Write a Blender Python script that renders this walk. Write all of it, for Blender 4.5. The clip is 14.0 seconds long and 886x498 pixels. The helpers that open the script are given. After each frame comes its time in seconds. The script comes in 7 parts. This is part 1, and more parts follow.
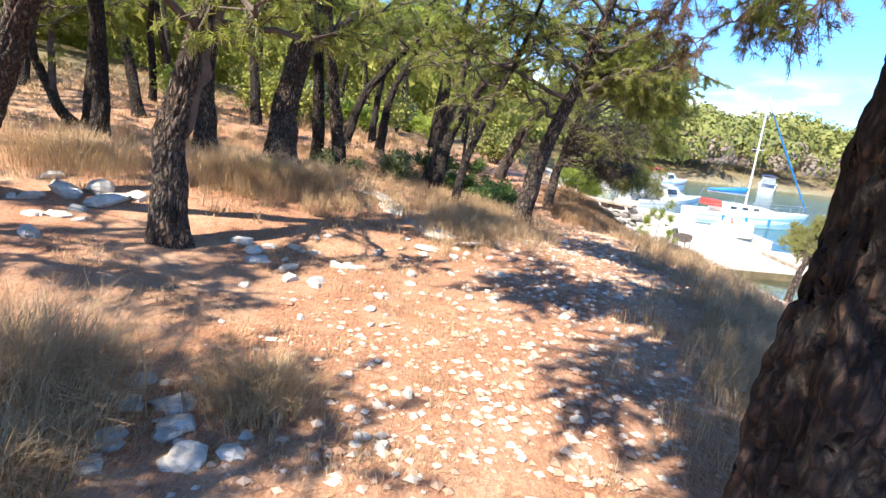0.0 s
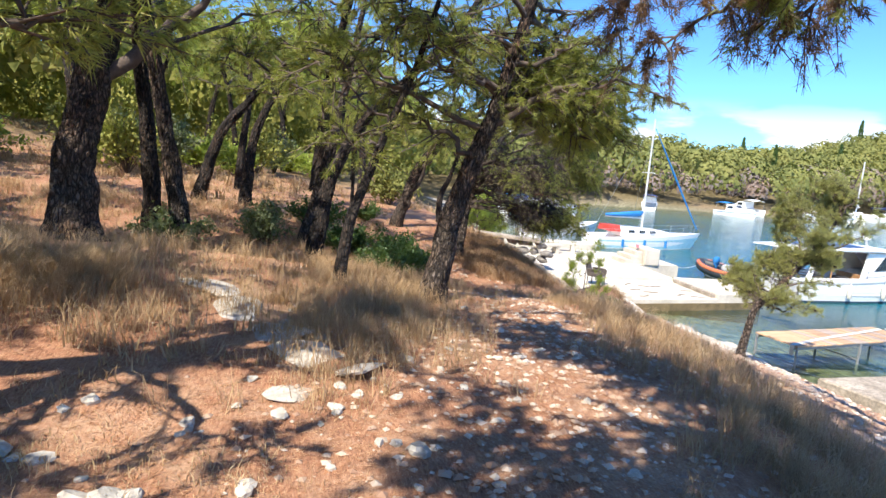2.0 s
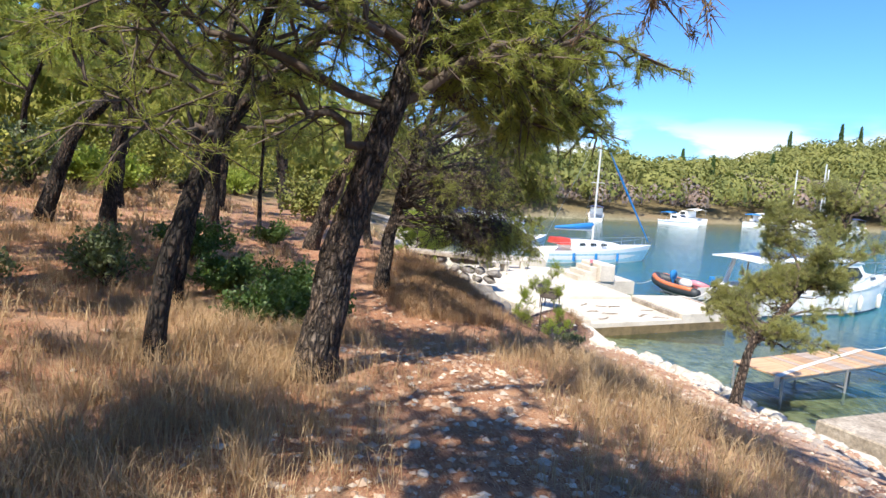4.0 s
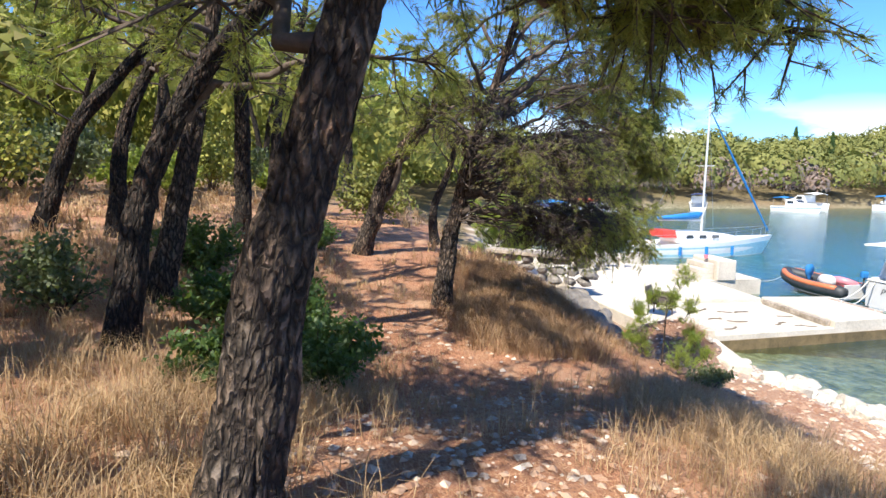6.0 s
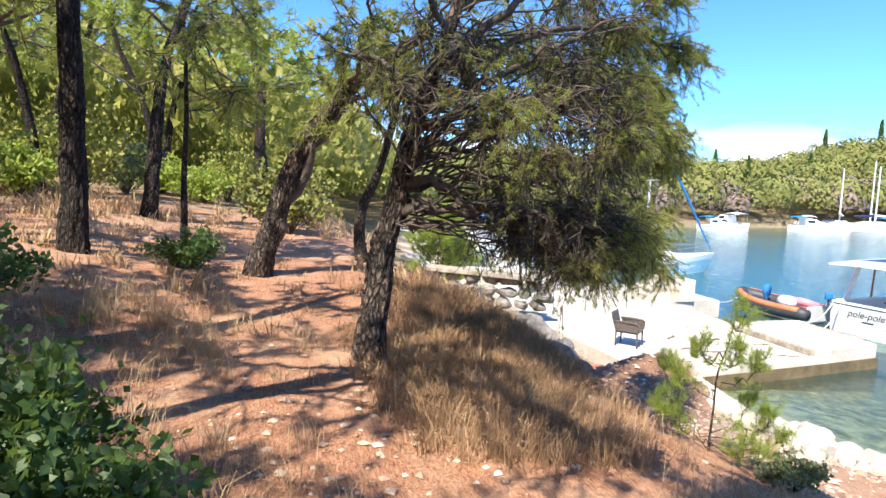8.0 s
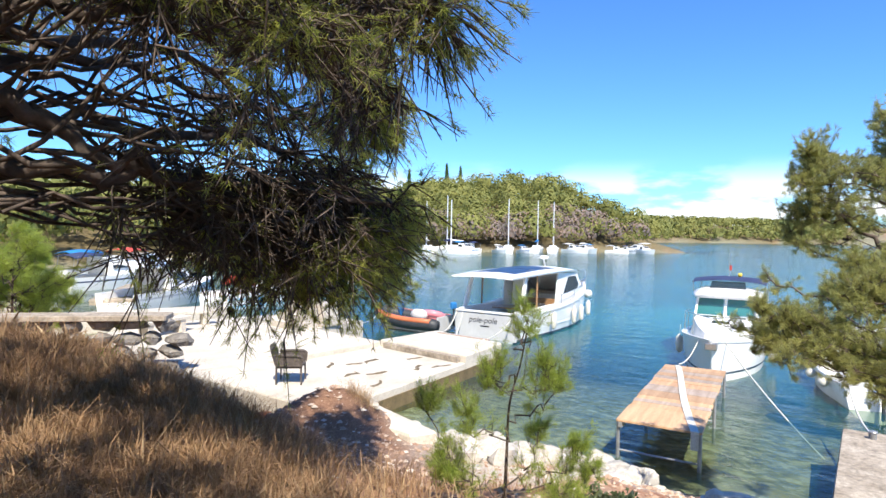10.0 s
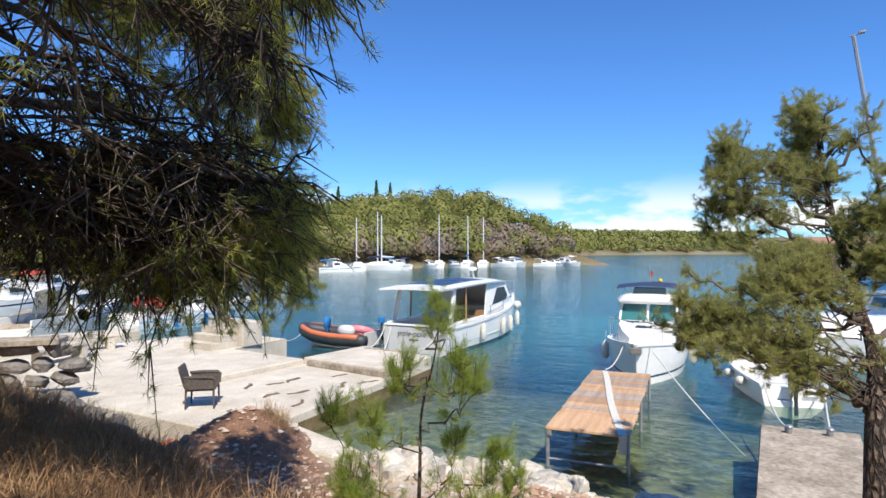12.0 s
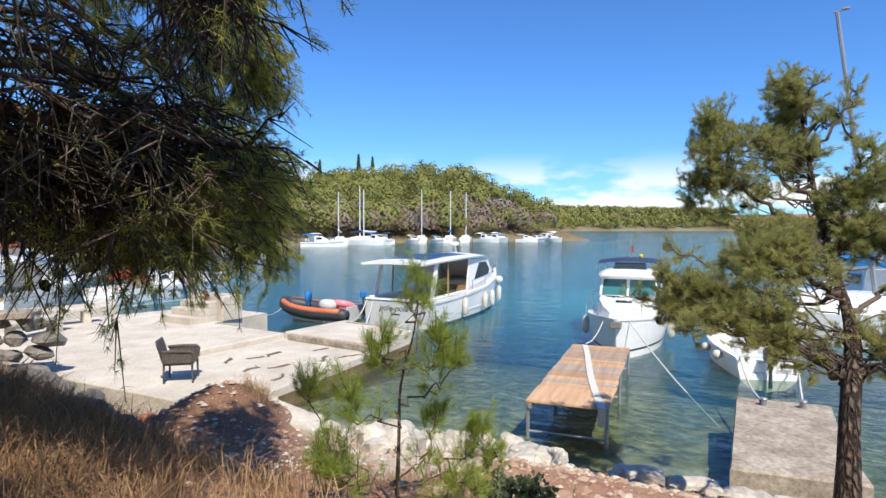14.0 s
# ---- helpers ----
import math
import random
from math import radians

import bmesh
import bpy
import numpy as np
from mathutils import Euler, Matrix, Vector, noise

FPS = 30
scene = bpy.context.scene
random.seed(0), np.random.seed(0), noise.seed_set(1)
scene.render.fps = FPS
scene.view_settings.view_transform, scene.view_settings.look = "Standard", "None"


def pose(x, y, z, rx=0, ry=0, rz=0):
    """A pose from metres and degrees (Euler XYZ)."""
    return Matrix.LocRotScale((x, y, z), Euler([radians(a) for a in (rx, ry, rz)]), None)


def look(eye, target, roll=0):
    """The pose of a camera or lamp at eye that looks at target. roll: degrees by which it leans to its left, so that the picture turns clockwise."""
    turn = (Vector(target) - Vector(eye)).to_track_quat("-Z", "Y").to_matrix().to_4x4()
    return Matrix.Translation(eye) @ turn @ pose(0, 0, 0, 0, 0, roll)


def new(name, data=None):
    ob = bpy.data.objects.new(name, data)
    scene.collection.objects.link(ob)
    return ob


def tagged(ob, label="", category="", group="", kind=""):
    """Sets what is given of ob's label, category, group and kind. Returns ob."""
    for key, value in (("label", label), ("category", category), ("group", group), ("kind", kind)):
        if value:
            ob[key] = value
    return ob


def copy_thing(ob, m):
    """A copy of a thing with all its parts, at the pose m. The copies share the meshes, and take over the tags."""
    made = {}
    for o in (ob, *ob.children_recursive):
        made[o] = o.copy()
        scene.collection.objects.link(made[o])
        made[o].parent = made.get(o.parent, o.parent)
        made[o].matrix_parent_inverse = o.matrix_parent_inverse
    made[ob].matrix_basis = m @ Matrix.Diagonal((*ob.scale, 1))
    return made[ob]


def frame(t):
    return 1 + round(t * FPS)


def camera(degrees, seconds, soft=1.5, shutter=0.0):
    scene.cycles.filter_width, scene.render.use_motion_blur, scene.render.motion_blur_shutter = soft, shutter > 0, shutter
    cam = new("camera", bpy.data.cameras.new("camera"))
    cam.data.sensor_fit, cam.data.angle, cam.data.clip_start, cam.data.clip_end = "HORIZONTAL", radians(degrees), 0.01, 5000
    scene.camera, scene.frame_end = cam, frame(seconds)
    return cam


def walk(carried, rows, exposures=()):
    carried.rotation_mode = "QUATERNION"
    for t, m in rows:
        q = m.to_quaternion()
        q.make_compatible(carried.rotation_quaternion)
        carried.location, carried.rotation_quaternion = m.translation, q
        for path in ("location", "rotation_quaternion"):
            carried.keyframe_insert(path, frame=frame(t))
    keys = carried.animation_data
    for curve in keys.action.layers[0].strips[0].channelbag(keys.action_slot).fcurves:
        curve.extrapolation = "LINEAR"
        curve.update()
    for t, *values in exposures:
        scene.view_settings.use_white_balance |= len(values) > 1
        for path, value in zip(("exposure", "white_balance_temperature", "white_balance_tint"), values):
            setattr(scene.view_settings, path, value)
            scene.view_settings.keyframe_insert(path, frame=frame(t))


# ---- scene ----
cam = camera(73.80, 14.0)
# seconds, eye, turn
ROWS = [
    (0, -0.129, 0.116, 1.938, 77.39, -6.84, -1.67),
    (0.5, -0.054, 0.959, 1.895, 75.86, -5.79, -1.46),
    (1, -0.047, 1.721, 2.001, 79.14, -6.39, -2.18),
    (1.5, -0.054, 2.348, 2.073, 80.74, -5.50, -6.23),
    (2, 0.171, 3.079, 2.058, 81.45, -4.48, -12.21),
    (2.5, 0.452, 3.865, 2.033, 82.75, -4.25, -18.44),
    (5, 1.786, 6.600, 1.927, 83.12, -2.20, -13.15),
    (5.5, 2.040, 7.281, 1.898, 82.71, -1.18, -8.06),
    (6, 2.154, 8.040, 1.719, 82.58, -1.02, -8.95),
    (6.5, 2.198, 8.721, 1.667, 82.42, -1.30, -11.22),
    (7, 2.395, 9.498, 1.564, 83.48, -1.83, -13.05),
    (9.5, 2.887, 12.419, 1.127, 87.93, 0.23, -36.11),
    (10, 3.092, 12.859, 0.996, 88.58, -0.95, -51.72),
    (10.5, 3.222, 12.936, 0.930, 89.13, -1.40, -54.54),
    (11, 3.329, 12.944, 0.896, 89.60, -0.99, -56.03),
    (11.5, 3.403, 12.957, 0.879, 89.79, -0.23, -57.42),
    (12, 3.475, 12.956, 0.839, 90.25, 0.15, -58.37),
    (12.5, 3.507, 12.965, 0.822, 90.02, 0.20, -59.09),
    (13, 3.535, 12.984, 0.818, 89.15, 0.23, -59.55),
    (13.5, 3.559, 12.988, 0.809, 88.40, -0.00, -59.79),
    (14, 3.553, 12.990, 0.817, 87.84, -0.17, -60.06),
]
walk(cam, [(t, pose(x, y, z, rx, ry, rz)) for t, x, y, z, rx, ry, rz in ROWS],
     [(0, 1.55), (1, 1.25), (1.5, 1.18), (2.5, 0.95), (5, 0.9), (7, 1.15), (9.5, 1.35), (10.0, 0.85), (10.6, 0.45), (14, 0.38)])

# ---- sky and sun ----
WATER = -2.5
SUN_UP, SHADOW_TO = 52.0, 42.0   # elevation; the bearing (from +y towards +x) that shadows point to
world = bpy.data.worlds.new("sky")
scene.world = world
world.use_nodes = True
wn, wl = world.node_tree.nodes, world.node_tree.links
wn.clear()
sky = wn.new("ShaderNodeTexSky")
sky.sky_type, sky.sun_disc = "NISHITA", False
sky.sun_elevation, sky.sun_rotation = radians(SUN_UP), radians(SHADOW_TO + 180)
sky.air_density, sky.dust_density, sky.ozone_density = 1.0, 0.05, 2.0
coord = wn.new("ShaderNodeTexCoord")
sep = wn.new("ShaderNodeSeparateXYZ")
wl.new(coord.outputs["Generated"], sep.inputs[0])
stretch = wn.new("ShaderNodeMapping")
stretch.inputs["Scale"].default_value = (5.0, 5.0, 17.0)
wl.new(coord.outputs["Generated"], stretch.inputs[0])
cloud = wn.new("ShaderNodeTexNoise")
cloud.inputs["Scale"].default_value, cloud.inputs["Detail"].default_value = 1.3, 7.0
wl.new(stretch.outputs[0], cloud.inputs["Vector"])
puff = wn.new("ShaderNodeMapRange")
puff.interpolation_type = "SMOOTHSTEP"
puff.inputs["From Min"].default_value, puff.inputs["From Max"].default_value = 0.43, 0.57
wl.new(cloud.outputs["Fac"], puff.inputs["Value"])
band = wn.new("ShaderNodeMapRange")
band.interpolation_type = "SMOOTHSTEP"
for key, v in (("From Min", 0.13), ("From Max", 0.05), ("To Min", 0.0), ("To Max", 1.0)):
    band.inputs[key].default_value = v
wl.new(sep.outputs["Z"], band.inputs["Value"])
amount = wn.new("ShaderNodeMath")
amount.operation = "MULTIPLY"
wl.new(puff.outputs[0], amount.inputs[0])
wl.new(band.outputs[0], amount.inputs[1])
tint = wn.new("ShaderNodeMix")
tint.data_type, tint.blend_type = "RGBA", "MULTIPLY"
tint.inputs["Factor"].default_value = 1.0
tint.inputs["B"].default_value = (0.55, 1.0, 1.62, 1)
wl.new(sky.outputs[0], tint.inputs["A"])
blend = wn.new("ShaderNodeMix")
blend.data_type = "RGBA"
blend.inputs["B"].default_value = (9.5, 10.0, 10.6, 1)
wl.new(amount.outputs[0], blend.inputs["Factor"])
wl.new(tint.outputs["Result"], blend.inputs["A"])
back = wn.new("ShaderNodeBackground")
back.inputs["Strength"].default_value = 0.085
wl.new(blend.outputs["Result"], back.inputs["Color"])
wout = wn.new("ShaderNodeOutputWorld")
wl.new(back.outputs[0], wout.inputs[0])

sun = new("sun", bpy.data.lights.new("sun", "SUN"))
sun.data.energy, sun.data.angle, sun.data.color = 5.0, radians(0.55), (1.0, 0.93, 0.80)
s_az, s_el = radians(SHADOW_TO), radians(SUN_UP)
sun.matrix_world = look((0, 0, 60), Vector((math.sin(s_az) * math.cos(s_el), math.cos(s_az) * math.cos(s_el), -math.sin(s_el))) + Vector((0, 0, 60)))

# ---- materials ----
def nodes_of(name):
    m = bpy.data.materials.new(name)
    m.use_nodes = True
    nt = m.node_tree
    return m, nt, nt.nodes["Principled BSDF"]


def ramp_of(nt, stops):
    r = nt.nodes.new("ShaderNodeValToRGB")
    el = r.color_ramp.elements
    while len(el) < len(stops):
        el.new(0.5)
    for e, (p, c) in zip(el, stops):
        e.position, e.color = p, (*c, 1)
    return r


def noise_of(nt, scale, detail=6.0, rough=0.6, space="Object", squash=None):
    tc = nt.nodes.new("ShaderNodeTexCoord")
    src = tc.outputs[space]
    if squash:
        mp = nt.nodes.new("ShaderNodeMapping")
        mp.inputs["Scale"].default_value = squash
        nt.links.new(src, mp.inputs[0])
        src = mp.outputs[0]
    n = nt.nodes.new("ShaderNodeTexNoise")
    n.inputs["Scale"].default_value, n.inputs["Detail"].default_value, n.inputs["Roughness"].default_value = scale, detail, rough
    nt.links.new(src, n.inputs["Vector"])
    return n


def mixed(nt, fac, a, b, mode="MIX"):
    mx = nt.nodes.new("ShaderNodeMix")
    mx.data_type, mx.blend_type = "RGBA", mode
    for key, v in (("Factor", fac), ("A", a), ("B", b)):
        if isinstance(v, (int, float)):
            mx.inputs[key].default_value = v
        elif isinstance(v, tuple):
            mx.inputs[key].default_value = (*v, 1)
        else:
            nt.links.new(v, mx.inputs[key])
    return mx.outputs["Result"]


def bumped(nt, bsdf, height, strength, distance):
    b = nt.nodes.new("ShaderNodeBump")
    b.inputs["Strength"].default_value, b.inputs["Distance"].default_value = strength, distance
    nt.links.new(height, b.inputs["Height"])
    nt.links.new(b.outputs[0], bsdf.inputs["Normal"])


def surface(name, light, dark, scale=6.0, rough=0.8, metal=0.0, bump=0.3, depth=0.01, fine=60.0, space="Object", squash=None, random_tone=0.0, contrast=0.22):
    """A surface with a coarse and a fine variation and a fine relief."""
    m, nt, p = nodes_of(name)
    a = noise_of(nt, scale, space=space, squash=squash)
    b = noise_of(nt, fine, 4.0, 0.7, space=space, squash=squash)
    r = ramp_of(nt, [(0.30, dark), (0.68, light)])
    nt.links.new(a.outputs["Fac"], r.inputs[0])
    g = ramp_of(nt, [(0.25, (1 - contrast * 1.27,) * 3), (0.75, (1 + contrast * 0.68,) * 3)])
    nt.links.new(b.outputs["Fac"], g.inputs[0])
    col = mixed(nt, 1.0, r.outputs[0], g.outputs[0], "MULTIPLY")
    if random_tone:
        oi = nt.nodes.new("ShaderNodeObjectInfo")
        t = ramp_of(nt, [(0.0, (1 - random_tone,) * 3), (1.0, (1 + random_tone, 1 + random_tone * 0.8, 1 + random_tone * 0.55))])
        nt.links.new(oi.outputs["Random"], t.inputs[0])
        col = mixed(nt, 1.0, col, t.outputs[0], "MULTIPLY")
    nt.links.new(col, p.inputs["Base Color"])
    p.inputs["Roughness"].default_value, p.inputs["Metallic"].default_value = rough, metal
    if bump:
        bumped(nt, p, b.outputs["Fac"], bump, depth)
    return m


def foliage(name, stops, shine=0.55, through_tint=(0.30, 0.42, 0.06), share=0.32, patch=1.6, speckle=0.55):
    """Needles, leaves and dry blades: varied from clump to clump, letting some light through."""
    m, nt, p = nodes_of(name)
    geo = nt.nodes.new("ShaderNodeNewGeometry")
    r = ramp_of(nt, stops)
    a = noise_of(nt, patch, 3.0)
    mth = nt.nodes.new("ShaderNodeMath")
    mth.operation = "MULTIPLY_ADD"
    mth.inputs[1].default_value, mth.inputs[2].default_value = speckle, 0.22 - speckle / 2
    nt.links.new(geo.outputs["Random Per Island"], mth.inputs[0])
    add = nt.nodes.new("ShaderNodeMath")
    add.operation = "MULTIPLY_ADD"
    add.inputs[1].default_value = 0.6
    nt.links.new(a.outputs["Fac"], add.inputs[0])
    nt.links.new(mth.outputs[0], add.inputs[2])
    nt.links.new(add.outputs[0], r.inputs[0])
    nt.links.new(r.outputs[0], p.inputs["Base Color"])
    p.inputs["Roughness"].default_value = shine
    tr = nt.nodes.new("ShaderNodeBsdfTranslucent")
    nt.links.new(mixed(nt, 0.6, r.outputs[0], through_tint), tr.inputs["Color"])
    mx = nt.nodes.new("ShaderNodeMixShader")
    mx.inputs[0].default_value = share
    nt.links.new(p.outputs[0], mx.inputs[1])
    nt.links.new(tr.outputs[0], mx.inputs[2])
    nt.links.new(mx.outputs[0], nt.nodes["Material Output"].inputs["Surface"])
    return m


def bark_material(name, ridge, furrow, scale=1.0):
    m, nt, p = nodes_of(name)
    tc = nt.nodes.new("ShaderNodeTexCoord")
    mp = nt.nodes.new("ShaderNodeMapping")
    mp.inputs["Scale"].default_value = (24 * scale, 24 * scale, 8.0 * scale)
    nt.links.new(tc.outputs["Object"], mp.inputs[0])
    wob = nt.nodes.new("ShaderNodeTexNoise")
    wob.inputs["Scale"].default_value, wob.inputs["Detail"].default_value = 0.9, 5.0
    nt.links.new(mp.outputs[0], wob.inputs["Vector"])
    vec = mixed(nt, 1.0, mp.outputs[0], mixed(nt, 1.0, wob.outputs["Color"], (1.2, 1.2, 1.2), "MULTIPLY"), "ADD")
    v = nt.nodes.new("ShaderNodeTexVoronoi")
    v.feature = "DISTANCE_TO_EDGE"
    v.inputs["Scale"].default_value = 1.0
    nt.links.new(vec, v.inputs["Vector"])
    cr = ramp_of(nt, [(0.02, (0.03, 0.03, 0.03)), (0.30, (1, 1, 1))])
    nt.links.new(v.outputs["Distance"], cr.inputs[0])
    f = noise_of(nt, 34 * scale, 5.0, 0.7)
    pl = ramp_of(nt, [(0.32, tuple(c * 0.55 for c in ridge)), (0.55, ridge), (0.74, tuple(min(1, c * 1.6 + 0.02) for c in ridge))])
    nt.links.new(f.outputs["Fac"], pl.inputs[0])
    big = noise_of(nt, 1.7, 3.0)
    warm = ramp_of(nt, [(0.38, (1, 1, 1)), (0.66, (1.35, 0.98, 0.74))])
    nt.links.new(big.outputs["Fac"], warm.inputs[0])
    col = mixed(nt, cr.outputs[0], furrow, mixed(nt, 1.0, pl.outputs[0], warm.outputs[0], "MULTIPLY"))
    nt.links.new(col, p.inputs["Base Color"])
    p.inputs["Roughness"].default_value = 0.92
    hgt = mixed(nt, 0.25, cr.outputs[0], f.outputs["Fac"])
    bumped(nt, p, hgt, 1.0, 0.06)
    return m


def ground_material():
    m, nt, p = nodes_of("needle_litter_soil")
    big = noise_of(nt, 0.55, 6.0, 0.6)
    mid = noise_of(nt, 3.4, 8.0, 0.7)
    fine = noise_of(nt, 46.0, 6.0, 0.75)
    strand = noise_of(nt, 60.0, 4.0, 0.7, squash=(1.0, 0.25, 1.0))
    litter = ramp_of(nt, [(0.30, (0.13, 0.052, 0.028)), (0.5, (0.33, 0.15, 0.082)), (0.72, (0.52, 0.29, 0.17))])
    nt.links.new(strand.outputs["Fac"], litter.inputs[0])
    dust = ramp_of(nt, [(0.30, (0.26, 0.145, 0.085)), (0.55, (0.50, 0.32, 0.205)), (0.75, (0.68, 0.52, 0.38))])
    nt.links.new(fine.outputs["Fac"], dust.inputs[0])
    where = ramp_of(nt, [(0.46, (0, 0, 0)), (0.63, (1, 1, 1))])
    nt.links.new(mixed(nt, 0.5, big.outputs["Fac"], mid.outputs["Fac"]), where.inputs[0])
    col = mixed(nt, where.outputs[0], litter.outputs[0], dust.outputs[0])
    # pale limestone shingle on the bank, marked on the sheet
    at = nt.nodes.new("ShaderNodeAttribute")
    at.attribute_name = "shingle"
    stone = ramp_of(nt, [(0.28, (0.27, 0.22, 0.17)), (0.5, (0.52, 0.46, 0.38)), (0.72, (0.70, 0.65, 0.57))])
    nt.links.new(fine.outputs["Fac"], stone.inputs[0])
    col = mixed(nt, at.outputs["Fac"], col, stone.outputs[0])
    und = nt.nodes.new("ShaderNodeAttribute")
    und.attribute_name = "undergrowth"
    moss = ramp_of(nt, [(0.30, (0.045, 0.045, 0.020)), (0.5, (0.12, 0.105, 0.045)), (0.70, (0.27, 0.20, 0.10))])
    nt.links.new(mid.outputs["Fac"], moss.inputs[0])
    col = mixed(nt, und.outputs["Fac"], col, moss.outputs[0])
    dug = nt.nodes.new("ShaderNodeAttribute")
    dug.attribute_name = "dug"
    earth = ramp_of(nt, [(0.30, (0.085, 0.040, 0.024)), (0.5, (0.20, 0.105, 0.062)), (0.72, (0.38, 0.235, 0.15))])
    nt.links.new(fine.outputs["Fac"], earth.inputs[0])
    col = mixed(nt, dug.outputs["Fac"], col, earth.outputs[0])
    bed = nt.nodes.new("ShaderNodeAttribute")
    bed.attribute_name = "sunken"
    sea = ramp_of(nt, [(0.32, (0.05, 0.055, 0.03)), (0.5, (0.20, 0.19, 0.12)), (0.66, (0.42, 0.40, 0.29))])
    nt.links.new(mid.outputs["Fac"], sea.inputs[0])
    col = mixed(nt, bed.outputs["Fac"], col, sea.outputs[0])
    nt.links.new(col, p.inputs["Base Color"])
    p.inputs["Roughness"].default_value = 0.95
    bumped(nt, p, mixed(nt, 0.5, fine.outputs["Fac"], mid.outputs["Fac"]), 0.8, 0.04)
    return m


def water_material():
    m, nt, p = nodes_of("sea_water")
    nt.nodes.remove(p)
    at = nt.nodes.new("ShaderNodeAttribute")
    at.attribute_name = "deep"
    tc = nt.nodes.new("ShaderNodeTexCoord")
    patch = noise_of(nt, 0.07, 4.0, 0.6)
    deep = ramp_of(nt, [(0.30, (0.004, 0.10, 0.15)), (0.55, (0.006, 0.15, 0.20)), (0.75, (0.02, 0.22, 0.255))])
    nt.links.new(patch.outputs["Fac"], deep.inputs[0])
    body = nt.nodes.new("ShaderNodeBsdfDiffuse")
    nt.links.new(deep.outputs[0], body.inputs["Color"])
    clear = nt.nodes.new("ShaderNodeBsdfTransparent")
    clear.inputs["Color"].default_value = (0.76, 0.86, 0.73, 1)
    mx = nt.nodes.new("ShaderNodeMixShader")
    nt.links.new(at.outputs["Fac"], mx.inputs[0])
    nt.links.new(clear.outputs[0], mx.inputs[1])
    nt.links.new(body.outputs[0], mx.inputs[2])
    shine = nt.nodes.new("ShaderNodeBsdfGlossy")
    shine.inputs["Roughness"].default_value = 0.06
    fr = nt.nodes.new("ShaderNodeFresnel")
    fr.inputs["IOR"].default_value = 1.33
    r1 = noise_of(nt, 2.2, 5.0, 0.55, squash=(1.0, 0.55, 1.0))
    b = nt.nodes.new("ShaderNodeBump")
    b.inputs["Strength"].default_value, b.inputs["Distance"].default_value = 0.28, 0.2
    nt.links.new(r1.outputs["Fac"], b.inputs["Height"])
    nt.links.new(b.outputs[0], shine.inputs["Normal"])
    nt.links.new(b.outputs[0], fr.inputs["Normal"])
    top = nt.nodes.new("ShaderNodeMixShader")
    nt.links.new(fr.outputs[0], top.inputs[0])
    nt.links.new(mx.outputs[0], top.inputs[1])
    nt.links.new(shine.outputs[0], top.inputs[2])
    nt.links.new(top.outputs[0], nt.nodes["Material Output"].inputs["Surface"])
    return m


def glass_material(name, tone):
    m, nt, p = nodes_of(name)
    p.inputs["Base Color"].default_value = (*tone, 1)
    p.inputs["Roughness"].default_value = 0.04
    p.inputs["IOR"].default_value = 1.5
    p.inputs["Alpha"].default_value = 0.72
    return m


SOIL = ground_material()
SEA = water_material()
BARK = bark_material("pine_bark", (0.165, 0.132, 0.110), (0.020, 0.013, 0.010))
# dark bark, its ridges darkened further for canopy shade on the thick trunk
BARK_DARK_SHADED = bark_material("dark_shaded_bark", (0.068, 0.050, 0.041), (0.010, 0.008, 0.007))
TWIG = surface("twig", (0.135, 0.10, 0.08), (0.055, 0.04, 0.032), 9, 0.9, bump=0.4)
NEEDLE_FRESH = foliage("young_pine_needles", [(0.1, (0.14, 0.20, 0.03)), (0.5, (0.27, 0.35, 0.06)), (0.9, (0.48, 0.50, 0.12))], through_tint=(0.50, 0.58, 0.10), share=0.52)
# sunlit tone put into the base colour, raised where dense crowns block the sun
NEEDLE_LIGHT = foliage("sunlit_pine_needles", [(0.12, (0.10, 0.122, 0.03)), (0.45, (0.215, 0.24, 0.05)), (0.72, (0.37, 0.37, 0.08)), (0.95, (0.40, 0.31, 0.11))], through_tint=(0.45, 0.52, 0.10), share=0.52)
NEEDLE_BROWN = foliage("withered_pine_needles", [(0.1, (0.08, 0.045, 0.03)), (0.5, (0.17, 0.10, 0.055)), (0.9, (0.15, 0.13, 0.05))], through_tint=(0.35, 0.16, 0.06))
NEEDLE_SHORE = foliage("grey_green_needles", [(0.1, (0.17, 0.19, 0.07)), (0.5, (0.33, 0.33, 0.11)), (0.9, (0.52, 0.48, 0.18))], through_tint=(0.52, 0.56, 0.20), share=0.52)
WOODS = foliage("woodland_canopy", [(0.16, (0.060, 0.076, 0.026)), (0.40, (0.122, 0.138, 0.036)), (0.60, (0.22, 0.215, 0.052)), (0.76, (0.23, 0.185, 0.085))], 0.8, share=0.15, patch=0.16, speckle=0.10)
# lighter copy of WOODS, sunlight on the woods near the path put into its colour
WOODS_LIT = foliage("sunlit_woodland_canopy", [(0.16, (0.085, 0.105, 0.030)), (0.40, (0.20, 0.215, 0.048)), (0.60, (0.36, 0.34, 0.075)), (0.76, (0.30, 0.24, 0.10))], 0.8, share=0.30, patch=0.3, speckle=0.3)
BARE_WOODS = foliage("leafless_grey_trees", [(0.16, (0.10, 0.085, 0.075)), (0.45, (0.19, 0.155, 0.135)), (0.70, (0.26, 0.17, 0.125)), (0.9, (0.14, 0.14, 0.06))], 0.85, (0.2, 0.15, 0.1), 0.05, patch=0.2, speckle=0.3)
LEAF = foliage("evergreen_shrub_leaves", [(0.1, (0.022, 0.05, 0.014)), (0.5, (0.05, 0.10, 0.025)), (0.9, (0.12, 0.17, 0.05))], 0.55)
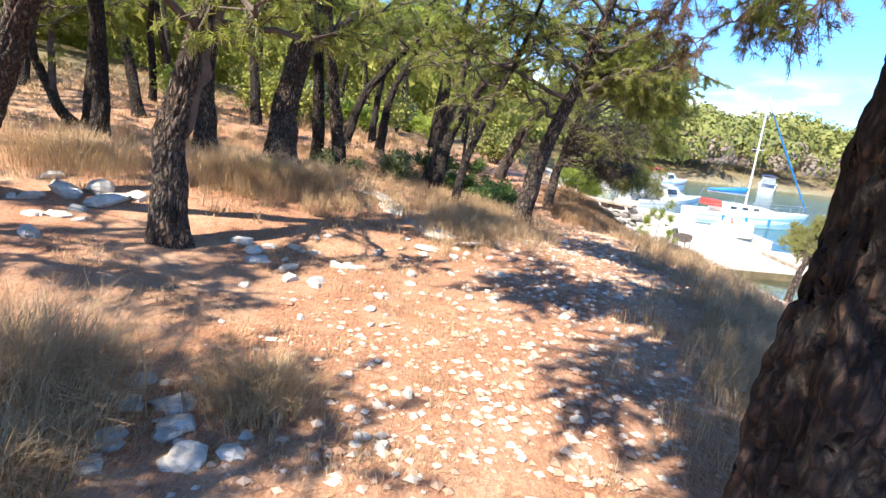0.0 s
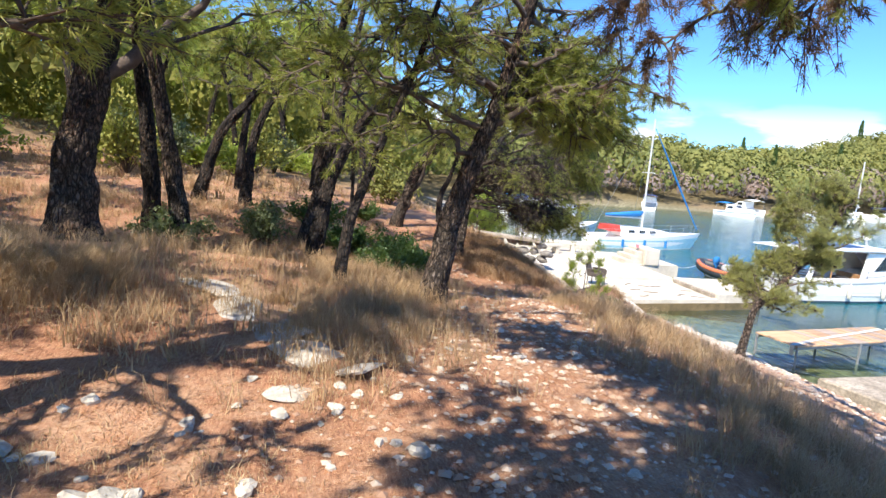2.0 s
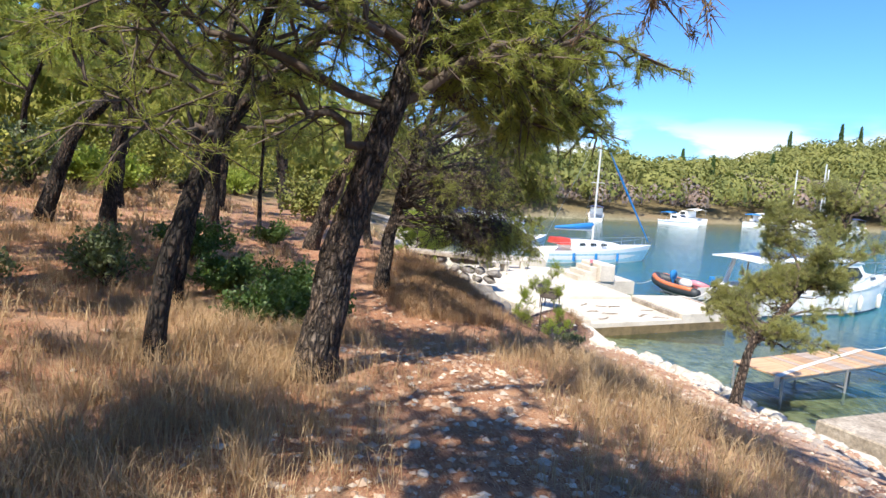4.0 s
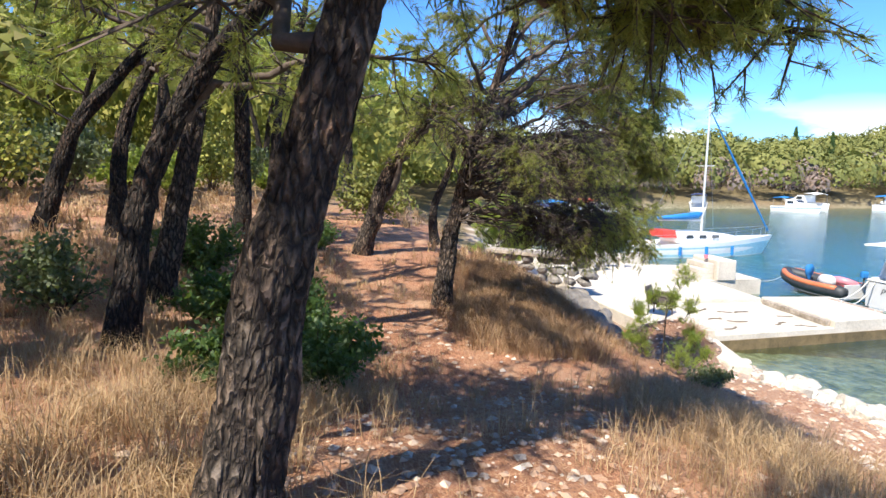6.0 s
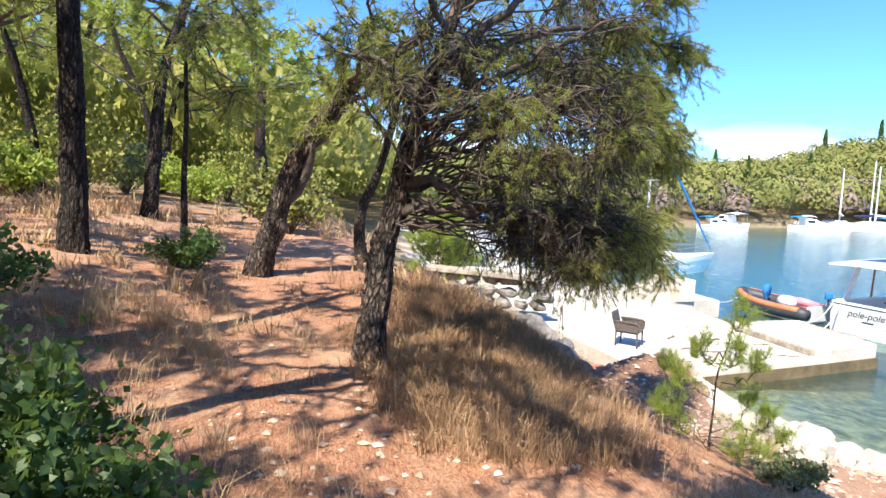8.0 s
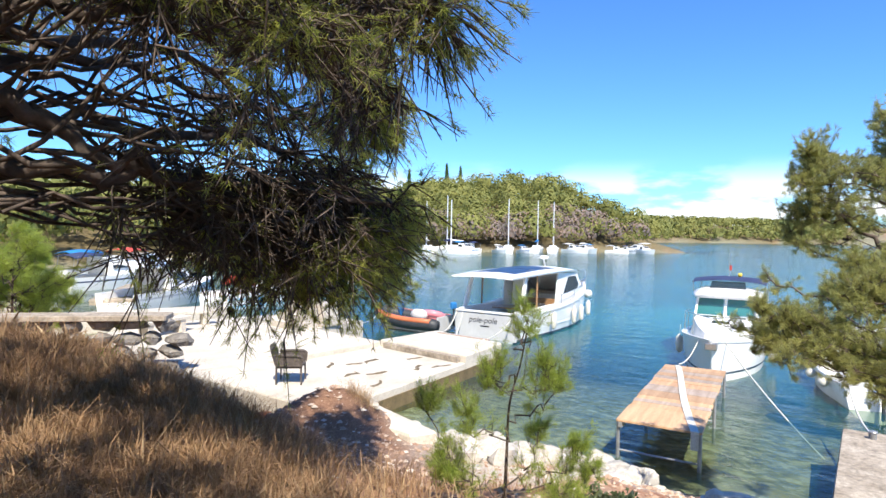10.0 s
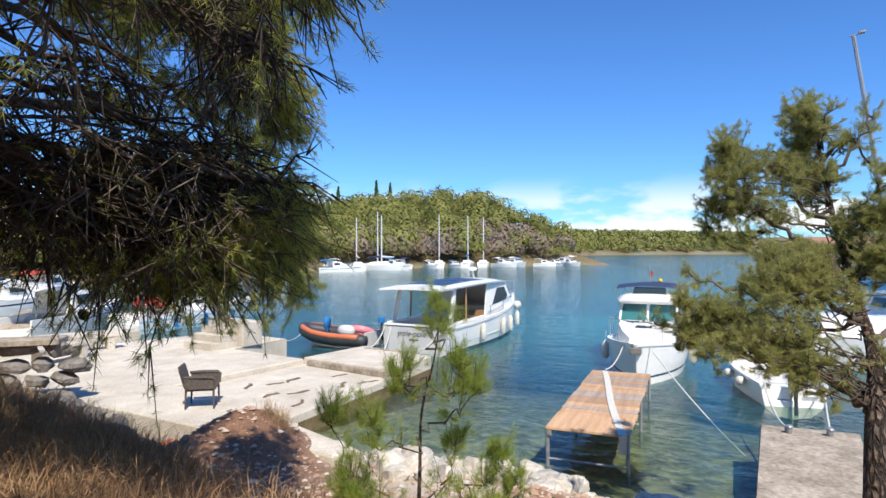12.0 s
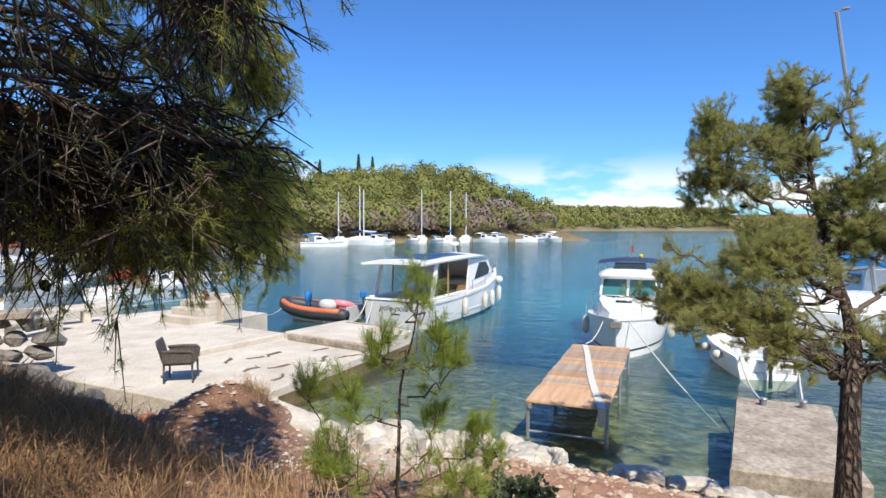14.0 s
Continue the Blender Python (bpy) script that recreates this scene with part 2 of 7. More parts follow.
OLIVE = foliage("grey_green_leaves", [(0.1, (0.07, 0.09, 0.045)), (0.5, (0.14, 0.16, 0.08)), (0.9, (0.22, 0.24, 0.13))], 0.6)
STRAW = foliage("dry_grass", [(0.08, (0.22, 0.135, 0.07)), (0.42, (0.36, 0.235, 0.125)), (0.75, (0.52, 0.375, 0.215)), (0.95, (0.62, 0.50, 0.32))], 0.7, (0.6, 0.42, 0.22), 0.25)
STRAW_BROWN = foliage("brown_dry_grass", [(0.08, (0.16, 0.085, 0.045)), (0.42, (0.28, 0.165, 0.085)), (0.75, (0.42, 0.27, 0.15)), (0.95, (0.55, 0.40, 0.24))], 0.8, (0.5, 0.3, 0.16), 0.2)
LITTER = foliage("fallen_needles", [(0.1, (0.19, 0.08, 0.038)), (0.5, (0.42, 0.21, 0.11)), (0.9, (0.62, 0.41, 0.24))], 0.8, (0.4, 0.2, 0.1), 0.08)
LIME = surface("limestone", (0.62, 0.585, 0.53), (0.36, 0.325, 0.28), 5.0, 0.9, bump=0.6, depth=0.02, fine=28, random_tone=0.14)
LIME_GREY = surface("weathered_limestone", (0.29, 0.265, 0.24), (0.12, 0.108, 0.095), 3.0, 0.92, bump=0.9, depth=0.05, fine=14, random_tone=0.12)
PEBBLE = foliage("pebbles", [(0.15, (0.24, 0.125, 0.078)), (0.5, (0.38, 0.26, 0.185)), (0.72, (0.50, 0.41, 0.33)), (0.95, (0.72, 0.66, 0.59))], 0.9, (0.4, 0.35, 0.3), 0.0)
CONCRETE = surface("sun_bleached_concrete", (0.66, 0.60, 0.51), (0.46, 0.405, 0.33), 1.3, 0.9, bump=0.35, depth=0.01, fine=22)
CONCRETE_GREY = surface("stained_grey_concrete", (0.47, 0.405, 0.33), (0.24, 0.195, 0.145), 2.6, 0.92, bump=0.6, depth=0.015, fine=14, contrast=0.42)
WET = surface("algae_stained_concrete", (0.22, 0.155, 0.075), (0.10, 0.075, 0.035), 3.0, 0.6, bump=0.4, fine=20)
PLANK = surface("pine_plank", (0.60, 0.40, 0.245), (0.42, 0.25, 0.14), 3.0, 0.75, bump=0.4, depth=0.004, fine=40, squash=(0.25, 3.0, 1.0), random_tone=0.2)
PLANK_GREY = surface("weathered_plank", (0.47, 0.38, 0.32), (0.30, 0.23, 0.18), 3.0, 0.85, bump=0.4, depth=0.004, fine=40, squash=(0.25, 3.0, 1.0), random_tone=0.12)
GELCOAT = surface("white_gelcoat", (0.86, 0.85, 0.82), (0.81, 0.80, 0.77), 1.5, 0.25, bump=0.0, fine=6, contrast=0.03)
GELCOAT_GREY = surface("grey_gelcoat", (0.60, 0.60, 0.60), (0.53, 0.53, 0.53), 1.5, 0.25, bump=0.0, fine=6, contrast=0.03)
HULL_BLUE = surface("pale_blue_hull_paint", (0.42, 0.66, 0.72), (0.34, 0.58, 0.66), 1.5, 0.3, bump=0.0, fine=6)
ANTIFOUL = surface("antifouling_paint", (0.05, 0.09, 0.13), (0.03, 0.05, 0.075), 3, 0.6, bump=0.1)
CANVAS_NAVY = surface("navy_canvas", (0.035, 0.05, 0.13), (0.02, 0.03, 0.085), 3, 0.8, bump=0.3, fine=80)
CANVAS_BLUE = surface("blue_canvas", (0.02, 0.22, 0.52), (0.012, 0.14, 0.40), 3, 0.75, bump=0.3, fine=80)
CANVAS_RED = surface("red_canvas", (0.60, 0.07, 0.05), (0.45, 0.04, 0.03), 3, 0.75, bump=0.3, fine=80)
RUBBER = surface("dark_rubber", (0.05, 0.055, 0.062), (0.028, 0.03, 0.034), 4, 0.55, bump=0.15)
ORANGE = surface("orange_rubber", (0.66, 0.20, 0.085), (0.52, 0.14, 0.06), 3, 0.5, bump=0.1)
PINK = surface("pink_plastic", (0.78, 0.28, 0.32), (0.66, 0.18, 0.22), 4, 0.4, bump=0.1)
YELLOW = surface("yellow_plastic", (0.80, 0.62, 0.10), (0.7, 0.5, 0.06), 4, 0.4, bump=0.1)
STEEL = surface("brushed_steel", (0.62, 0.62, 0.61), (0.45, 0.45, 0.44), 8, 0.3, 0.9, bump=0.05)
GALVANISED = surface("galvanised_tube", (0.42, 0.43, 0.44), (0.30, 0.30, 0.30), 8, 0.5, 0.6, bump=0.1)
ALU = surface("white_aluminium_mast", (0.74, 0.74, 0.74), (0.64, 0.64, 0.64), 2, 0.35, 0.2, bump=0.0)
WICKER = surface("brown_wicker", (0.13, 0.105, 0.09), (0.045, 0.035, 0.03), 30, 0.7, bump=0.9, depth=0.01, fine=90)
ROPE = surface("white_rope", (0.72, 0.70, 0.64), (0.5, 0.48, 0.43), 40, 0.85, bump=0.4)
TAN = surface("varnished_wood", (0.42, 0.24, 0.12), (0.28, 0.15, 0.07), 4, 0.35, bump=0.1, squash=(0.3, 3, 3))
DARKIN = surface("dark_upholstery", (0.055, 0.05, 0.05), (0.03, 0.028, 0.03), 5, 0.7, bump=0.2)
LETTER = surface("dark_lettering", (0.05, 0.05, 0.06), (0.03, 0.03, 0.04), 8, 0.5, bump=0.0)
FENDER = surface("fender_vinyl", (0.70, 0.67, 0.60), (0.55, 0.51, 0.44), 4, 0.5, bump=0.1)
SOLAR = surface("solar_cells", (0.025, 0.045, 0.11), (0.015, 0.03, 0.08), 3, 0.35, bump=0.0)
WINDOW = glass_material("tinted_window", (0.03, 0.045, 0.055))
WINDOW_TEAL = glass_material("teal_window", (0.05, 0.20, 0.20))

# ---- builders ----
rng = np.random.default_rng(7)


class Shape:
    """Collects vertices and faces for one mesh."""

    def __init__(self):
        self.v, self.f = [], []

    def add(self, verts, faces):
        n = len(self.v)
        self.v += [tuple(p) for p in verts]
        self.f += [tuple(i + n for i in f) for f in faces]
        return self

    def tube(self, pts, radii, n=8, knobby=0.0, cap=True, furrow=0.0):
        pts = [Vector(p) for p in pts]
        if isinstance(radii, (int, float)):
            radii = [radii] * len(pts)
        side = None
        verts, faces = [], []
        arc = 0.0
        for i, p in enumerate(pts):
            arc += (p - pts[i - 1]).length if i else 0.0
            d = (pts[min(i + 1, len(pts) - 1)] - pts[max(i - 1, 0)]).normalized()
            if side is None:
                side = d.orthogonal().normalized()
            side = (side - d * side.dot(d)).normalized()
            up = d.cross(side)
            for k in range(n):
                a = 2 * math.pi * k / n
                r = radii[i] * (1 + knobby * (noise.noise(p * 2.3 + Vector((math.cos(a), math.sin(a), 0)) * 1.4)))
                if furrow:
                    q = Vector((math.cos(a), math.sin(a), 0)) * (radii[i] * 22) + Vector((3.1, 1.7, arc * 3.6))
                    crack = min(1.0, abs(noise.noise(q + Vector((0, 0, 0.8 * noise.noise(q * 1.7))))) * 4.2)
                    r += furrow * (crack - 1.0 + 0.35 * noise.noise(q * 4.0))
                verts.append(p + side * (math.cos(a) * r) + up * (math.sin(a) * r))
        for i in range(len(pts) - 1):
            for k in range(n):
                faces.append((i * n + k, i * n + (k + 1) % n, (i + 1) * n + (k + 1) % n, (i + 1) * n + k))
        if cap:
            faces += [tuple(range(n))[::-1], tuple(range((len(pts) - 1) * n, len(pts) * n))]
        return self.add(verts, faces)

    def loft(self, rings, closed=True, cap=True):
        n = len(rings[0])
        verts = [p for r in rings for p in r]
        faces = []
        for i in range(len(rings) - 1):
            for k in range(n if closed else n - 1):
                faces.append((i * n + k, i * n + (k + 1) % n, (i + 1) * n + (k + 1) % n, (i + 1) * n + k))
        if cap:
            faces += [tuple(range(n))[::-1], tuple(range((len(rings) - 1) * n, len(rings) * n))]
        return self.add(verts, faces)

    def box(self, lo, hi, bevel=0.0):
        """A box with chamfered upright and top edges."""
        (x0, y0, z0), (x1, y1, z1) = lo, hi
        b = bevel
        if not b:
            return self.loft([[(x0, y0, z), (x1, y0, z), (x1, y1, z), (x0, y1, z)] for z in (z0, z1)])

        def ring(z, q):
            return [(x0 + b, y0 + q, z), (x1 - b, y0 + q, z), (x1 - q, y0 + b, z), (x1 - q, y1 - b, z), (x1 - b, y1 - q, z), (x0 + b, y1 - q, z), (x0 + q, y1 - b, z), (x0 + q, y0 + b, z)]

        return self.loft([ring(z0, b * 0.6), ring(z0 + b * 0.6, 0), ring(z1 - b * 0.6, 0), ring(z1, b * 0.6)])

    def prism(self, outline, z0, z1, bevel=0.0):
        rings = [[(x, y, z0) for x, y in outline], [(x, y, z1 - bevel) for x, y in outline]]
        if bevel:
            cx, cy = sum(p[0] for p in outline) / len(outline), sum(p[1] for p in outline) / len(outline)
            rings.append([(x + (cx - x) / max(0.3, math.hypot(cx - x, cy - y)) * bevel, y + (cy - y) / max(0.3, math.hypot(cx - x, cy - y)) * bevel, z1) for x, y in outline])
        return self.loft(rings)

    def ball(self, c, r, n=10, squash=(1, 1, 1)):
        rings = []
        for i in range(1, n // 2 + 1):
            a = math.pi * i / (n // 2 + 1)
            rings.append([(c[0] + r * squash[0] * math.sin(a) * math.cos(2 * math.pi * k / n), c[1] + r * squash[1] * math.sin(a) * math.sin(2 * math.pi * k / n), c[2] + r * squash[2] * math.cos(a)) for k in range(n)])
        return self.loft(rings[::-1])


def mesh_from(name, verts, faces, material, smooth=False):
    me = bpy.data.meshes.new(name)
    me.from_pydata(verts if isinstance(verts, list) else verts.tolist(), [], faces if isinstance(faces, list) else faces.tolist())
    me.materials.append(material)
    if smooth:
        me.shade_smooth()
    return me


def part(name, shape, material, parent=None, label="", smooth=False, at=None):
    """Links a shape as one mesh object under a thing or a part, or as a thing by itself."""
    ob = new(name, mesh_from(name, shape.v, shape.f, material, smooth))
    if parent:
        ob.parent = parent
    if at is not None:
        ob.matrix_basis = at
    return tagged(ob, label)


def thing(name, m, label, category, group=""):
    e = new(name)
    e.empty_display_size = 0.2
    e.matrix_basis = m
    return tagged(e, label, category, group)


def triangles(name, pts, material, parent=None):
    """One mesh of loose triangles from an array (n, 3, 3)."""
    n = len(pts)
    me = bpy.data.meshes.new(name)
    me.vertices.add(3 * n)
    me.vertices.foreach_set("co", pts.astype(np.float32).ravel())
    me.loops.add(3 * n)
    me.loops.foreach_set("vertex_index", np.arange(3 * n, dtype=np.int32))
    me.polygons.add(n)
    me.polygons.foreach_set("loop_start", np.arange(0, 3 * n, 3, dtype=np.int32))
    me.materials.append(material)
    me.update(calc_edges=True)
    ob = new(name, me)
    if parent:
        ob.parent = parent
    return ob


# ---- ground and sea ----
# the water's outline, from the near bank round the cove and the opposite shore
BANK_Y = [-60, -10, 10, 19, 22, 26, 30, 36, 46, 60]
BANK_X = [15, 11.6, 11.4, 11.2, 10.6, 10.4, 10.5, 10.8, 12.5, 15]
COAST = [(15, -420), (11.6, -10), (11.4, 10), (11.2, 19), (10.6, 22), (10.4, 26), (10.5, 30), (10.8, 36), (12.5, 46), (15, 60), (22, 72), (36, 80), (60, 84), (88, 86), (108, 82), (126, 72),
         (140, 62), (147, 54), (155, 57), (172, 72), (190, 96), (230, 138), (330, 165), (520, 165), (640, 60), (700, -420)]


def coast_distance(x, y):
    """Distance to the water's outline, positive on land."""
    best = np.full(x.shape, 1e9)
    inside = np.zeros(x.shape, bool)
    for (ax, ay), (bx, by) in zip(COAST, COAST[1:] + COAST[:1]):
        dx, dy = bx - ax, by - ay
        t = np.clip(((x - ax) * dx + (y - ay) * dy) / (dx * dx + dy * dy), 0, 1)
        best = np.minimum(best, np.hypot(x - ax - t * dx, y - ay - t * dy))
        crosses = (ay > y) != (by > y)
        inside ^= crosses & (x < ax + (y - ay) * dx / (dy if dy else 1e-9))
    return np.where(inside, -best, best)


def waves(x, y):
    """Smooth unevenness, about -1 to 1."""
    return (np.sin(x * 1.31 + np.cos(y * 0.83) * 1.7) * np.cos(y * 1.07 + np.sin(x * 0.61) * 1.3) + 0.5 * np.sin(x * 3.3 + y * 1.7) * np.cos(y * 2.9 - x * 1.1)) / 1.5


def path_x(y):
    return np.interp(y, [-30, -5, 0, 4, 7, 10, 13, 16, 20, 26, 40], [-1, -0.3, 0.0, 0.6, 1.8, 2.5, 3.2, 2.9, 2.6, 2.4, 2.0])


def near_ground(x, y):
    ridge = np.interp(y, [-30, -5, 2, 8, 11, 13, 15, 18, 22, 30, 60], [0.3, 0.3, 0.32, 0.33, 0.18, -0.24, -0.12, 0.20, 0.32, 0.5, 1.5])
    u = x - path_x(y)
    edge = np.interp(y, BANK_Y, BANK_X)
    s = np.clip(u / (edge - path_x(y)), 0, 1)
    fall = np.interp(s, [0, 0.12, 0.22, 0.36, 0.62, 0.85, 1.0], [0, 0.015, 0.07, 0.22, 0.44, 0.76, 1.0])
    steep = np.interp(s, [0, 0.12, 0.24, 0.32, 0.40, 0.50, 0.64, 1.0], [0, 0.015, 0.06, 0.20, 0.43, 0.67, 0.82, 1.0])
    w = np.clip((y - 15.0) / 1.3, 0, 1)
    fall = fall * (1 - w) + steep * w
    w = np.clip((y - 6.5) / 3.0, 0, 1)
    left = w * np.interp(-u, [0, 1, 3, 6, 12, 30, 80], [0, 0.08, 0.42, 0.62, 1.05, 3.2, 8.0]) + (1 - w) * np.interp(-u, [0, 1, 3, 6, 12, 30, 80], [0, 0.0, 0.03, 0.24, 0.85, 3.2, 8.0])
    z = np.where(u > 0, ridge - fall * (ridge - WATER), ridge + left)
    z = z + 0.035 * waves(x * 1.3, y * 1.3) * np.clip(1.2 - s, 0, 1) + 0.012 * waves(x * 5.1 + 3, y * 4.7)
    mound = 0.55 * np.exp(-(((x - 9.25) / 0.95) ** 2 + ((y - 20.15) / 0.75) ** 2))
    return z + mound + 0.34 * np.exp(-(((x - 10.0) / 0.8) ** 2 + ((y - 20.2) / 0.65) ** 2))


def ground(x, y):
    x, y = np.asarray(x, float), np.asarray(y, float)
    d = coast_distance(x, y)
    hill = WATER + np.interp(d, [0, 1, 4, 15, 40, 80, 200, 600], [0, 0.5, 1.0, 1.8, 3.2, 5.2, 9.0, 11.0]) + (1.2 * waves(x * 0.06, y * 0.05) + 3.5 * np.exp(-(((x - 72) / 35) ** 2 + ((y - 112) / 25) ** 2)) + 11 * np.exp(-(((x - 157) / 34) ** 2 + ((y - 122) / 42) ** 2))) * np.clip(d / 30, 0, 1)
    hill = hill + 4.5 * np.exp(-(((x - 160) / 26) ** 2 + ((y - 88) / 24) ** 2)) * np.clip(d / 12, 0, 1) + 11 * np.clip((x - 300) / 120, 0, 1) * np.clip(d / 38, 0, 1)
    bottom = WATER - np.interp(-d, [0, 3, 6, 12, 30], [0, 0.28, 0.62, 1.7, 6.0]) + 0.06 * waves(x * 2, y * 2) * np.clip(-d, 0, 1)
    near = np.clip((60 - y) / 20, 0, 1) * (x < 40)
    land = near * near_ground(x, y) + (1 - near) * hill
    return np.where(d > 0, land, bottom)


def gz(x, y):
    return float(ground(np.array([x]), np.array([y]))[0])


def grid_mesh(name, xs, ys, zf, material):
    X, Y = np.meshgrid(xs, ys)
    Z = zf(X, Y)
    nx, ny = len(xs), len(ys)
    idx = np.arange(nx * ny).reshape(ny, nx)
    quads = np.stack([idx[:-1, :-1], idx[:-1, 1:], idx[1:, 1:], idx[1:, :-1]], -1).reshape(-1, 4)
    me = mesh_from(name, np.stack([X, Y, Z], -1).reshape(-1, 3), quads, material, True)
    return new(name, me), X, Y, Z


gx = np.concatenate([np.arange(-420, -60, 24), np.arange(-60, -12, 2.0), np.arange(-12, 13, 0.16), np.arange(13, 40, 1.5), np.arange(40, 240, 5.0), np.arange(240, 1400, 50.0)])
gy = np.concatenate([np.arange(-420, -20, 25), np.arange(-20, -2, 1.5), np.arange(-2, 27, 0.16), np.arange(27, 60, 1.0), np.arange(60, 220, 5.0), np.arange(220, 900, 45.0)])
land, GX, GY, GZ = grid_mesh("ground", gx, gy, ground, SOIL)
tagged(land, "reddish soil under pine needles, pale shingle at the shore", "ground", kind="structure")
S_ = np.clip((GX - path_x(GY)) / (np.interp(GY, BANK_Y, BANK_X) - path_x(GY)), 0, 1.2) * (GY < 60) * (GX < 40)
shingle = np.clip((S_ + 0.16 * waves(GX * 0.9, GY * 0.8) - np.interp(GY, [12, 15], [0.48, 0.66])) / 0.16, 0, 1) 
dug = np.clip(1.6 * np.exp(-(((GX - 9.1) / 1.35) ** 2 + ((GY - 20.0) / 1.1) ** 2)) + 1.7 * np.exp(-(((GX - 8.1) / 1.5) ** 2 + ((GY - 18.4) / 1.6) ** 2)) * (0.65 + 0.45 * waves(GX * 2.1, GY * 1.9)) + 1.3 * np.exp(-(((GX - 6.7) / 0.9) ** 2 + ((GY - 15.9) / 1.1) ** 2)) + 1.4 * np.exp(-(((GX - 8.5) / 1.0) ** 2 + ((GY - 23.2) / 2.6) ** 2)), 0, 1)
far_edge = np.clip(1 - np.abs(coast_distance(GX, GY)) / 1.6, 0, 0.22) * (GX > 30)
wild = np.clip(np.maximum((GY - 24) / 12, (-8 - GX) / 8), 0, 0.9)
for key, values in (("dug", dug), ("undergrowth", wild * (1 - np.maximum(shingle, far_edge))), ("shingle", np.maximum(shingle, far_edge)), ("sunken", np.clip((WATER + 0.12 - GZ) / 0.25, 0, 1))):
    land.data.attributes.new(key, "FLOAT", "POINT").data.foreach_set("value", values.astype(np.float32).ravel())

wx = np.concatenate([np.arange(9, 40, 0.8), np.arange(40, 260, 8.0), np.arange(260, 1400, 80.0)])
wy = np.concatenate([np.arange(-420, 0, 30.0), np.arange(0, 70, 0.8), np.arange(70, 230, 8.0)])
sea, WX, WY, WZ = grid_mesh("water", wx, wy, lambda x, y: np.full(x.shape, WATER), SEA)
tagged(sea, "rippled turquoise sea, clear over the shallow bed", "water", kind="structure")
sea.data.attributes.new("deep", "FLOAT", "POINT").data.foreach_set("value", np.clip(1 - np.exp(-(WATER - ground(WX, WY)) / 1.8), 0, 1).astype(np.float32).ravel())

# ---- trees ----
def bend(points, steps):
    """A smooth line through a few points."""
    p = np.array(points, float)
    t = np.linspace(0, len(p) - 1, steps)
    out = []
    for a in t:
        i = min(int(a), len(p) - 2)
        f = a - i
        p0, p1, p2, p3 = p[max(i - 1, 0)], p[i], p[i + 1], p[min(i + 2, len(p) - 1)]
        out.append(0.5 * (2 * p1 + (p2 - p0) * f + (2 * p0 - 5 * p1 + 4 * p2 - p3) * f * f + (3 * p1 - p0 - 3 * p2 + p3) * f ** 3))
    return np.array(out)


def unit(v):
    return v / np.maximum(np.linalg.norm(v, axis=-1, keepdims=True), 1e-9)


def needles(r, centres, aims, count, length, width, spread=0.9):
    """Needle fans: count thin triangles at every centre, round its aim."""
    n = len(centres)
    d = unit(np.repeat(aims, count, 0) + r.normal(0, spread, (n * count, 3)))
    side = unit(np.cross(d, r.normal(0, 1, (n * count, 3)))) * (width / 2)
    root = np.repeat(centres, count, 0) + r.normal(0, length * 0.12, (n * count, 3))
    tip = root + d * (length * r.uniform(0.6, 1.15, (n * count, 1))) - np.array([0, 0, 1.0]) * length * 0.08
    return np.stack([root - side, root + side, tip], 1)


def twigs_of(r, limb, reach, per_metre, droop, flat, start=0.25):
    """Side branches along a limb: a list of short bent lines."""
    seg = np.linalg.norm(np.diff(limb, axis=0), axis=1)
    total = seg.sum()
    out = []
    for _ in range(max(2, int(total * per_metre))):
        f = start + (1 - start) * r.random() ** 0.8
        i = min(int(f * (len(limb) - 1)), len(limb) - 2)
        p = limb[i] + (limb[i + 1] - limb[i]) * (f * (len(limb) - 1) - i)
        along = unit(limb[i + 1] - limb[i])
        d = unit(along * r.uniform(0.3, 1.0) + r.normal(0, 1, 3) * np.array([1, 1, flat]))
        k = reach * r.uniform(0.45, 1.15) * (1.15 - 0.55 * f)
        mid = p + d * k * 0.55 + r.normal(0, 0.05 * reach, 3)
        out.append(np.array([p, mid, p + d * k + np.array([0, 0, -droop * k])]))
    return out


CONE = mesh_from("pine_cone", *(lambda s: (s.v, s.f))(Shape().tube([(0, 0, -0.035), (0, 0, -0.022), (0, 0, 0.0), (0, 0, 0.025), (0, 0, 0.045)], [0.006, 0.02, 0.024, 0.016, 0.004], 7)), BARK_DARK_SHADED, True)


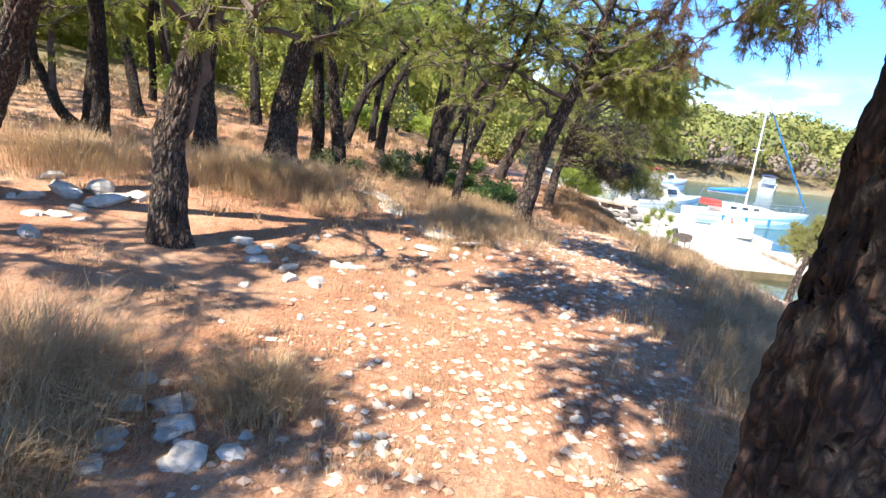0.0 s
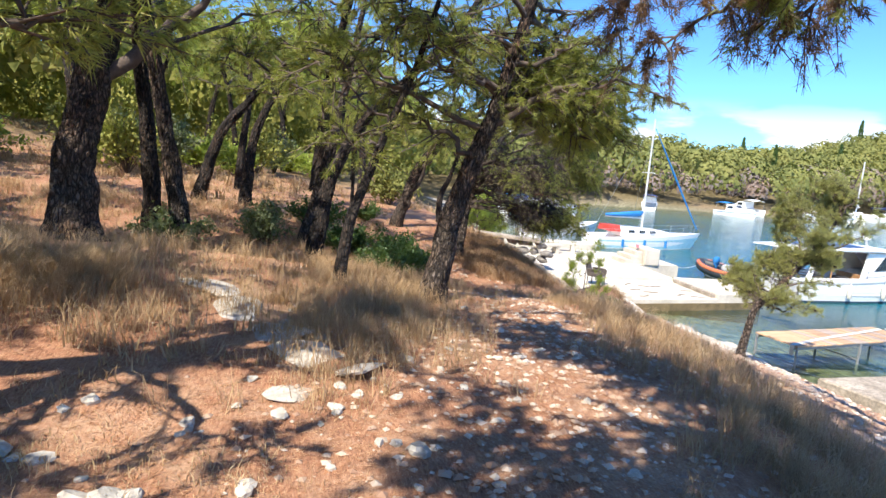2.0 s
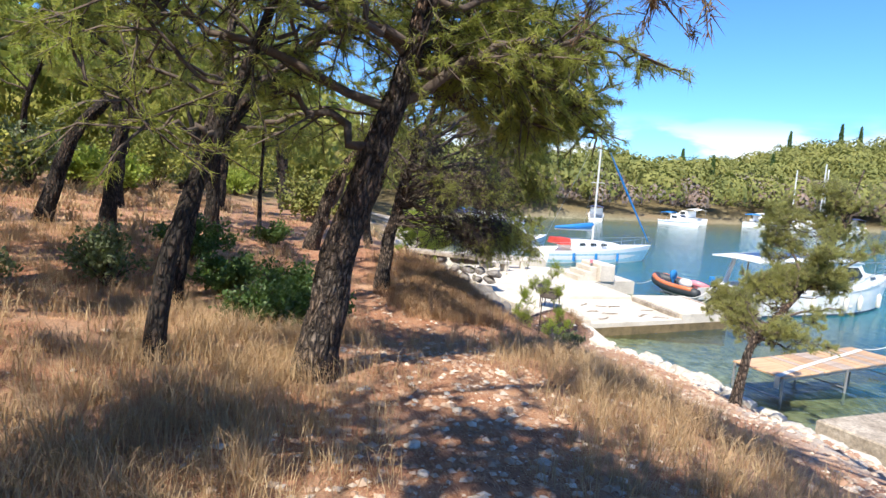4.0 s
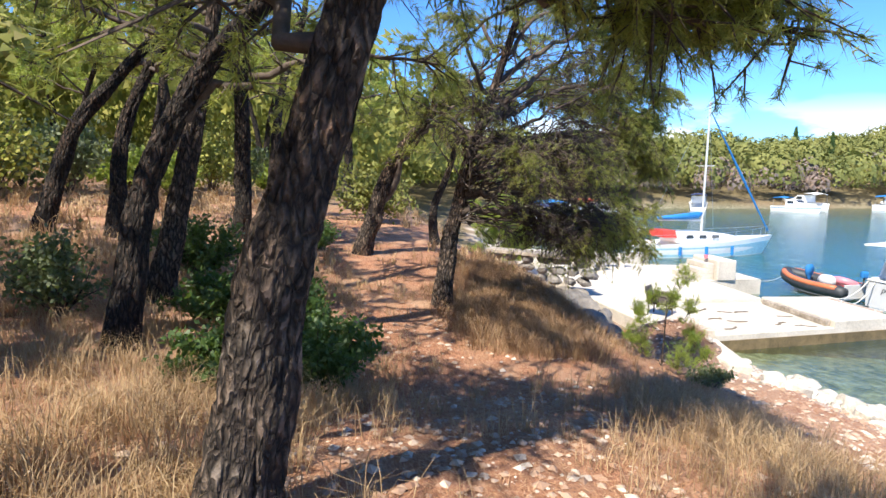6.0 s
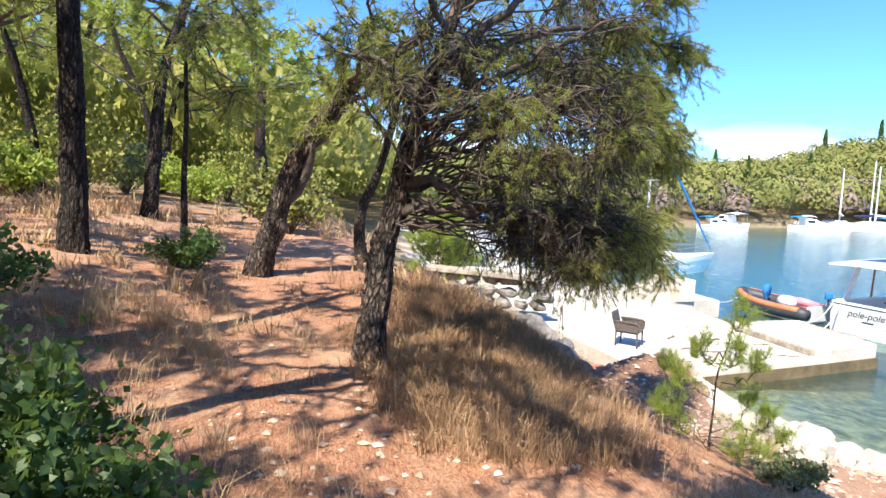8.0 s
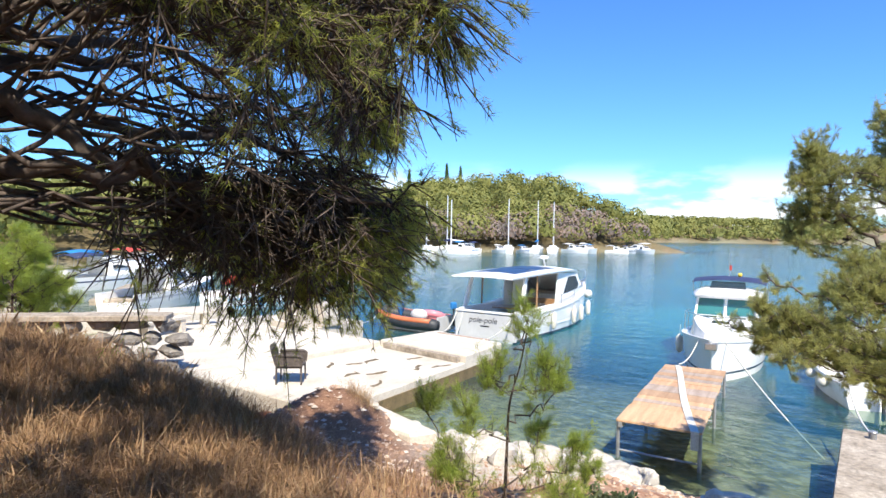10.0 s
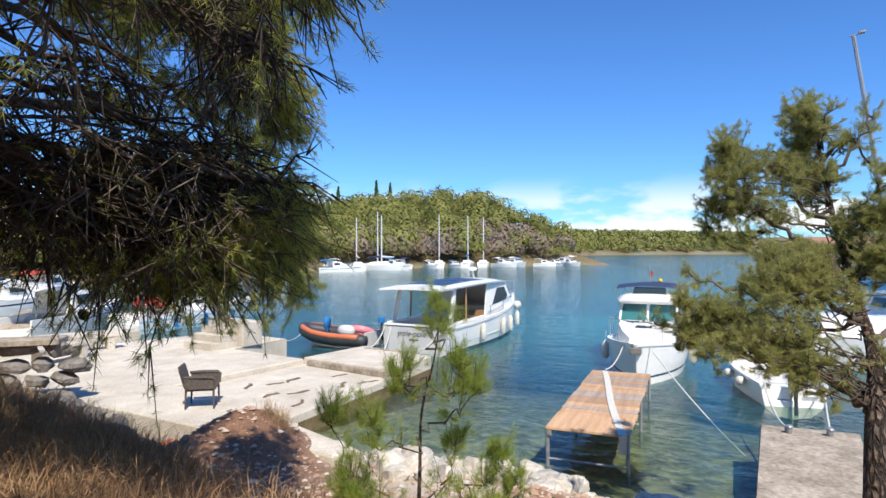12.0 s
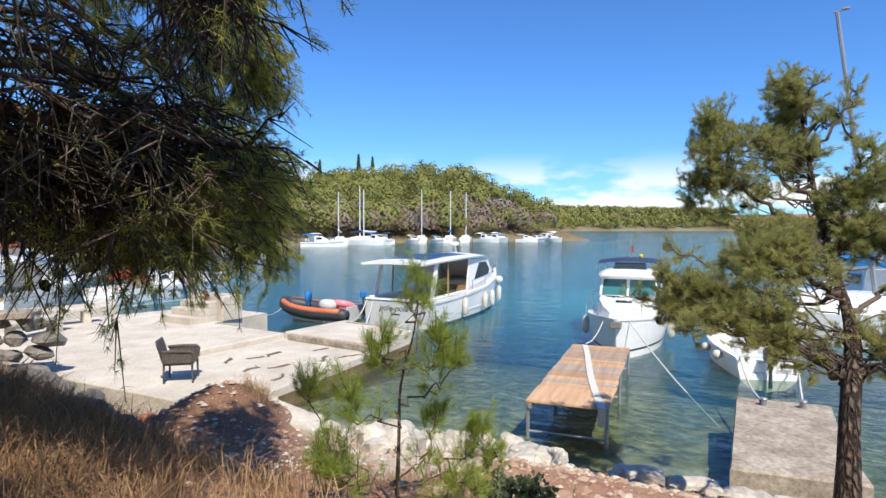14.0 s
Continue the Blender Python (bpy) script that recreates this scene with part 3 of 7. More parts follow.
def pine(name, trunk, r0, limbs, seed, label, reach=0.8, per_metre=5.0, tufts=6, count=9, length=0.12, width=0.008, droop=0.15, flat=0.6, r1=0.35, group="pines on the bank", bark=None, leaf=None, bare=0.25, twig_r=0.008, flare=1.35, sub=2, category="pine tree", hollow=None, cones=0, spread=0.9):
    """A pine: trunk, limbs with bent side branches, and a crown of needle fans on the twigs. Trunk and limbs: world places; limbs with their root radius."""
    r = np.random.default_rng(seed)
    base = np.array(trunk[0], float)
    tree = thing(name, Matrix.Translation(base), label, category, group)
    rough = r0 > 0.1
    line = bend(trunk, (16 if rough else 5) * len(trunk)) - base
    f = np.linspace(0, 1, len(line))
    radii = r0 * (1 - (1 - r1) * f) * (1 + (flare - 1) * np.exp(-f * 14))
    line = np.vstack([line[0] - [0, 0, 0.25], line])
    radii = np.concatenate([[r0 * flare * 1.12], radii])
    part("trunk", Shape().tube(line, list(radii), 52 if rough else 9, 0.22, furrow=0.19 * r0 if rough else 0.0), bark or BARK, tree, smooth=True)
    cc, aa = [], []
    for root_r, pts in limbs:
        limb = bend(pts, 4 * len(pts)) - base
        limb[1:-1] += r.normal(0, 0.03, (len(limb) - 2, 3))
        s = Shape().tube(limb, list(root_r * (1 - 0.85 * np.linspace(0, 1, len(limb)))), 8, 0.2)
        for tw in twigs_of(r, limb, reach, per_metre, droop, flat, bare):
            tw = bend(tw, 5)
            s.tube(tw[::2], [twig_r * 1.6, twig_r * 1.1, twig_r * 0.45], 3, 0, False)
            ends = [tw]
            for _ in range(sub):
                i = int(r.integers(1, 4))
                d = unit(unit(tw[-1] - tw[0]) + r.normal(0, 0.7, 3) * np.array([1, 1, flat]))
                k = np.linalg.norm(tw[-1] - tw[0]) * r.uniform(0.35, 0.7)
                sp = np.array([tw[i], tw[i] + d * k * 0.5 + r.normal(0, 0.02, 3), tw[i] + d * k - [0, 0, droop * k]])
                s.tube(sp[::2], [twig_r, twig_r * 0.35], 3, 0, False)
                ends.append(sp)
            for e in ends:
                q = np.sort(r.uniform(0.35, 1.0, tufts))
                at = q * (len(e) - 1)
                i = np.minimum(at.astype(int), len(e) - 2)
                cc.append(e[i] + (e[i + 1] - e[i]) * (at - i)[:, None])
                aa.append(np.repeat(unit(e[-1] - e[0])[None], tufts, 0))
        part("limb", s, TWIG, tree, smooth=True)
    if cc and count:
        cc, aa = np.vstack(cc), np.vstack(aa)
        if hollow:
            mid, size, bare_share = hollow
            d = np.linalg.norm((cc + base - np.array(mid)) / np.array(size), axis=1)
            keep = r.random(len(cc)) > bare_share * np.clip((1.05 - d) / 0.35, 0, 1)
            cc, aa = cc[keep], aa[keep]
        triangles("crown", needles(r, cc, aa, count, length, width, spread), leaf or NEEDLE_LIGHT, tree)
        for k in r.integers(0, len(cc), cones):
            ob = new("pine_cone", CONE)
            ob.parent = tree
            ob.matrix_basis = Matrix.Translation(cc[k] - [0, 0, 0.03]) @ pose(0, 0, 0, r.uniform(0, 180), r.uniform(0, 90), 0)
    return tree


def whorl(r, trunk, n, low, high, out, rise, root):
    """Limbs that leave a trunk on all sides between two heights (0..1 along it)."""
    line = bend(trunk, 40)
    made = []
    for k in range(n):
        f = low + (high - low) * (k + r.random()) / n
        p = line[min(39, int(f * 39))]
        a = r.uniform(0, 2 * math.pi)
        k_out = out * r.uniform(0.6, 1.15) * (1.2 - 0.7 * (f - low) / max(1e-6, high - low))
        d = np.array([math.cos(a), math.sin(a), rise * r.uniform(0.4, 1.4)])
        bow = r.normal(0, 0.12 * out, 3)
        made.append((root * (1.15 - 0.6 * f), [p, p + d * k_out * 0.4 + bow * 0.5, p + d * k_out * 0.75 + bow, p + d * k_out + np.array([0, 0, -0.12 * k_out])]))
    return made


def canopy(name, trunk, r0, seed, n=9, low=0.56, high=0.98, out=1.9, rise=0.5, extra=(), **kw):
    r = np.random.default_rng(seed + 100)
    opts = dict(reach=0.8, per_metre=9, tufts=6, count=8, length=0.13, width=0.012, sub=1)
    opts.update(kw)
    label = opts.pop("label", "tall pine with furrowed grey-brown bark and an open crown")
    return pine(name, trunk, r0, whorl(r, trunk, n, low, high, out, rise, r0 * 0.34) + list(extra), seed, label, **opts)


def filling(seed, trunk, centre, size, n, root_r, low=0.4, rise=0.15, past=0.15):
    """Limbs that leave a trunk and end all through an egg-shaped part of the crown."""
    r = np.random.default_rng(seed)
    line = bend(trunk, 60)
    made = []
    for _ in range(n):
        tip = np.array(centre) + unit(r.normal(0, 1, 3)) * r.uniform(0.35, 1.0) * np.array(size)
        near = np.linalg.norm(line - tip, axis=1) + 0.6 * np.abs(line[:, 2] - tip[2] + 0.3)
        near[:int(low * 60)] += 9
        foot = line[int(np.argmin(near))]
        mid = foot * 0.45 + tip * 0.55 + np.array([0, 0, rise]) * np.linalg.norm(tip - foot) + r.normal(0, 0.06, 3)
        made.append((root_r * r.uniform(0.7, 1.2), [foot, foot * 0.75 + mid * 0.25 + r.normal(0, 0.03, 3), mid, tip, tip + (tip - mid) * past]))
    return made


# long limbs added above the view, to cast shade on the path
r_l = np.random.default_rng(3)
N_SHADE_LIMBS, T1_SHADE_LIMBS = [], []
for k in range(13):
    tip = np.array([0.1 + 2.5 * ((k * 0.37) % 1), 3.0 + 3.3 * ((k * 0.61) % 1), 4.9 + 0.7 * r_l.random()])
    root = np.array([2.45, 2.7, 4.3 + 0.1 * k])
    N_SHADE_LIMBS.append((0.04, [root, root * 0.55 + tip * 0.45 + [0, 0, 0.25], tip, tip + (tip - root) * 0.12]))
for k in range(9):
    tip = np.array([-1.9 + 3.2 * ((k * 0.37) % 1), 5.3 + 2.0 * ((k * 0.61) % 1), 4.9 + 0.7 * r_l.random()])
    root = np.array([-2.05, 6.2, 4.2 + 0.12 * k])
    T1_SHADE_LIMBS.append((0.04, [root, root * 0.55 + tip * 0.45 + [0, 0, 0.25], tip, tip + (tip - root) * 0.12]))

THICK = [(1.41, 1.846, 2.43), (1.95, 2.3, 3.5), (2.45, 2.7, 4.5), (2.4, 3.4, 6.2)]
N_SHADE_LIMBS += filling(70, THICK, (0.2, 3.4, 5.0), (1.5, 1.3, 0.4), 16, 0.035) + filling(75, THICK, (0.0, 0.9, 4.9), (1.0, 0.9, 0.4), 7, 0.035)

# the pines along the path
canopy("pine_tree", [(1.335, 1.91, 0.22), (1.34, 1.905, 0.67), (1.354, 1.893, 1.18), (1.374, 1.879, 1.65), (1.41, 1.846, 2.43), (1.95, 2.3, 3.5), (2.45, 2.7, 4.5), (2.4, 3.4, 6.2)], 0.27, 1, flare=1.1, r1=0.45, n=13, out=2.5, low=0.6, per_metre=11, tufts=8, bark=BARK_DARK_SHADED, label="thick pine trunk leaning beside the path, bark darkened for shade",
       extra=N_SHADE_LIMBS + [(0.05, [(2.4, 2.6, 4.2), (1.9, 3.6, 4.6), (1.3, 4.6, 4.8), (0.9, 5.3, 4.8)]), (0.05, [(2.4, 2.8, 4.6), (2.2, 4.2, 5.0), (2.0, 5.4, 5.2)]), (0.045, [(2.45, 2.4, 3.9), (1.6, 3.4, 4.4), (0.9, 4.2, 4.6)]), (0.045, [(2.4, 3.0, 5.0), (2.9, 4.2, 5.4), (3.2, 5.4, 5.4)]), (0.06, [(2.45, 2.2, 3.4), (2.9, 4.0, 4.1), (3.4, 6.0, 4.1), (3.9, 7.6, 3.65)])])
pine("pine_tree", [(5.6, 5.6, gz(5.6, 5.6)), (5.4, 6.0, 2.0), (5.0, 6.6, 3.9), (4.6, 7.0, 5.2)], 0.12, [(0.04, [(5.0, 6.6, 3.9), (4.3, 7.4, 3.85), (3.7, 8.0, 3.6), (3.2, 8.4, 3.2)]), (0.03, [(4.9, 6.7, 4.2), (4.5, 7.3, 4.0), (4.2, 7.6, 3.5)]), (0.03, [(4.8, 6.8, 4.5), (4.0, 7.6, 4.2), (3.2, 8.2, 4.0), (2.9, 8.5, 3.5)])],
     2, "pine with drooping half-withered branches over the slope", leaf=NEEDLE_BROWN, per_metre=9, tufts=7, droop=0.55, reach=0.55, bark=BARK_DARK_SHADED)
canopy("pine_tree", [(-2.5, 5.92, gz(-2.5, 5.92)), (-2.53, 5.91, 1.35), (-2.42, 5.95, 1.94), (-2.30, 6.0, 2.5), (-2.1, 6.1, 3.6), (-2.0, 6.3, 5.6)], 0.175, 3, n=8, low=0.5,
       extra=T1_SHADE_LIMBS + [(0.09, [(-2.45, 5.94, 1.5), (-2.24, 6.03, 2.25), (-2.0, 6.1, 3.3), (-1.7, 6.2, 4.6)])])
canopy("pine_tree", [(-2.66, 11.1, gz(-2.66, 11.1)), (-2.66, 11.1, 1.67), (-2.46, 11.14, 2.68), (-2.24, 11.19, 3.66), (-2.0, 11.3, 5.2), (-1.9, 11.4, 6.8)], 0.27, 4, n=9, out=2.4, flare=1.5,
       extra=[(0.11, [(-2.47, 11.14, 2.6), (-1.82, 11.26, 3.25), (-1.18, 11.34, 3.82), (-0.2, 11.4, 4.5)])])
canopy("pine_tree", [(-3.95, 10.95, gz(-3.95, 10.95)), (-4.02, 10.92, 1.99), (-3.93, 10.94, 3.04), (-3.8, 11.0, 4.2), (-3.6, 11.1, 6.4)], 0.20, 5, n=11)
canopy("pine_tree", [(-6.56, 11.62, gz(-6.56, 11.62)), (-6.84, 11.47, 1.3), (-7.13, 11.28, 2.12), (-7.42, 11.1, 2.99), (-7.7, 11.0, 4.6)], 0.11, 6, n=6, extra=[(0.08, [(-6.86, 11.45, 1.35), (-6.9, 11.42, 2.35), (-6.88, 11.4, 3.3), (-6.7, 11.4, 4.8)])], bark=BARK_DARK_SHADED)
canopy("pine_tree", [(1.72, 10.26, gz(1.72, 10.26)), (1.86, 10.26, 1.25), (2.05, 10.25, 1.9), (2.27, 10.2, 2.6), (2.5, 10.1, 3.5), (2.8, 10.1, 4.8)], 0.155, 7, n=12, low=0.55, label="leaning pine with deeply cracked bark beside the path", reach=0.6, per_metre=13, length=0.10, width=0.007,
       extra=[(0.05, [(2.25, 10.2, 2.5), (2.9, 10.1, 2.95), (3.6, 10.0, 3.15), (4.4, 10.0, 3.1)]), (0.05, [(2.5, 10.1, 3.5), (3.4, 10.9, 3.6), (4.2, 11.5, 3.3), (4.7, 11.9, 2.95)]), (0.04, [(2.6, 10.1, 3.8), (3.2, 10.9, 3.9), (3.7, 11.5, 3.6), (4.0, 11.8, 3.3)]), (0.045, [(2.1, 10.2, 2.1), (1.6, 10.5, 2.5), (1.0, 10.9, 2.7)])]
       + filling(71, [(2.05, 10.25, 1.9), (2.27, 10.2, 2.6), (2.5, 10.1, 3.5), (2.8, 10.1, 4.8)], (3.95, 11.3, 2.95), (0.75, 0.5, 0.8), 24, 0.02))
# the filling limbs lie above the view, added to shade the path
canopy("pine_tree", [(0.54, 10.2, gz(0.54, 10.2)), (0.62, 10.2, 1.2), (0.80, 10.24, 1.75), (1.03, 10.26, 2.4), (1.3, 10.2, 3.1), (1.6, 10.2, 4.2)], 0.075, 8, n=7, low=0.5, out=1.4, bark=BARK_DARK_SHADED, per_metre=11, length=0.10, width=0.007, label="slender leaning pine in the dry grass",
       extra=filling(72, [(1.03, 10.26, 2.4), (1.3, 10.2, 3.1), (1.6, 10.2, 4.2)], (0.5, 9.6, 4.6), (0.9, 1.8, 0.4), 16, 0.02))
# upper trunk and crown extended out of view, to shade the edge pine
canopy("pine_tree", [(0.24, 13.28, gz(0.24, 13.28)), (0.42, 13.33, 1.4), (0.67, 13.39, 2.05), (1.02, 13.45, 2.65), (1.7, 13.5, 3.4), (2.5, 13.4, 4.3), (3.0, 13.3, 5.2)], 0.13, 9, n=13, low=0.6, out=1.8, bark=BARK_DARK_SHADED, per_metre=10, length=0.11, width=0.008, label="dark leaning pine with arching limbs",
       extra=[(0.06, [(0.66, 13.4, 2.0), (0.9, 13.47, 2.3), (1.4, 13.56, 2.5), (2.1, 13.62, 2.74), (3.0, 13.6, 2.7)])] )
canopy("pine_tree", [(0.10, 14.8, gz(0.1, 14.8)), (0.40, 14.84, 1.7), (0.60, 14.86, 2.6), (0.74, 14.88, 3.4), (1.0, 14.9, 5.0)], 0.14, 10, n=8)
canopy("pine_tree", [(-2.4, 17.7, gz(-2.4, 17.7)), (-2.0, 17.9, 2.2), (-1.45, 18.1, 3.0), (-0.74, 18.33, 3.9), (0.0, 18.4, 4.6)], 0.14, 11, n=7, bark=BARK_DARK_SHADED)
canopy("pine_tree", [(-1.36, 17.66, gz(-1.36, 17.66)), (-1.23, 17.7, 2.1), (-0.94, 17.8, 2.95), (-0.54, 17.9, 3.8), (-0.2, 18, 5.2)], 0.13, 12, n=7, bark=BARK_DARK_SHADED)
canopy("pine_tree", [(2.38, 18.6, gz(2.38, 18.6)), (2.8, 18.59, 1.6), (3.22, 18.56, 2.3), (3.71, 18.5, 2.85), (4.5, 18.4, 3.4)], 0.145, 13, n=7, low=0.55,
       extra=[(0.09, [(2.6, 18.6, 0.7), (2.97, 18.58, 1.7), (3.38, 18.55, 2.3), (3.84, 18.5, 2.65), (4.8, 18.4, 2.9)])], label="twin-stemmed pine leaning over the path")
canopy("pine_tree", [(1.3, 20.2, gz(1.3, 20.2)), (1.3, 20.2, 1.4), (1.34, 20.2, 2.6), (1.3, 20.2, 4.0)], 0.055, 14, n=7, out=1.2, bark=BARK_DARK_SHADED, label="slim straight pine beside the path")
canopy("pine_tree", [(3.95, 20.3, gz(3.95, 20.3)), (3.9, 20.31, 0.93), (4.2, 20.27, 1.76), (4.43, 20.23, 2.69), (4.5, 20.2, 3.6)], 0.10, 15, n=7, low=0.6, out=1.3, bark=BARK_DARK_SHADED, label="thin crooked dark pine")

canopy("pine_tree", [(-4.9, 6.4, gz(-4.9, 6.4)), (-4.3, 6.1, 1.6), (-3.5, 5.7, 3.0), (-2.6, 5.2, 4.6), (-2.2, 5.0, 5.8)], 0.17, 39, n=3, low=0.8, label="strongly leaning pine on the slope")
# unseen pines added beside and behind the start of the path, to shade it
SHADE_PINE = [(-4.6, -0.9, gz(-4.6, -0.9)), (-4.5, -0.8, 2.0), (-4.3, -0.6, 4.0), (-4.2, -0.5, 6.0)]
canopy("pine_tree", SHADE_PINE, 0.16, 38, n=6, low=0.6, per_metre=8, label="unseen pine added so its dense crown shades the path's edge", extra=filling(76, SHADE_PINE, (-3.9, -0.1, 4.7), (1.4, 1.1, 0.5), 12, 0.03))
for k, (x, y, h) in enumerate(((-0.5, -1.3, 6.0), (0.4, -2.4, 6.5), (-2.2, -4.6, 7.5), (-6.2, 2.2, 7.0), (-5.4, 5.4, 6.5), (-1.9, 13.6, 6.5), (-8.4, 8.2, 7.0), (3.4, -1.2, 6.5))):
    lean = (0.25 * math.sin(k * 2.1), 0.25 * math.cos(k * 1.7))
    canopy("pine_tree", [(x, y, gz(x, y)), (x + lean[0], y + lean[1], h * 0.3), (x + lean[0] * 2.5, y + lean[1] * 2.5, h * 0.65), (x + lean[0] * 4, y + lean[1] * 4, h)], 0.16, 40 + k, n=9, low=0.6, out=2.2, per_metre=6.0, tufts=4, count=5, length=0.24, width=0.035, leaf=NEEDLE_LIGHT)

# the pine at the edge, with its long level limbs towards the water
EDGE = [(3.38, 15.70, gz(3.38, 15.7)), (3.46, 15.69, 0.8), (3.54, 15.67, 1.2), (3.66, 15.64, 1.78), (3.81, 15.6, 2.25), (4.0, 15.5, 2.9), (4.2, 15.4, 3.6)]
edge_limbs = [
    (0.050, [(3.56, 15.67, 1.19), (3.72, 15.63, 1.25), (4.07, 15.5, 1.24), (4.5, 15.3, 1.2), (4.9, 15.1, 1.16), (5.25, 14.9, 1.1)]),
    (0.045, [(3.62, 15.66, 1.40), (3.86, 15.55, 1.46), (4.2, 15.4, 1.28), (4.6, 15.2, 1.08), (4.95, 15.05, 0.98)]),
    (0.050, [(3.65, 15.65, 1.72), (3.94, 15.56, 1.88), (4.4, 15.35, 1.98), (4.8, 15.1, 2.12), (5.2, 14.95, 2.1)]),
    (0.045, [(3.72, 15.62, 1.95), (4.1, 15.4, 2.2), (4.6, 15.2, 2.5), (5.1, 15.0, 2.75)]),
    (0.045, [(3.85, 15.58, 2.4), (4.3, 15.3, 2.8), (4.7, 15.2, 3.1), (5.1, 15.0, 3.2)]),
    (0.045, [(3.70, 15.63, 1.9), (4.6, 15.75, 2.2), (5.7, 16.0, 2.3), (6.8, 16.3, 2.1)]),
    (0.042, [(3.80, 15.60, 2.3), (4.8, 15.8, 2.8), (6.0, 16.1, 3.0), (7.1, 16.5, 2.9)]),
    (0.040, [(3.60, 15.66, 1.4), (4.4, 15.8, 1.5), (5.5, 16.0, 1.5), (6.5, 16.2, 1.2)]),
    (0.038, [(3.95, 15.52, 2.8), (4.8, 15.7, 3.4), (5.9, 16.0, 3.8), (6.8, 16.3, 3.8)]),
    (0.034, [(4.20, 15.40, 1.28), (4.7, 15.6, 1.0), (5.1, 15.75, 0.92), (5.4, 15.85, 0.85)]),
    (0.034, [(3.65, 15.65, 1.7), (4.8, 16.2, 2.0), (6.2, 16.9, 2.0), (7.4, 17.2, 1.7)]),
    (0.040, [(3.60, 15.66, 1.5), (4.0, 15.75, 1.7), (4.6, 15.8, 1.75), (5.4, 15.7, 1.6)]),
    (0.035, [(3.9, 15.5, 2.6), (3.6, 15.2, 3.1), (3.3, 14.8, 3.4)]),
    (0.035, [(4.1, 15.45, 3.2), (4.6, 15.5, 3.7), (5.2, 15.4, 3.9)]),
    (0.032, [(4.1, 15.45, 3.2), (3.8, 15.9, 3.7), (3.5, 16.4, 3.8)]),
    (0.032, [(3.75, 15.62, 2.1), (3.4, 16.0, 2.5), (3.0, 16.4, 2.7)]),
]
r_e = np.random.default_rng(15)
for k in range(32):
    d = unit(r_e.normal(0, 1, 3)) * r_e.uniform(0.45, 1.0) ** 0.6
    tip = np.array([5.15, 15.6, 2.25]) + d * np.array([1.95, 1.2, 1.7])
    over = (tip[0] - 3.55) - 1.05 * (tip[1] - 13.0) + 0.55
    if over > 0:
        tip = tip + np.array([-0.55, 0.6, 0]) * over
    f = np.clip((tip[2] - 0.5) / 3.6, 0.42, 0.95)
    foot = bend(EDGE, 40)[int(f * 36)]
    mid = foot * 0.4 + tip * 0.6 + np.array([0, 0, 0.2]) + r_e.normal(0, 0.22, 3)
    first = foot * 0.75 + tip * 0.25 + r_e.normal(0, 0.12, 3)
    edge_limbs.append((0.013, [foot, first, mid, tip, tip + (tip - mid) * 0.3 - np.array([0, 0, 0.16])]))
for tip in ((4.65, 15.45, 0.80), (4.95, 15.25, 0.72), (5.1, 15.4, 0.76), (5.3, 15.1, 0.82), (5.5, 15.0, 0.92), (4.8, 15.75, 0.78), (5.55, 15.3, 0.95), (4.4, 15.6, 0.9)):
    tip = np.array(tip) + [0, 0, 0.17]
    foot = np.array([3.9, 15.55, 1.3 + 0.25 * (tip[0] - 4.4)])
    edge_limbs.append((0.013, [foot, foot * 0.6 + tip * 0.4 + [0, 0, 0.10], foot * 0.25 + tip * 0.75 + [0, 0, 0.12], tip]))
# filling 78 is added to shade the bank grass, 74 the earth mound
edge_limbs += filling(77, EDGE, (4.95, 15.4, 1.02), (0.68, 0.42, 0.24), 15, 0.012, 0.3, 0.05) + filling(78, EDGE, (4.4, 14.4, 1.9), (0.55, 0.45, 0.3), 8, 0.012, 0.4)
edge_limbs += filling(74, EDGE, (6.1, 17.2, 2.7), (1.2, 1.0, 1.0), 9, 0.014, 0.5)
pine("pine_tree", EDGE, 0.115, edge_limbs, 20, "pine at the bank's edge with long level limbs and drooping foliage", leaf=NEEDLE_LIGHT, reach=0.46, per_metre=15, cones=40, hollow=((4.55, 15.4, 2.0), (1.6, 1.5, 1.7), 0.96), tufts=7, count=9, length=0.05, width=0.0030, droop=0.30, flat=0.75, bare=0.52, twig_r=0.0045, sub=4)

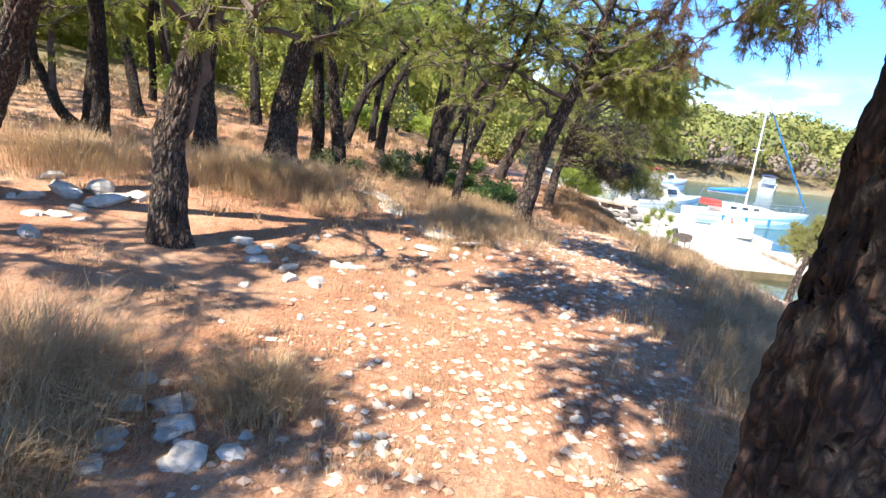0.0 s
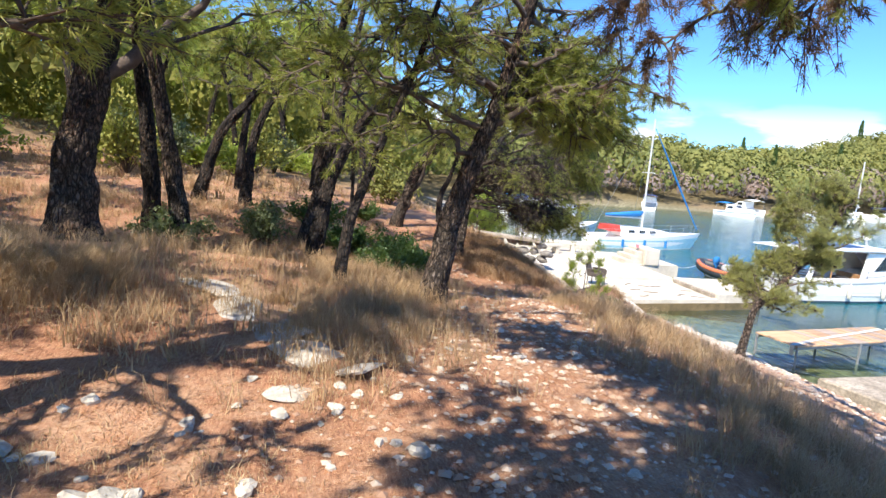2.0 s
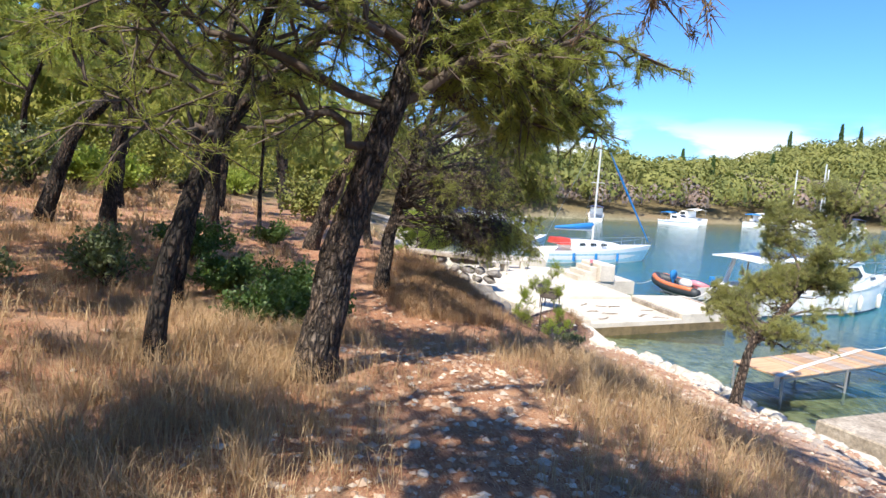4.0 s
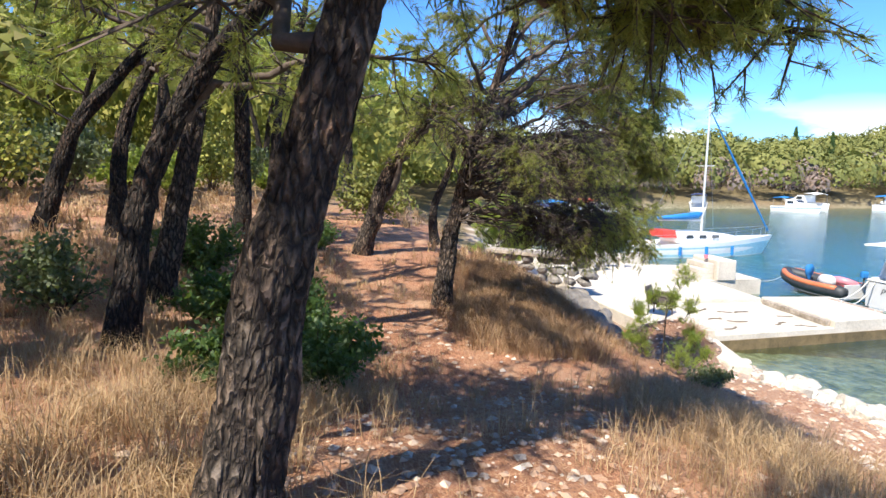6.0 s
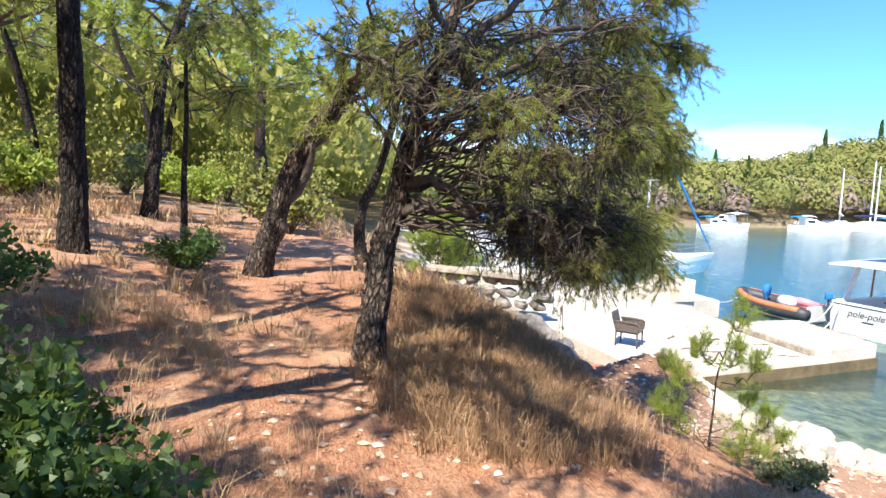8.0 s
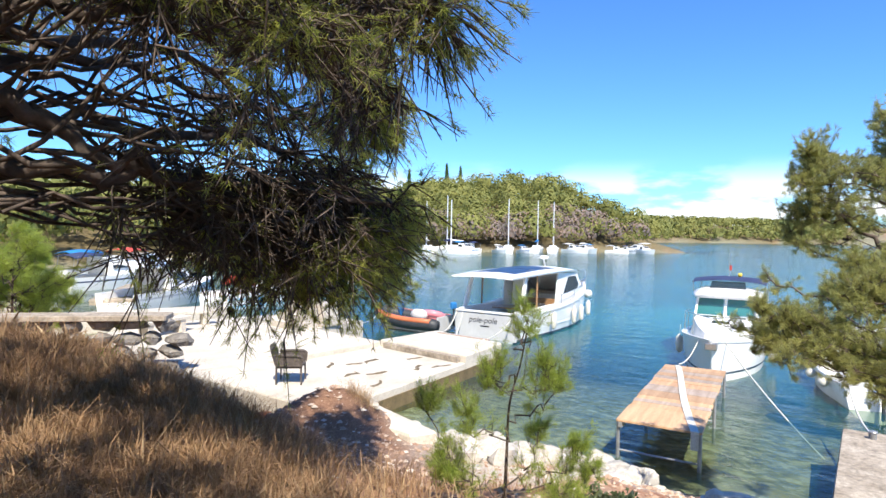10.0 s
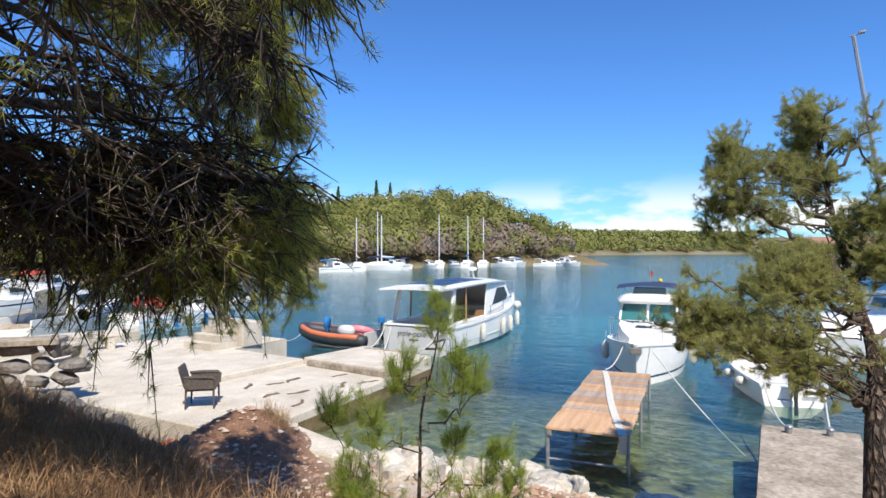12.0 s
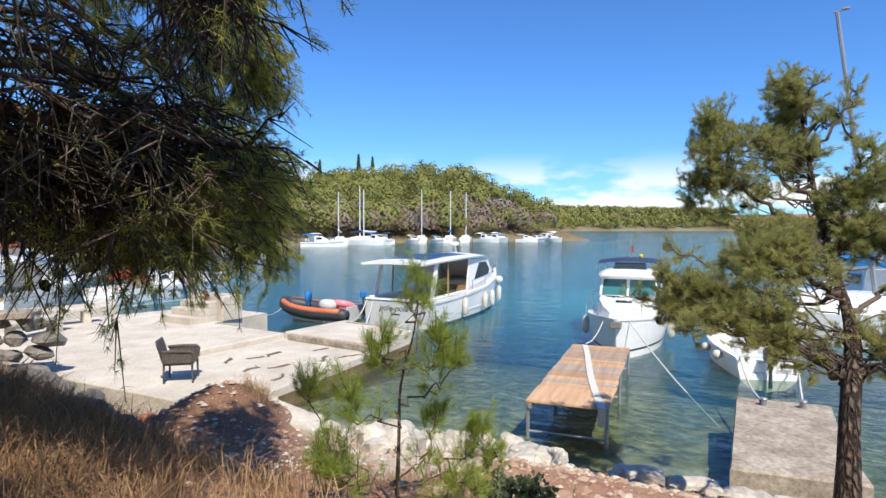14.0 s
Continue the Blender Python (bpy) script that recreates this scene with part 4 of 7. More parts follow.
# the pine on the shore by the grey slab
SHORE = [(8.41, 12.57, gz(8.41, 12.57)), (8.53, 12.55, -0.36), (8.83, 12.53, 0.04), (9.34, 12.60, 0.42), (10.15, 12.75, 1.21), (10.85, 12.93, 2.54)]
shore_limbs = [
    (0.035, [(8.59, 12.57, -0.21), (8.85, 12.84, -0.17), (9.05, 13.2, -0.10), (9.21, 13.65, 0.03), (9.23, 14.2, 0.20)]),
    (0.032, [(9.14, 12.58, 0.30), (9.35, 12.92, 0.40), (9.54, 13.37, 0.42), (9.58, 13.91, 0.62)]),
    (0.032, [(9.34, 12.61, 0.46), (9.75, 12.93, 0.89), (9.94, 13.36, 1.27), (10.12, 13.67, 2.05)]),
    (0.030, [(9.54, 12.63, 0.60), (9.93, 12.41, 0.94), (10.31, 12.21, 1.20), (10.69, 12.04, 1.49)]),
    (0.028, [(9.95, 12.71, 0.99), (10.35, 13.03, 1.40), (10.55, 13.24, 1.70)]),
    (0.028, [(8.94, 12.55, 0.15), (9.31, 12.30, 0.30), (9.68, 12.04, 0.37)]),
    (0.028, [(9.74, 12.67, 0.74), (10.15, 12.92, 0.67), (10.54, 13.44, 0.90)]),
    (0.024, [(10.45, 12.82, 1.73), (10.64, 12.56, 1.96), (10.82, 12.35, 1.64)]),
    (0.024, [(8.64, 12.57, -0.14), (8.91, 12.34, -0.25), (9.29, 12.15, -0.22)]),
    (0.022, [(10.65, 12.87, 2.17), (10.75, 13.05, 2.21), (10.85, 13.15, 2.05)]),
    (0.026, [(9.34, 12.60, 0.42), (9.7, 13.0, 0.62), (9.9, 13.5, 0.85), (9.9, 13.9, 1.1)]),
    (0.024, [(10.15, 12.75, 1.21), (10.6, 12.9, 1.3), (11.1, 13.0, 1.5)]),
    (0.022, [(10.3, 12.78, 1.5), (10.35, 12.5, 1.9), (10.5, 12.4, 2.2)]),
    (0.024, [(9.2, 12.58, 0.35), (9.5, 12.9, 0.15), (9.8, 13.3, 0.1)]),
]
for k, (centre, size, n) in enumerate((((10.33, 12.91, 1.84), (0.30, 0.28, 0.66), 17), ((9.88, 13.55, 1.5), (0.25, 0.22, 0.58), 14), ((9.54, 12.35, 0.91), (0.50, 0.50, 0.55), 20),
                                          ((9.43, 13.1, 0.64), (0.50, 0.48, 0.32), 18), ((9.02, 13.62, 0.20), (0.30, 0.42, 0.24), 13), ((8.8, 13.2, 0.0), (0.30, 0.42, 0.14), 7), ((8.95, 12.1, 0.0), (0.4, 0.4, 0.25), 8))):
    shore_limbs += filling(80 + k, SHORE, centre, size, n, 0.010, 0.22, 0.05, 0.3)
pine("pine_tree", SHORE, 0.075, shore_limbs, 21, "small crooked pine with feathery foliage on the shore", reach=0.20, per_metre=19, tufts=6, count=8, length=0.055, width=0.0030, droop=-0.25, flat=0.8, bare=0.4, twig_r=0.0030, r1=0.14, sub=2, leaf=NEEDLE_SHORE, spread=0.6, cones=24)

# young pines
def young_pine(at, height, seed, label, n=12, length=0.07, lean=(0.05, -0.08), per=18):
    x, y = at
    z = gz(x, y)
    r = np.random.default_rng(seed)
    trunk = [(x, y, z), (x + lean[0] * 0.3, y + lean[1] * 0.3, z + height * 0.35), (x + lean[0] * 0.5, y + lean[1] * 0.5, z + height * 0.7), (x + lean[0], y + lean[1], z + height)]
    limbs = whorl(r, trunk, n, 0.08, 0.96, height * 0.55, 0.85, 0.010 * height)
    return pine("young_pine", trunk, 0.018 * height, limbs, seed, label, reach=height * 0.15, per_metre=per, tufts=7, count=10, length=length, width=0.0032, droop=-0.35, leaf=NEEDLE_FRESH, bare=0.15, twig_r=0.004, group="young pines on the bank", category="young pine", r1=0.2, flare=1.1)


def bank_pine():
    r = np.random.default_rng(31)
    b = np.array([6.02, 14.68, gz(6.02, 14.68)])
    right, ahead = np.array([0.5, -0.866, 0]), np.array([0.866, 0.5, 0])
    up = np.array([0, 0, 1.0])
    trunk = [b, b + up * 0.35 + right * 0.01, b + up * 0.65 + right * 0.02, b + up * 0.9 + right * 0.08, b + up * 1.08 + right * 0.11]
    limbs = []
    for f, a, h in ((0.05, -0.48, 0.50), (0.1, -0.30, 0.34), (0.08, 0.50, 0.20), (0.12, 0.42, 0.38), (0.45, 0.30, 0.72), (0.4, -0.20, 0.62), (0.6, 0.22, 0.86), (0.65, -0.06, 0.84), (0.15, 0.18, 0.34), (0.1, 0.34, 0.12), (0.1, -0.36, 0.18), (0.85, 0.11, 1.1)):
        foot = bend(trunk, 20)[int(f * 19)]
        c = r.uniform(-0.25, 0.25)
        tip = b + right * a + up * h + ahead * c
        limbs.append((0.006, [foot, foot * 0.4 + tip * 0.6 - up * 0.05, tip, tip + up * 0.08]))
    pine("young_pine", trunk, 0.011, limbs, 31, "young yellow-green pine on the sunny bank", reach=0.13, per_metre=22, tufts=8, count=6, length=0.055, width=0.0019, droop=-0.7, flat=0.8, leaf=NEEDLE_FRESH, bare=0.3, twig_r=0.0018, spread=0.5, group="young pines on the bank", category="young pine", r1=0.25, flare=1.1)


bank_pine()
young_pine((7.4, 28.4), 2.3, 32, "bushy young pine above the cove", 20, 0.14)
young_pine((8.3, 31.0), 2.0, 33, "bushy young pine above the cove", 18, 0.14)

# the wood behind: four grown pines, copied
r_w = np.random.default_rng(55)
models = []
for k in range(4):
    lean = r_w.normal(0, 0.5, 2)
    h = r_w.uniform(5.5, 7.5)
    tr = [(0, 0, 0), (lean[0] * 0.15, lean[1] * 0.15, h * 0.22), (lean[0] * 0.5, lean[1] * 0.5, h * 0.5), (lean[0] + 0.3, lean[1], h * 0.78), (lean[0] * 1.2 + 0.3, lean[1] * 1.3, h)]
    # bright needle colours stand in for sun on the wood's crowns
    models.append(canopy("pine_tree", tr, 0.15, 60 + k, n=11, low=0.52, out=2.2, rise=0.4, reach=0.9, per_metre=4.2, tufts=4, count=5, length=0.26, width=0.03, bark=BARK_DARK_SHADED, leaf=(NEEDLE_FRESH, NEEDLE_LIGHT)[k % 2], label="pine in the wood with a dense crown", group="pines of the wood"))
spots = []
for _ in range(6000):
    x, y = r_w.uniform(-34, 12), r_w.uniform(-9, 58)
    u = x - float(path_x(y))
    if u > np.interp(y, [-9, 13, 20, 58], [-9, -6.5, -0.6, 4.5]) or u < -30 or (y < 13 and u > -7.5) or x > np.interp(y, BANK_Y, BANK_X) - 4.5:
        continue
    gap = 3.0 if y < 25 else 3.6
    if all((x - a) ** 2 + (y - b) ** 2 > gap * gap for a, b in spots):
        spots.append((x, y))
spots = sorted(spots, key=lambda p: math.hypot(p[0], p[1] - 8))[:66]
for k, (x, y) in enumerate(spots):
    m = Matrix.Translation((x, y, gz(x, y) - 0.05)) @ pose(0, 0, 0, 0, 0, r_w.uniform(0, 360)) @ Matrix.Scale(r_w.uniform(0.8, 1.2), 4)
    if k < 4:
        models[k].matrix_basis = m
    else:
        t = copy_thing(models[k % 4], Matrix.Identity(4))
        t.matrix_basis = m


# ---- shrubs ----
def shrub(at, size, seed, label, n=1500, leaf=0.05, material=None, name="shrub"):
    x, y = at
    r = np.random.default_rng(seed)
    e = thing(name, Matrix.Translation((x, y, gz(x, y))), label, "shrub", "shrubs by the path")
    s = Shape()
    ends = []
    for _ in range(26):
        a, k = r.uniform(0, 2 * math.pi), r.uniform(0.35, 1.0)
        tip = np.array([math.cos(a) * size[0] * k, math.sin(a) * size[1] * k, size[2] * math.sqrt(max(0.02, 1 - 0.8 * k * k)) * r.uniform(0.6, 1.1)])
        ln = bend([(0, 0, -0.05), tip * np.array([0.4, 0.4, 0.6]) + r.normal(0, 0.04, 3), tip], 7)
        s.tube(ln, [0.012, 0.011, 0.009, 0.008, 0.006, 0.004, 0.003], 5, 0, False)
        ends.append(ln)
    part("woody_base", s, TWIG, e)
    pick = r.integers(0, len(ends), n)
    f = r.uniform(0.35, 1.0, n) * 6
    i = np.minimum(f.astype(int), 5)
    E_ = np.array(ends)
    c = E_[pick, i] + (E_[pick, i + 1] - E_[pick, i]) * (f - i)[:, None] + r.normal(0, 0.07, (n, 3)) * max(size)
    d = unit(r.normal(0, 1, (n, 3)) + [0, 0, 0.5])
    w = unit(np.cross(d, r.normal(0, 1, (n, 3)))) * leaf * 0.33
    k = leaf * r.uniform(0.6, 1.3, (n, 1))
    tri = np.concatenate([np.stack([c, c + d * k * 0.5 + w, c + d * k], 1), np.stack([c, c + d * k, c + d * k * 0.5 - w], 1)])
    triangles("foliage", tri, material or LEAF, e)
    return e


shrub((1.85, 12.65), (0.62, 0.55, 0.7), 1, "dark green evergreen shrub beside the path", 5200, 0.055)
shrub((1.6, 13.25), (0.62, 0.6, 0.8), 10, "dark green evergreen shrub beside the path", 5200, 0.055)
shrub((1.35, 12.35), (0.55, 0.6, 0.55), 2, "dark green evergreen shrub in dry grass", 4200, 0.055)
shrub((0.9, 14.2), (0.6, 0.6, 0.6), 3, "low dark shrub under the pines", 3200, 0.06)
shrub((0.3, 15.8), (0.7, 0.7, 0.75), 4, "low dark shrub under the pines", 3000, 0.065)
shrub((-0.6, 14.1), (0.5, 0.5, 0.9), 5, "grey-green bush under the pines", 2600, 0.06, OLIVE)
shrub((1.5, 18.6), (0.5, 0.5, 0.5), 6, "low dark shrub under the pines", 2200, 0.06)
shrub((-2.0, 13.2), (0.7, 0.6, 0.6), 7, "grey-green bush under the pines", 2400, 0.06, OLIVE)
shrub((6.4, 14.2), (0.32, 0.3, 0.22), 8, "low green bush at the young pine's foot", 1500, 0.04, OLIVE)
shrub((9.0, 24.0), (0.3, 0.5, 0.25), 9, "low green bush at the foot of the boulders", 1200, 0.05, OLIVE)
for k in range(16):
    x, y = -8 + (k * 2.37) % 10, 20 + (k * 3.71) % 17
    shrub((x, y), (1.1, 1.1, 1.2 + 0.5 * (k % 3)), 20 + k, "tall undergrowth among the pines", 1800, 0.13, (NEEDLE_FRESH, OLIVE, WOODS_LIT)[k % 3], "undergrowth")


# ---- woods on the hills ----
def far_woods(name, count, near, far, seed, size, label, margin=3.0, tris=60, clear=62, inland=95, material=None, lift=0.55):
    r = np.random.default_rng(seed)
    tri = []
    made = 0
    while made < count:
        x, y = r.uniform(near[0], far[0], 4000), r.uniform(near[1], far[1], 4000)
        d = coast_distance(x, y)
        ok = (d > margin) & (d < inland) & ~((x < 45) & (x > -22) & (y < clear))
        x, y = x[ok][:count - made], y[ok][:count - made]
        z = ground(x, y)
        n = len(x)
        if not n:
            continue
        made += n
        hgt = size * r.uniform(0.65, 1.35, n)
        wide = hgt * r.uniform(0.36, 0.55, n)
        dirs = unit(r.normal(0, 1, (n, tris, 3)))
        dirs[..., 2] = np.abs(dirs[..., 2]) * 1.1 - 0.35
        lump = 1 + 0.28 * np.sin(dirs[..., 0] * 5 + x[:, None]) * np.cos(dirs[..., 1] * 6 + y[:, None])
        c = np.stack([x[:, None] + dirs[..., 0] * wide[:, None] * lump, y[:, None] + dirs[..., 1] * wide[:, None] * lump, z[:, None] + hgt[:, None] * lift + dirs[..., 2] * hgt[:, None] * 0.5 * lump], -1).reshape(-1, 3)
        k = np.repeat(hgt, tris)[:, None] * (0.85 / math.sqrt(tris))
        nrm = dirs.reshape(-1, 3)
        a = unit(np.cross(nrm, r.normal(0, 1, nrm.shape)))
        b = np.cross(nrm, a)
        q = r.uniform(0.6, 1.3, (len(c), 1))
        tri.append(np.stack([c + a * k * q, c + (-0.5 * a + 0.85 * b) * k * r.uniform(0.6, 1.2, (len(c), 1)) - nrm * k * 0.4, c + (-0.5 * a - 0.85 * b) * k * r.uniform(0.6, 1.2, (len(c), 1)) - nrm * k * 0.2], 1))
    ob = triangles(name, np.concatenate(tri), material or WOODS)
    return tagged(ob, label, "woods", kind="stuff")


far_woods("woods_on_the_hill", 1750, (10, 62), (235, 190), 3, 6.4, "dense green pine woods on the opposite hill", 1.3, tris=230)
far_woods("leafless_woods", 120, (88, 60), (142, 110), 13, 5.2, "grey-brown leafless trees above the far moorings", 1.0, 150, inland=17, material=BARE_WOODS, lift=0.62)
far_woods("leafless_cove_woods", 55, (34, 78), (80, 110), 14, 4.6, "grey leafless thicket above the cove's beach", 1.0, 150, inland=14, material=BARE_WOODS, lift=0.55)
far_woods("woods_behind_the_path", 800, (-95, 30), (12, 120), 5, 7.0, "pine woods behind the path, sunlight put into their bright green", 5.0, 420, 33, material=WOODS_LIT)
far_woods("woods_on_the_slope", 300, (-80, -20), (-20, 34), 6, 6.5, "pine woods on the slope above the path", 5.0, 420, 33, material=WOODS_LIT)
far_woods("woods_on_the_ridge", 2400, (180, 60), (760, 260), 4, 8.0, "dark green woods on the far low ridge", 0.5, 30)


def cypress(x, y, h, seed):
    r = np.random.default_rng(seed)
    z = gz(x, y)
    c = thing("cypress", pose(x, y, z), "slim dark cypress on the hill's crest", "cypress", "cypresses on the hill")
    part("trunk", Shape().tube([(0, 0, -0.2), (0, 0, h * 0.6)], [0.2, 0.08], 6), BARK_DARK_SHADED, c)
    n = 700
    f = r.random(n)
    a = r.uniform(0, 2 * math.pi, n)
    w = h * 0.05 * np.sin(np.clip(f * 0.93 + 0.07, 0, 1) * math.pi) ** 0.7 * r.uniform(0.6, 1.05, n)
    p = np.stack([np.cos(a) * w, np.sin(a) * w, h * (0.08 + 0.92 * f)], 1)
    triangles("crown", needles(r, p, np.repeat([[0, 0, 1.0]], n, 0), 2, h * 0.06, h * 0.025, 0.3), LEAF, c)


for k, (x, y, h) in enumerate(((145, 139, 11), (153, 130, 11), (155, 126, 10), (85, 109, 9), (92, 108, 8.5), (118, 118, 9))):
    cypress(x, y, h, 90 + k)

# ---- jetties ----
def jetty():
    j = thing("concrete_jetty", Matrix.Identity(4), "sun-bleached concrete jetty with a raised end and a sunken slab", "jetty")
    top = WATER + 0.55
    part("apron", Shape().prism([(9.5, 20.9), (10.9, 20.75), (11.05, 24.3), (14.7, 24.15), (14.8, 27.0), (17.0, 27.2), (17.1, 30.2), (12.2, 31.4), (9.6, 30.4), (9.3, 25.0)], WATER - 1.2, top, 0.03), CONCRETE, j)
    part("low_slab", Shape().prism([(10.904, 20.75), (14.55, 21.15), (14.70, 24.146), (11.054, 24.296)], WATER - 1.2, top - 0.14, 0.02), CONCRETE, j, "cracked wet-stained concrete slab")
    part("raised_end", Shape().prism([(14.554, 21.15), (16.55, 21.4), (16.95, 24.0), (14.704, 24.142)], WATER - 1.2, top + 0.04, 0.03), CONCRETE, j)
    # the step takes darker concrete, so the recess's shade is in its colour
    part("kerb", Shape().prism([(14.40, 21.3), (14.546, 21.3), (14.69, 23.9), (14.55, 23.9)], top - 0.13, top + 0.0, 0.01), CONCRETE_GREY, j, "concrete step with its shade put into a darker grey")
    part("waterline_stain", Shape().prism([(10.75, 20.70), (16.58, 21.36), (16.98, 24.03), (16.9, 24.03), (16.5, 21.42), (10.75, 20.76)], WATER - 0.6, WATER + 0.26), WET, j, "brown algae along the waterline")
    part("rubbing_strip", Shape().box((16.60, 21.9, top - 0.02), (16.74, 23.7, top + 0.06), 0.01), PLANK_GREY, j, "weathered wooden strip")
    for k in range(9):
        x, y = 11.5 + (k * 0.71) % 2.6, 21.3 + (k * 0.83) % 2.3
        pts = [(x + 0.16 * i + rng.normal(0, 0.04), y + 0.05 * i * (-1) ** k + rng.normal(0, 0.05)) for i in range(4)]
        ring = [(a, b, top - 0.139) for a, b in pts] + [(a + rng.normal(0, 0.02), b - rng.uniform(0.05, 0.14), top - 0.139) for a, b in pts[::-1]]
        part("worn_patch", Shape().loft([ring, [(a, b, c + 0.006) for a, b, c in ring]]), WET, j, "dark worn hollow in the slab")
    return j


jetty()
tagged(part("shore_strip", Shape().prism([(10.0, 18.9), (10.4, 18.7), (10.9, 20.7), (10.0, 20.85)], WATER - 0.5, WATER + 0.35, 0.04), CONCRETE), "pale concrete strip leading to the jetty", "path")


def landing_steps():
    s = thing("landing_steps", Matrix.Translation((15.3, 27.9, WATER + 0.55)), "low concrete block with three worn steps", "steps")
    part("block", Shape().box((-0.2, -0.9, -0.01), (0.55, 0.7, 0.72), 0.04), CONCRETE, s)
    for k in range(3):
        part("step", Shape().box((-1.1 + 0.3 * k, -0.7, -0.01), (-0.204, 0.6, 0.2 + 0.19 * k), 0.02) if k == 0 else Shape().box((-1.1 + 0.3 * k, -0.7, 0.012 + 0.19 * k), (-0.204, 0.6, 0.2 + 0.19 * k), 0.02), CONCRETE, s)


landing_steps()


def bench(x, y, turn):
    b = thing("stone_bench", pose(x, y, WATER + 0.55, 0, 0, turn), "low concrete bench on two blocks", "bench", "benches on the jetty")
    part("seat", Shape().box((-0.9, -0.2, 0.36), (0.9, 0.2, 0.45), 0.02), CONCRETE, b)
    for k in (-0.6, 0.6):
        part("leg", Shape().box((k - 0.1, -0.17, 0), (k + 0.1, 0.17, 0.36), 0.01), CONCRETE, b)


bench(11.2, 29.2, 20)
bench(12.4, 30.3, -14)


def cove_jetty():
    j = thing("cove_jetty", Matrix.Identity(4), "narrow concrete jetty across the cove", "jetty")
    part("deck", Shape().prism([(13.5, 40.3), (15.0, 39.2), (19.5, 46.0), (18.0, 47.0)], WATER + 0.2, WATER + 0.45, 0.03), CONCRETE_GREY, j)
    for x, y in ((14.4, 40.3), (16.2, 43.0), (18.2, 45.8)):
        part("pier_block", Shape().box((x - 0.4, y - 0.4, WATER - 3.0), (x + 0.4, y + 0.4, WATER + 0.2), 0.02), CONCRETE_GREY, j)
    return j


cove_jetty()
tagged(part("cove_quay", Shape().prism([(10.6, 34.2), (16.0, 33.6), (16.2, 34.6), (10.8, 36.2)], WATER - 1.5, WATER + 0.5, 0.03), CONCRETE), "pale concrete quay at the cove", "quay")


def wooden_pier():
    a, b = Vector((12.2, 15.8)), Vector((17.05, 16.55))
    ang = math.degrees(math.atan2(b.y - a.y, b.x - a.x))
    n = (b - a).length
    p = thing("wooden_pier", pose(a.x, a.y, WATER, 0, 0, ang), "small plank pier on thin metal legs", "pier")
    for y in (-0.56, 0.56):
        part("beam", Shape().box((0, y - 0.03, 0.50), (n, y + 0.03, 0.575)), GALVANISED, p)
    for x in (0.06, n * 0.5, n - 0.08):
        for y in (-0.60, 0.60):
            part("leg", Shape().tube([(x, y, -1.6), (x, y, 0.578)], 0.03, 8), GALVANISED, p)
        part("crossbar", Shape().tube([(x, -0.6, 0.12), (x, 0.6, 0.12)], 0.018, 6), GALVANISED, p)
    x = 0.0
    widths = [0.98, 0.30, 0.22, 0.24, 0.46, 0.30, 0.22, 0.36, 0.24, 0.3, 0.28, 0.3, 0.28, 0.3]
    for k, w in enumerate(widths):
        if x + w > n + 0.05:
            break
        sh = rng.uniform(-0.02, 0.02)
        part("plank", Shape().box((x + 0.014, -0.63 + sh, 0.58), (x + w - 0.014, 0.63 + sh, 0.612 + rng.uniform(0, 0.006)), 0.006), PLANK_GREY if k in (2, 5, 6, 9, 11) else PLANK, p)
        x += w
    # a white strip of cloth lying along it
    s = Shape()
    rings = []
    for i in range(14):
        f = i / 13
        cx, cy = f * n * 0.97 - 0.06, -0.54 + 0.92 * f + 0.035 * math.sin(f * 5)
        if i == 0:
            rings.append([(-0.035, cy - 0.05, 0.35), (-0.035, cy + 0.06, 0.35), (-0.045, cy + 0.06, 0.35), (-0.045, cy - 0.05, 0.35)])
        rings.append([(cx, cy - 0.06, 0.626), (cx, cy + 0.06, 0.626), (cx, cy + 0.06, 0.634), (cx, cy - 0.06, 0.634)])
    s.loft(rings)
    cloth = part("white_strap", s, ROPE)
    cloth.matrix_basis = pose(a.x, a.y, WATER, 0, 0, ang)
    tagged(cloth, "white strap lying along the plank pier", "strap")


wooden_pier()
slab = tagged(part("concrete_slab", Shape().prism([(11.3, 13.48), (14.65, 13.62), (14.85, 12.25), (13.2, 12.22), (12.1, 12.12), (11.55, 12.05)], WATER - 1.4, WATER + 0.45, 0.03), CONCRETE_GREY), "grey stained concrete mooring slab", "mooring slab")
for k, (x, y) in enumerate(((14.3, 13.2), (14.45, 12.65))):
    bl = thing("mooring_bollard", pose(x, y, WATER + 0.45), "small steel mooring post on the slab", "bollard", "mooring posts")
    part("post", Shape().tube([(0, 0, 0), (0, 0, 0.10)], 0.045, 10), GALVANISED, bl)
    part("cap", Shape().ball((0, 0, 0.11), 0.06, 10, (1, 1, 0.5)), GALVANISED, bl)


def kerb_block(x, y, turn, length, seed):
    r = np.random.default_rng(seed)
    s = Shape()
    rings = []
    for i in range(7):
        f = i / 6
        w, h = 0.12 * r.uniform(0.85, 1.1), 0.15 * r.uniform(0.8, 1.05) * (0.7 if i in (0, 6) else 1)
        rings.append([((f - 0.5) * length, a * w, b) for a, b in ((-1, -0.12), (1, -0.12), (1.0, h * 0.75), (0.7, h), (-0.7, h), (-1.0, h * 0.7))])
    tagged(part("kerb_stone", s.loft(rings), LIME, at=pose(x, y, gz(x, y) + 0.02, 0, 0, turn)), "worn pale kerb stone sunk in the bank", "kerb stone", "kerb stones by the slab")


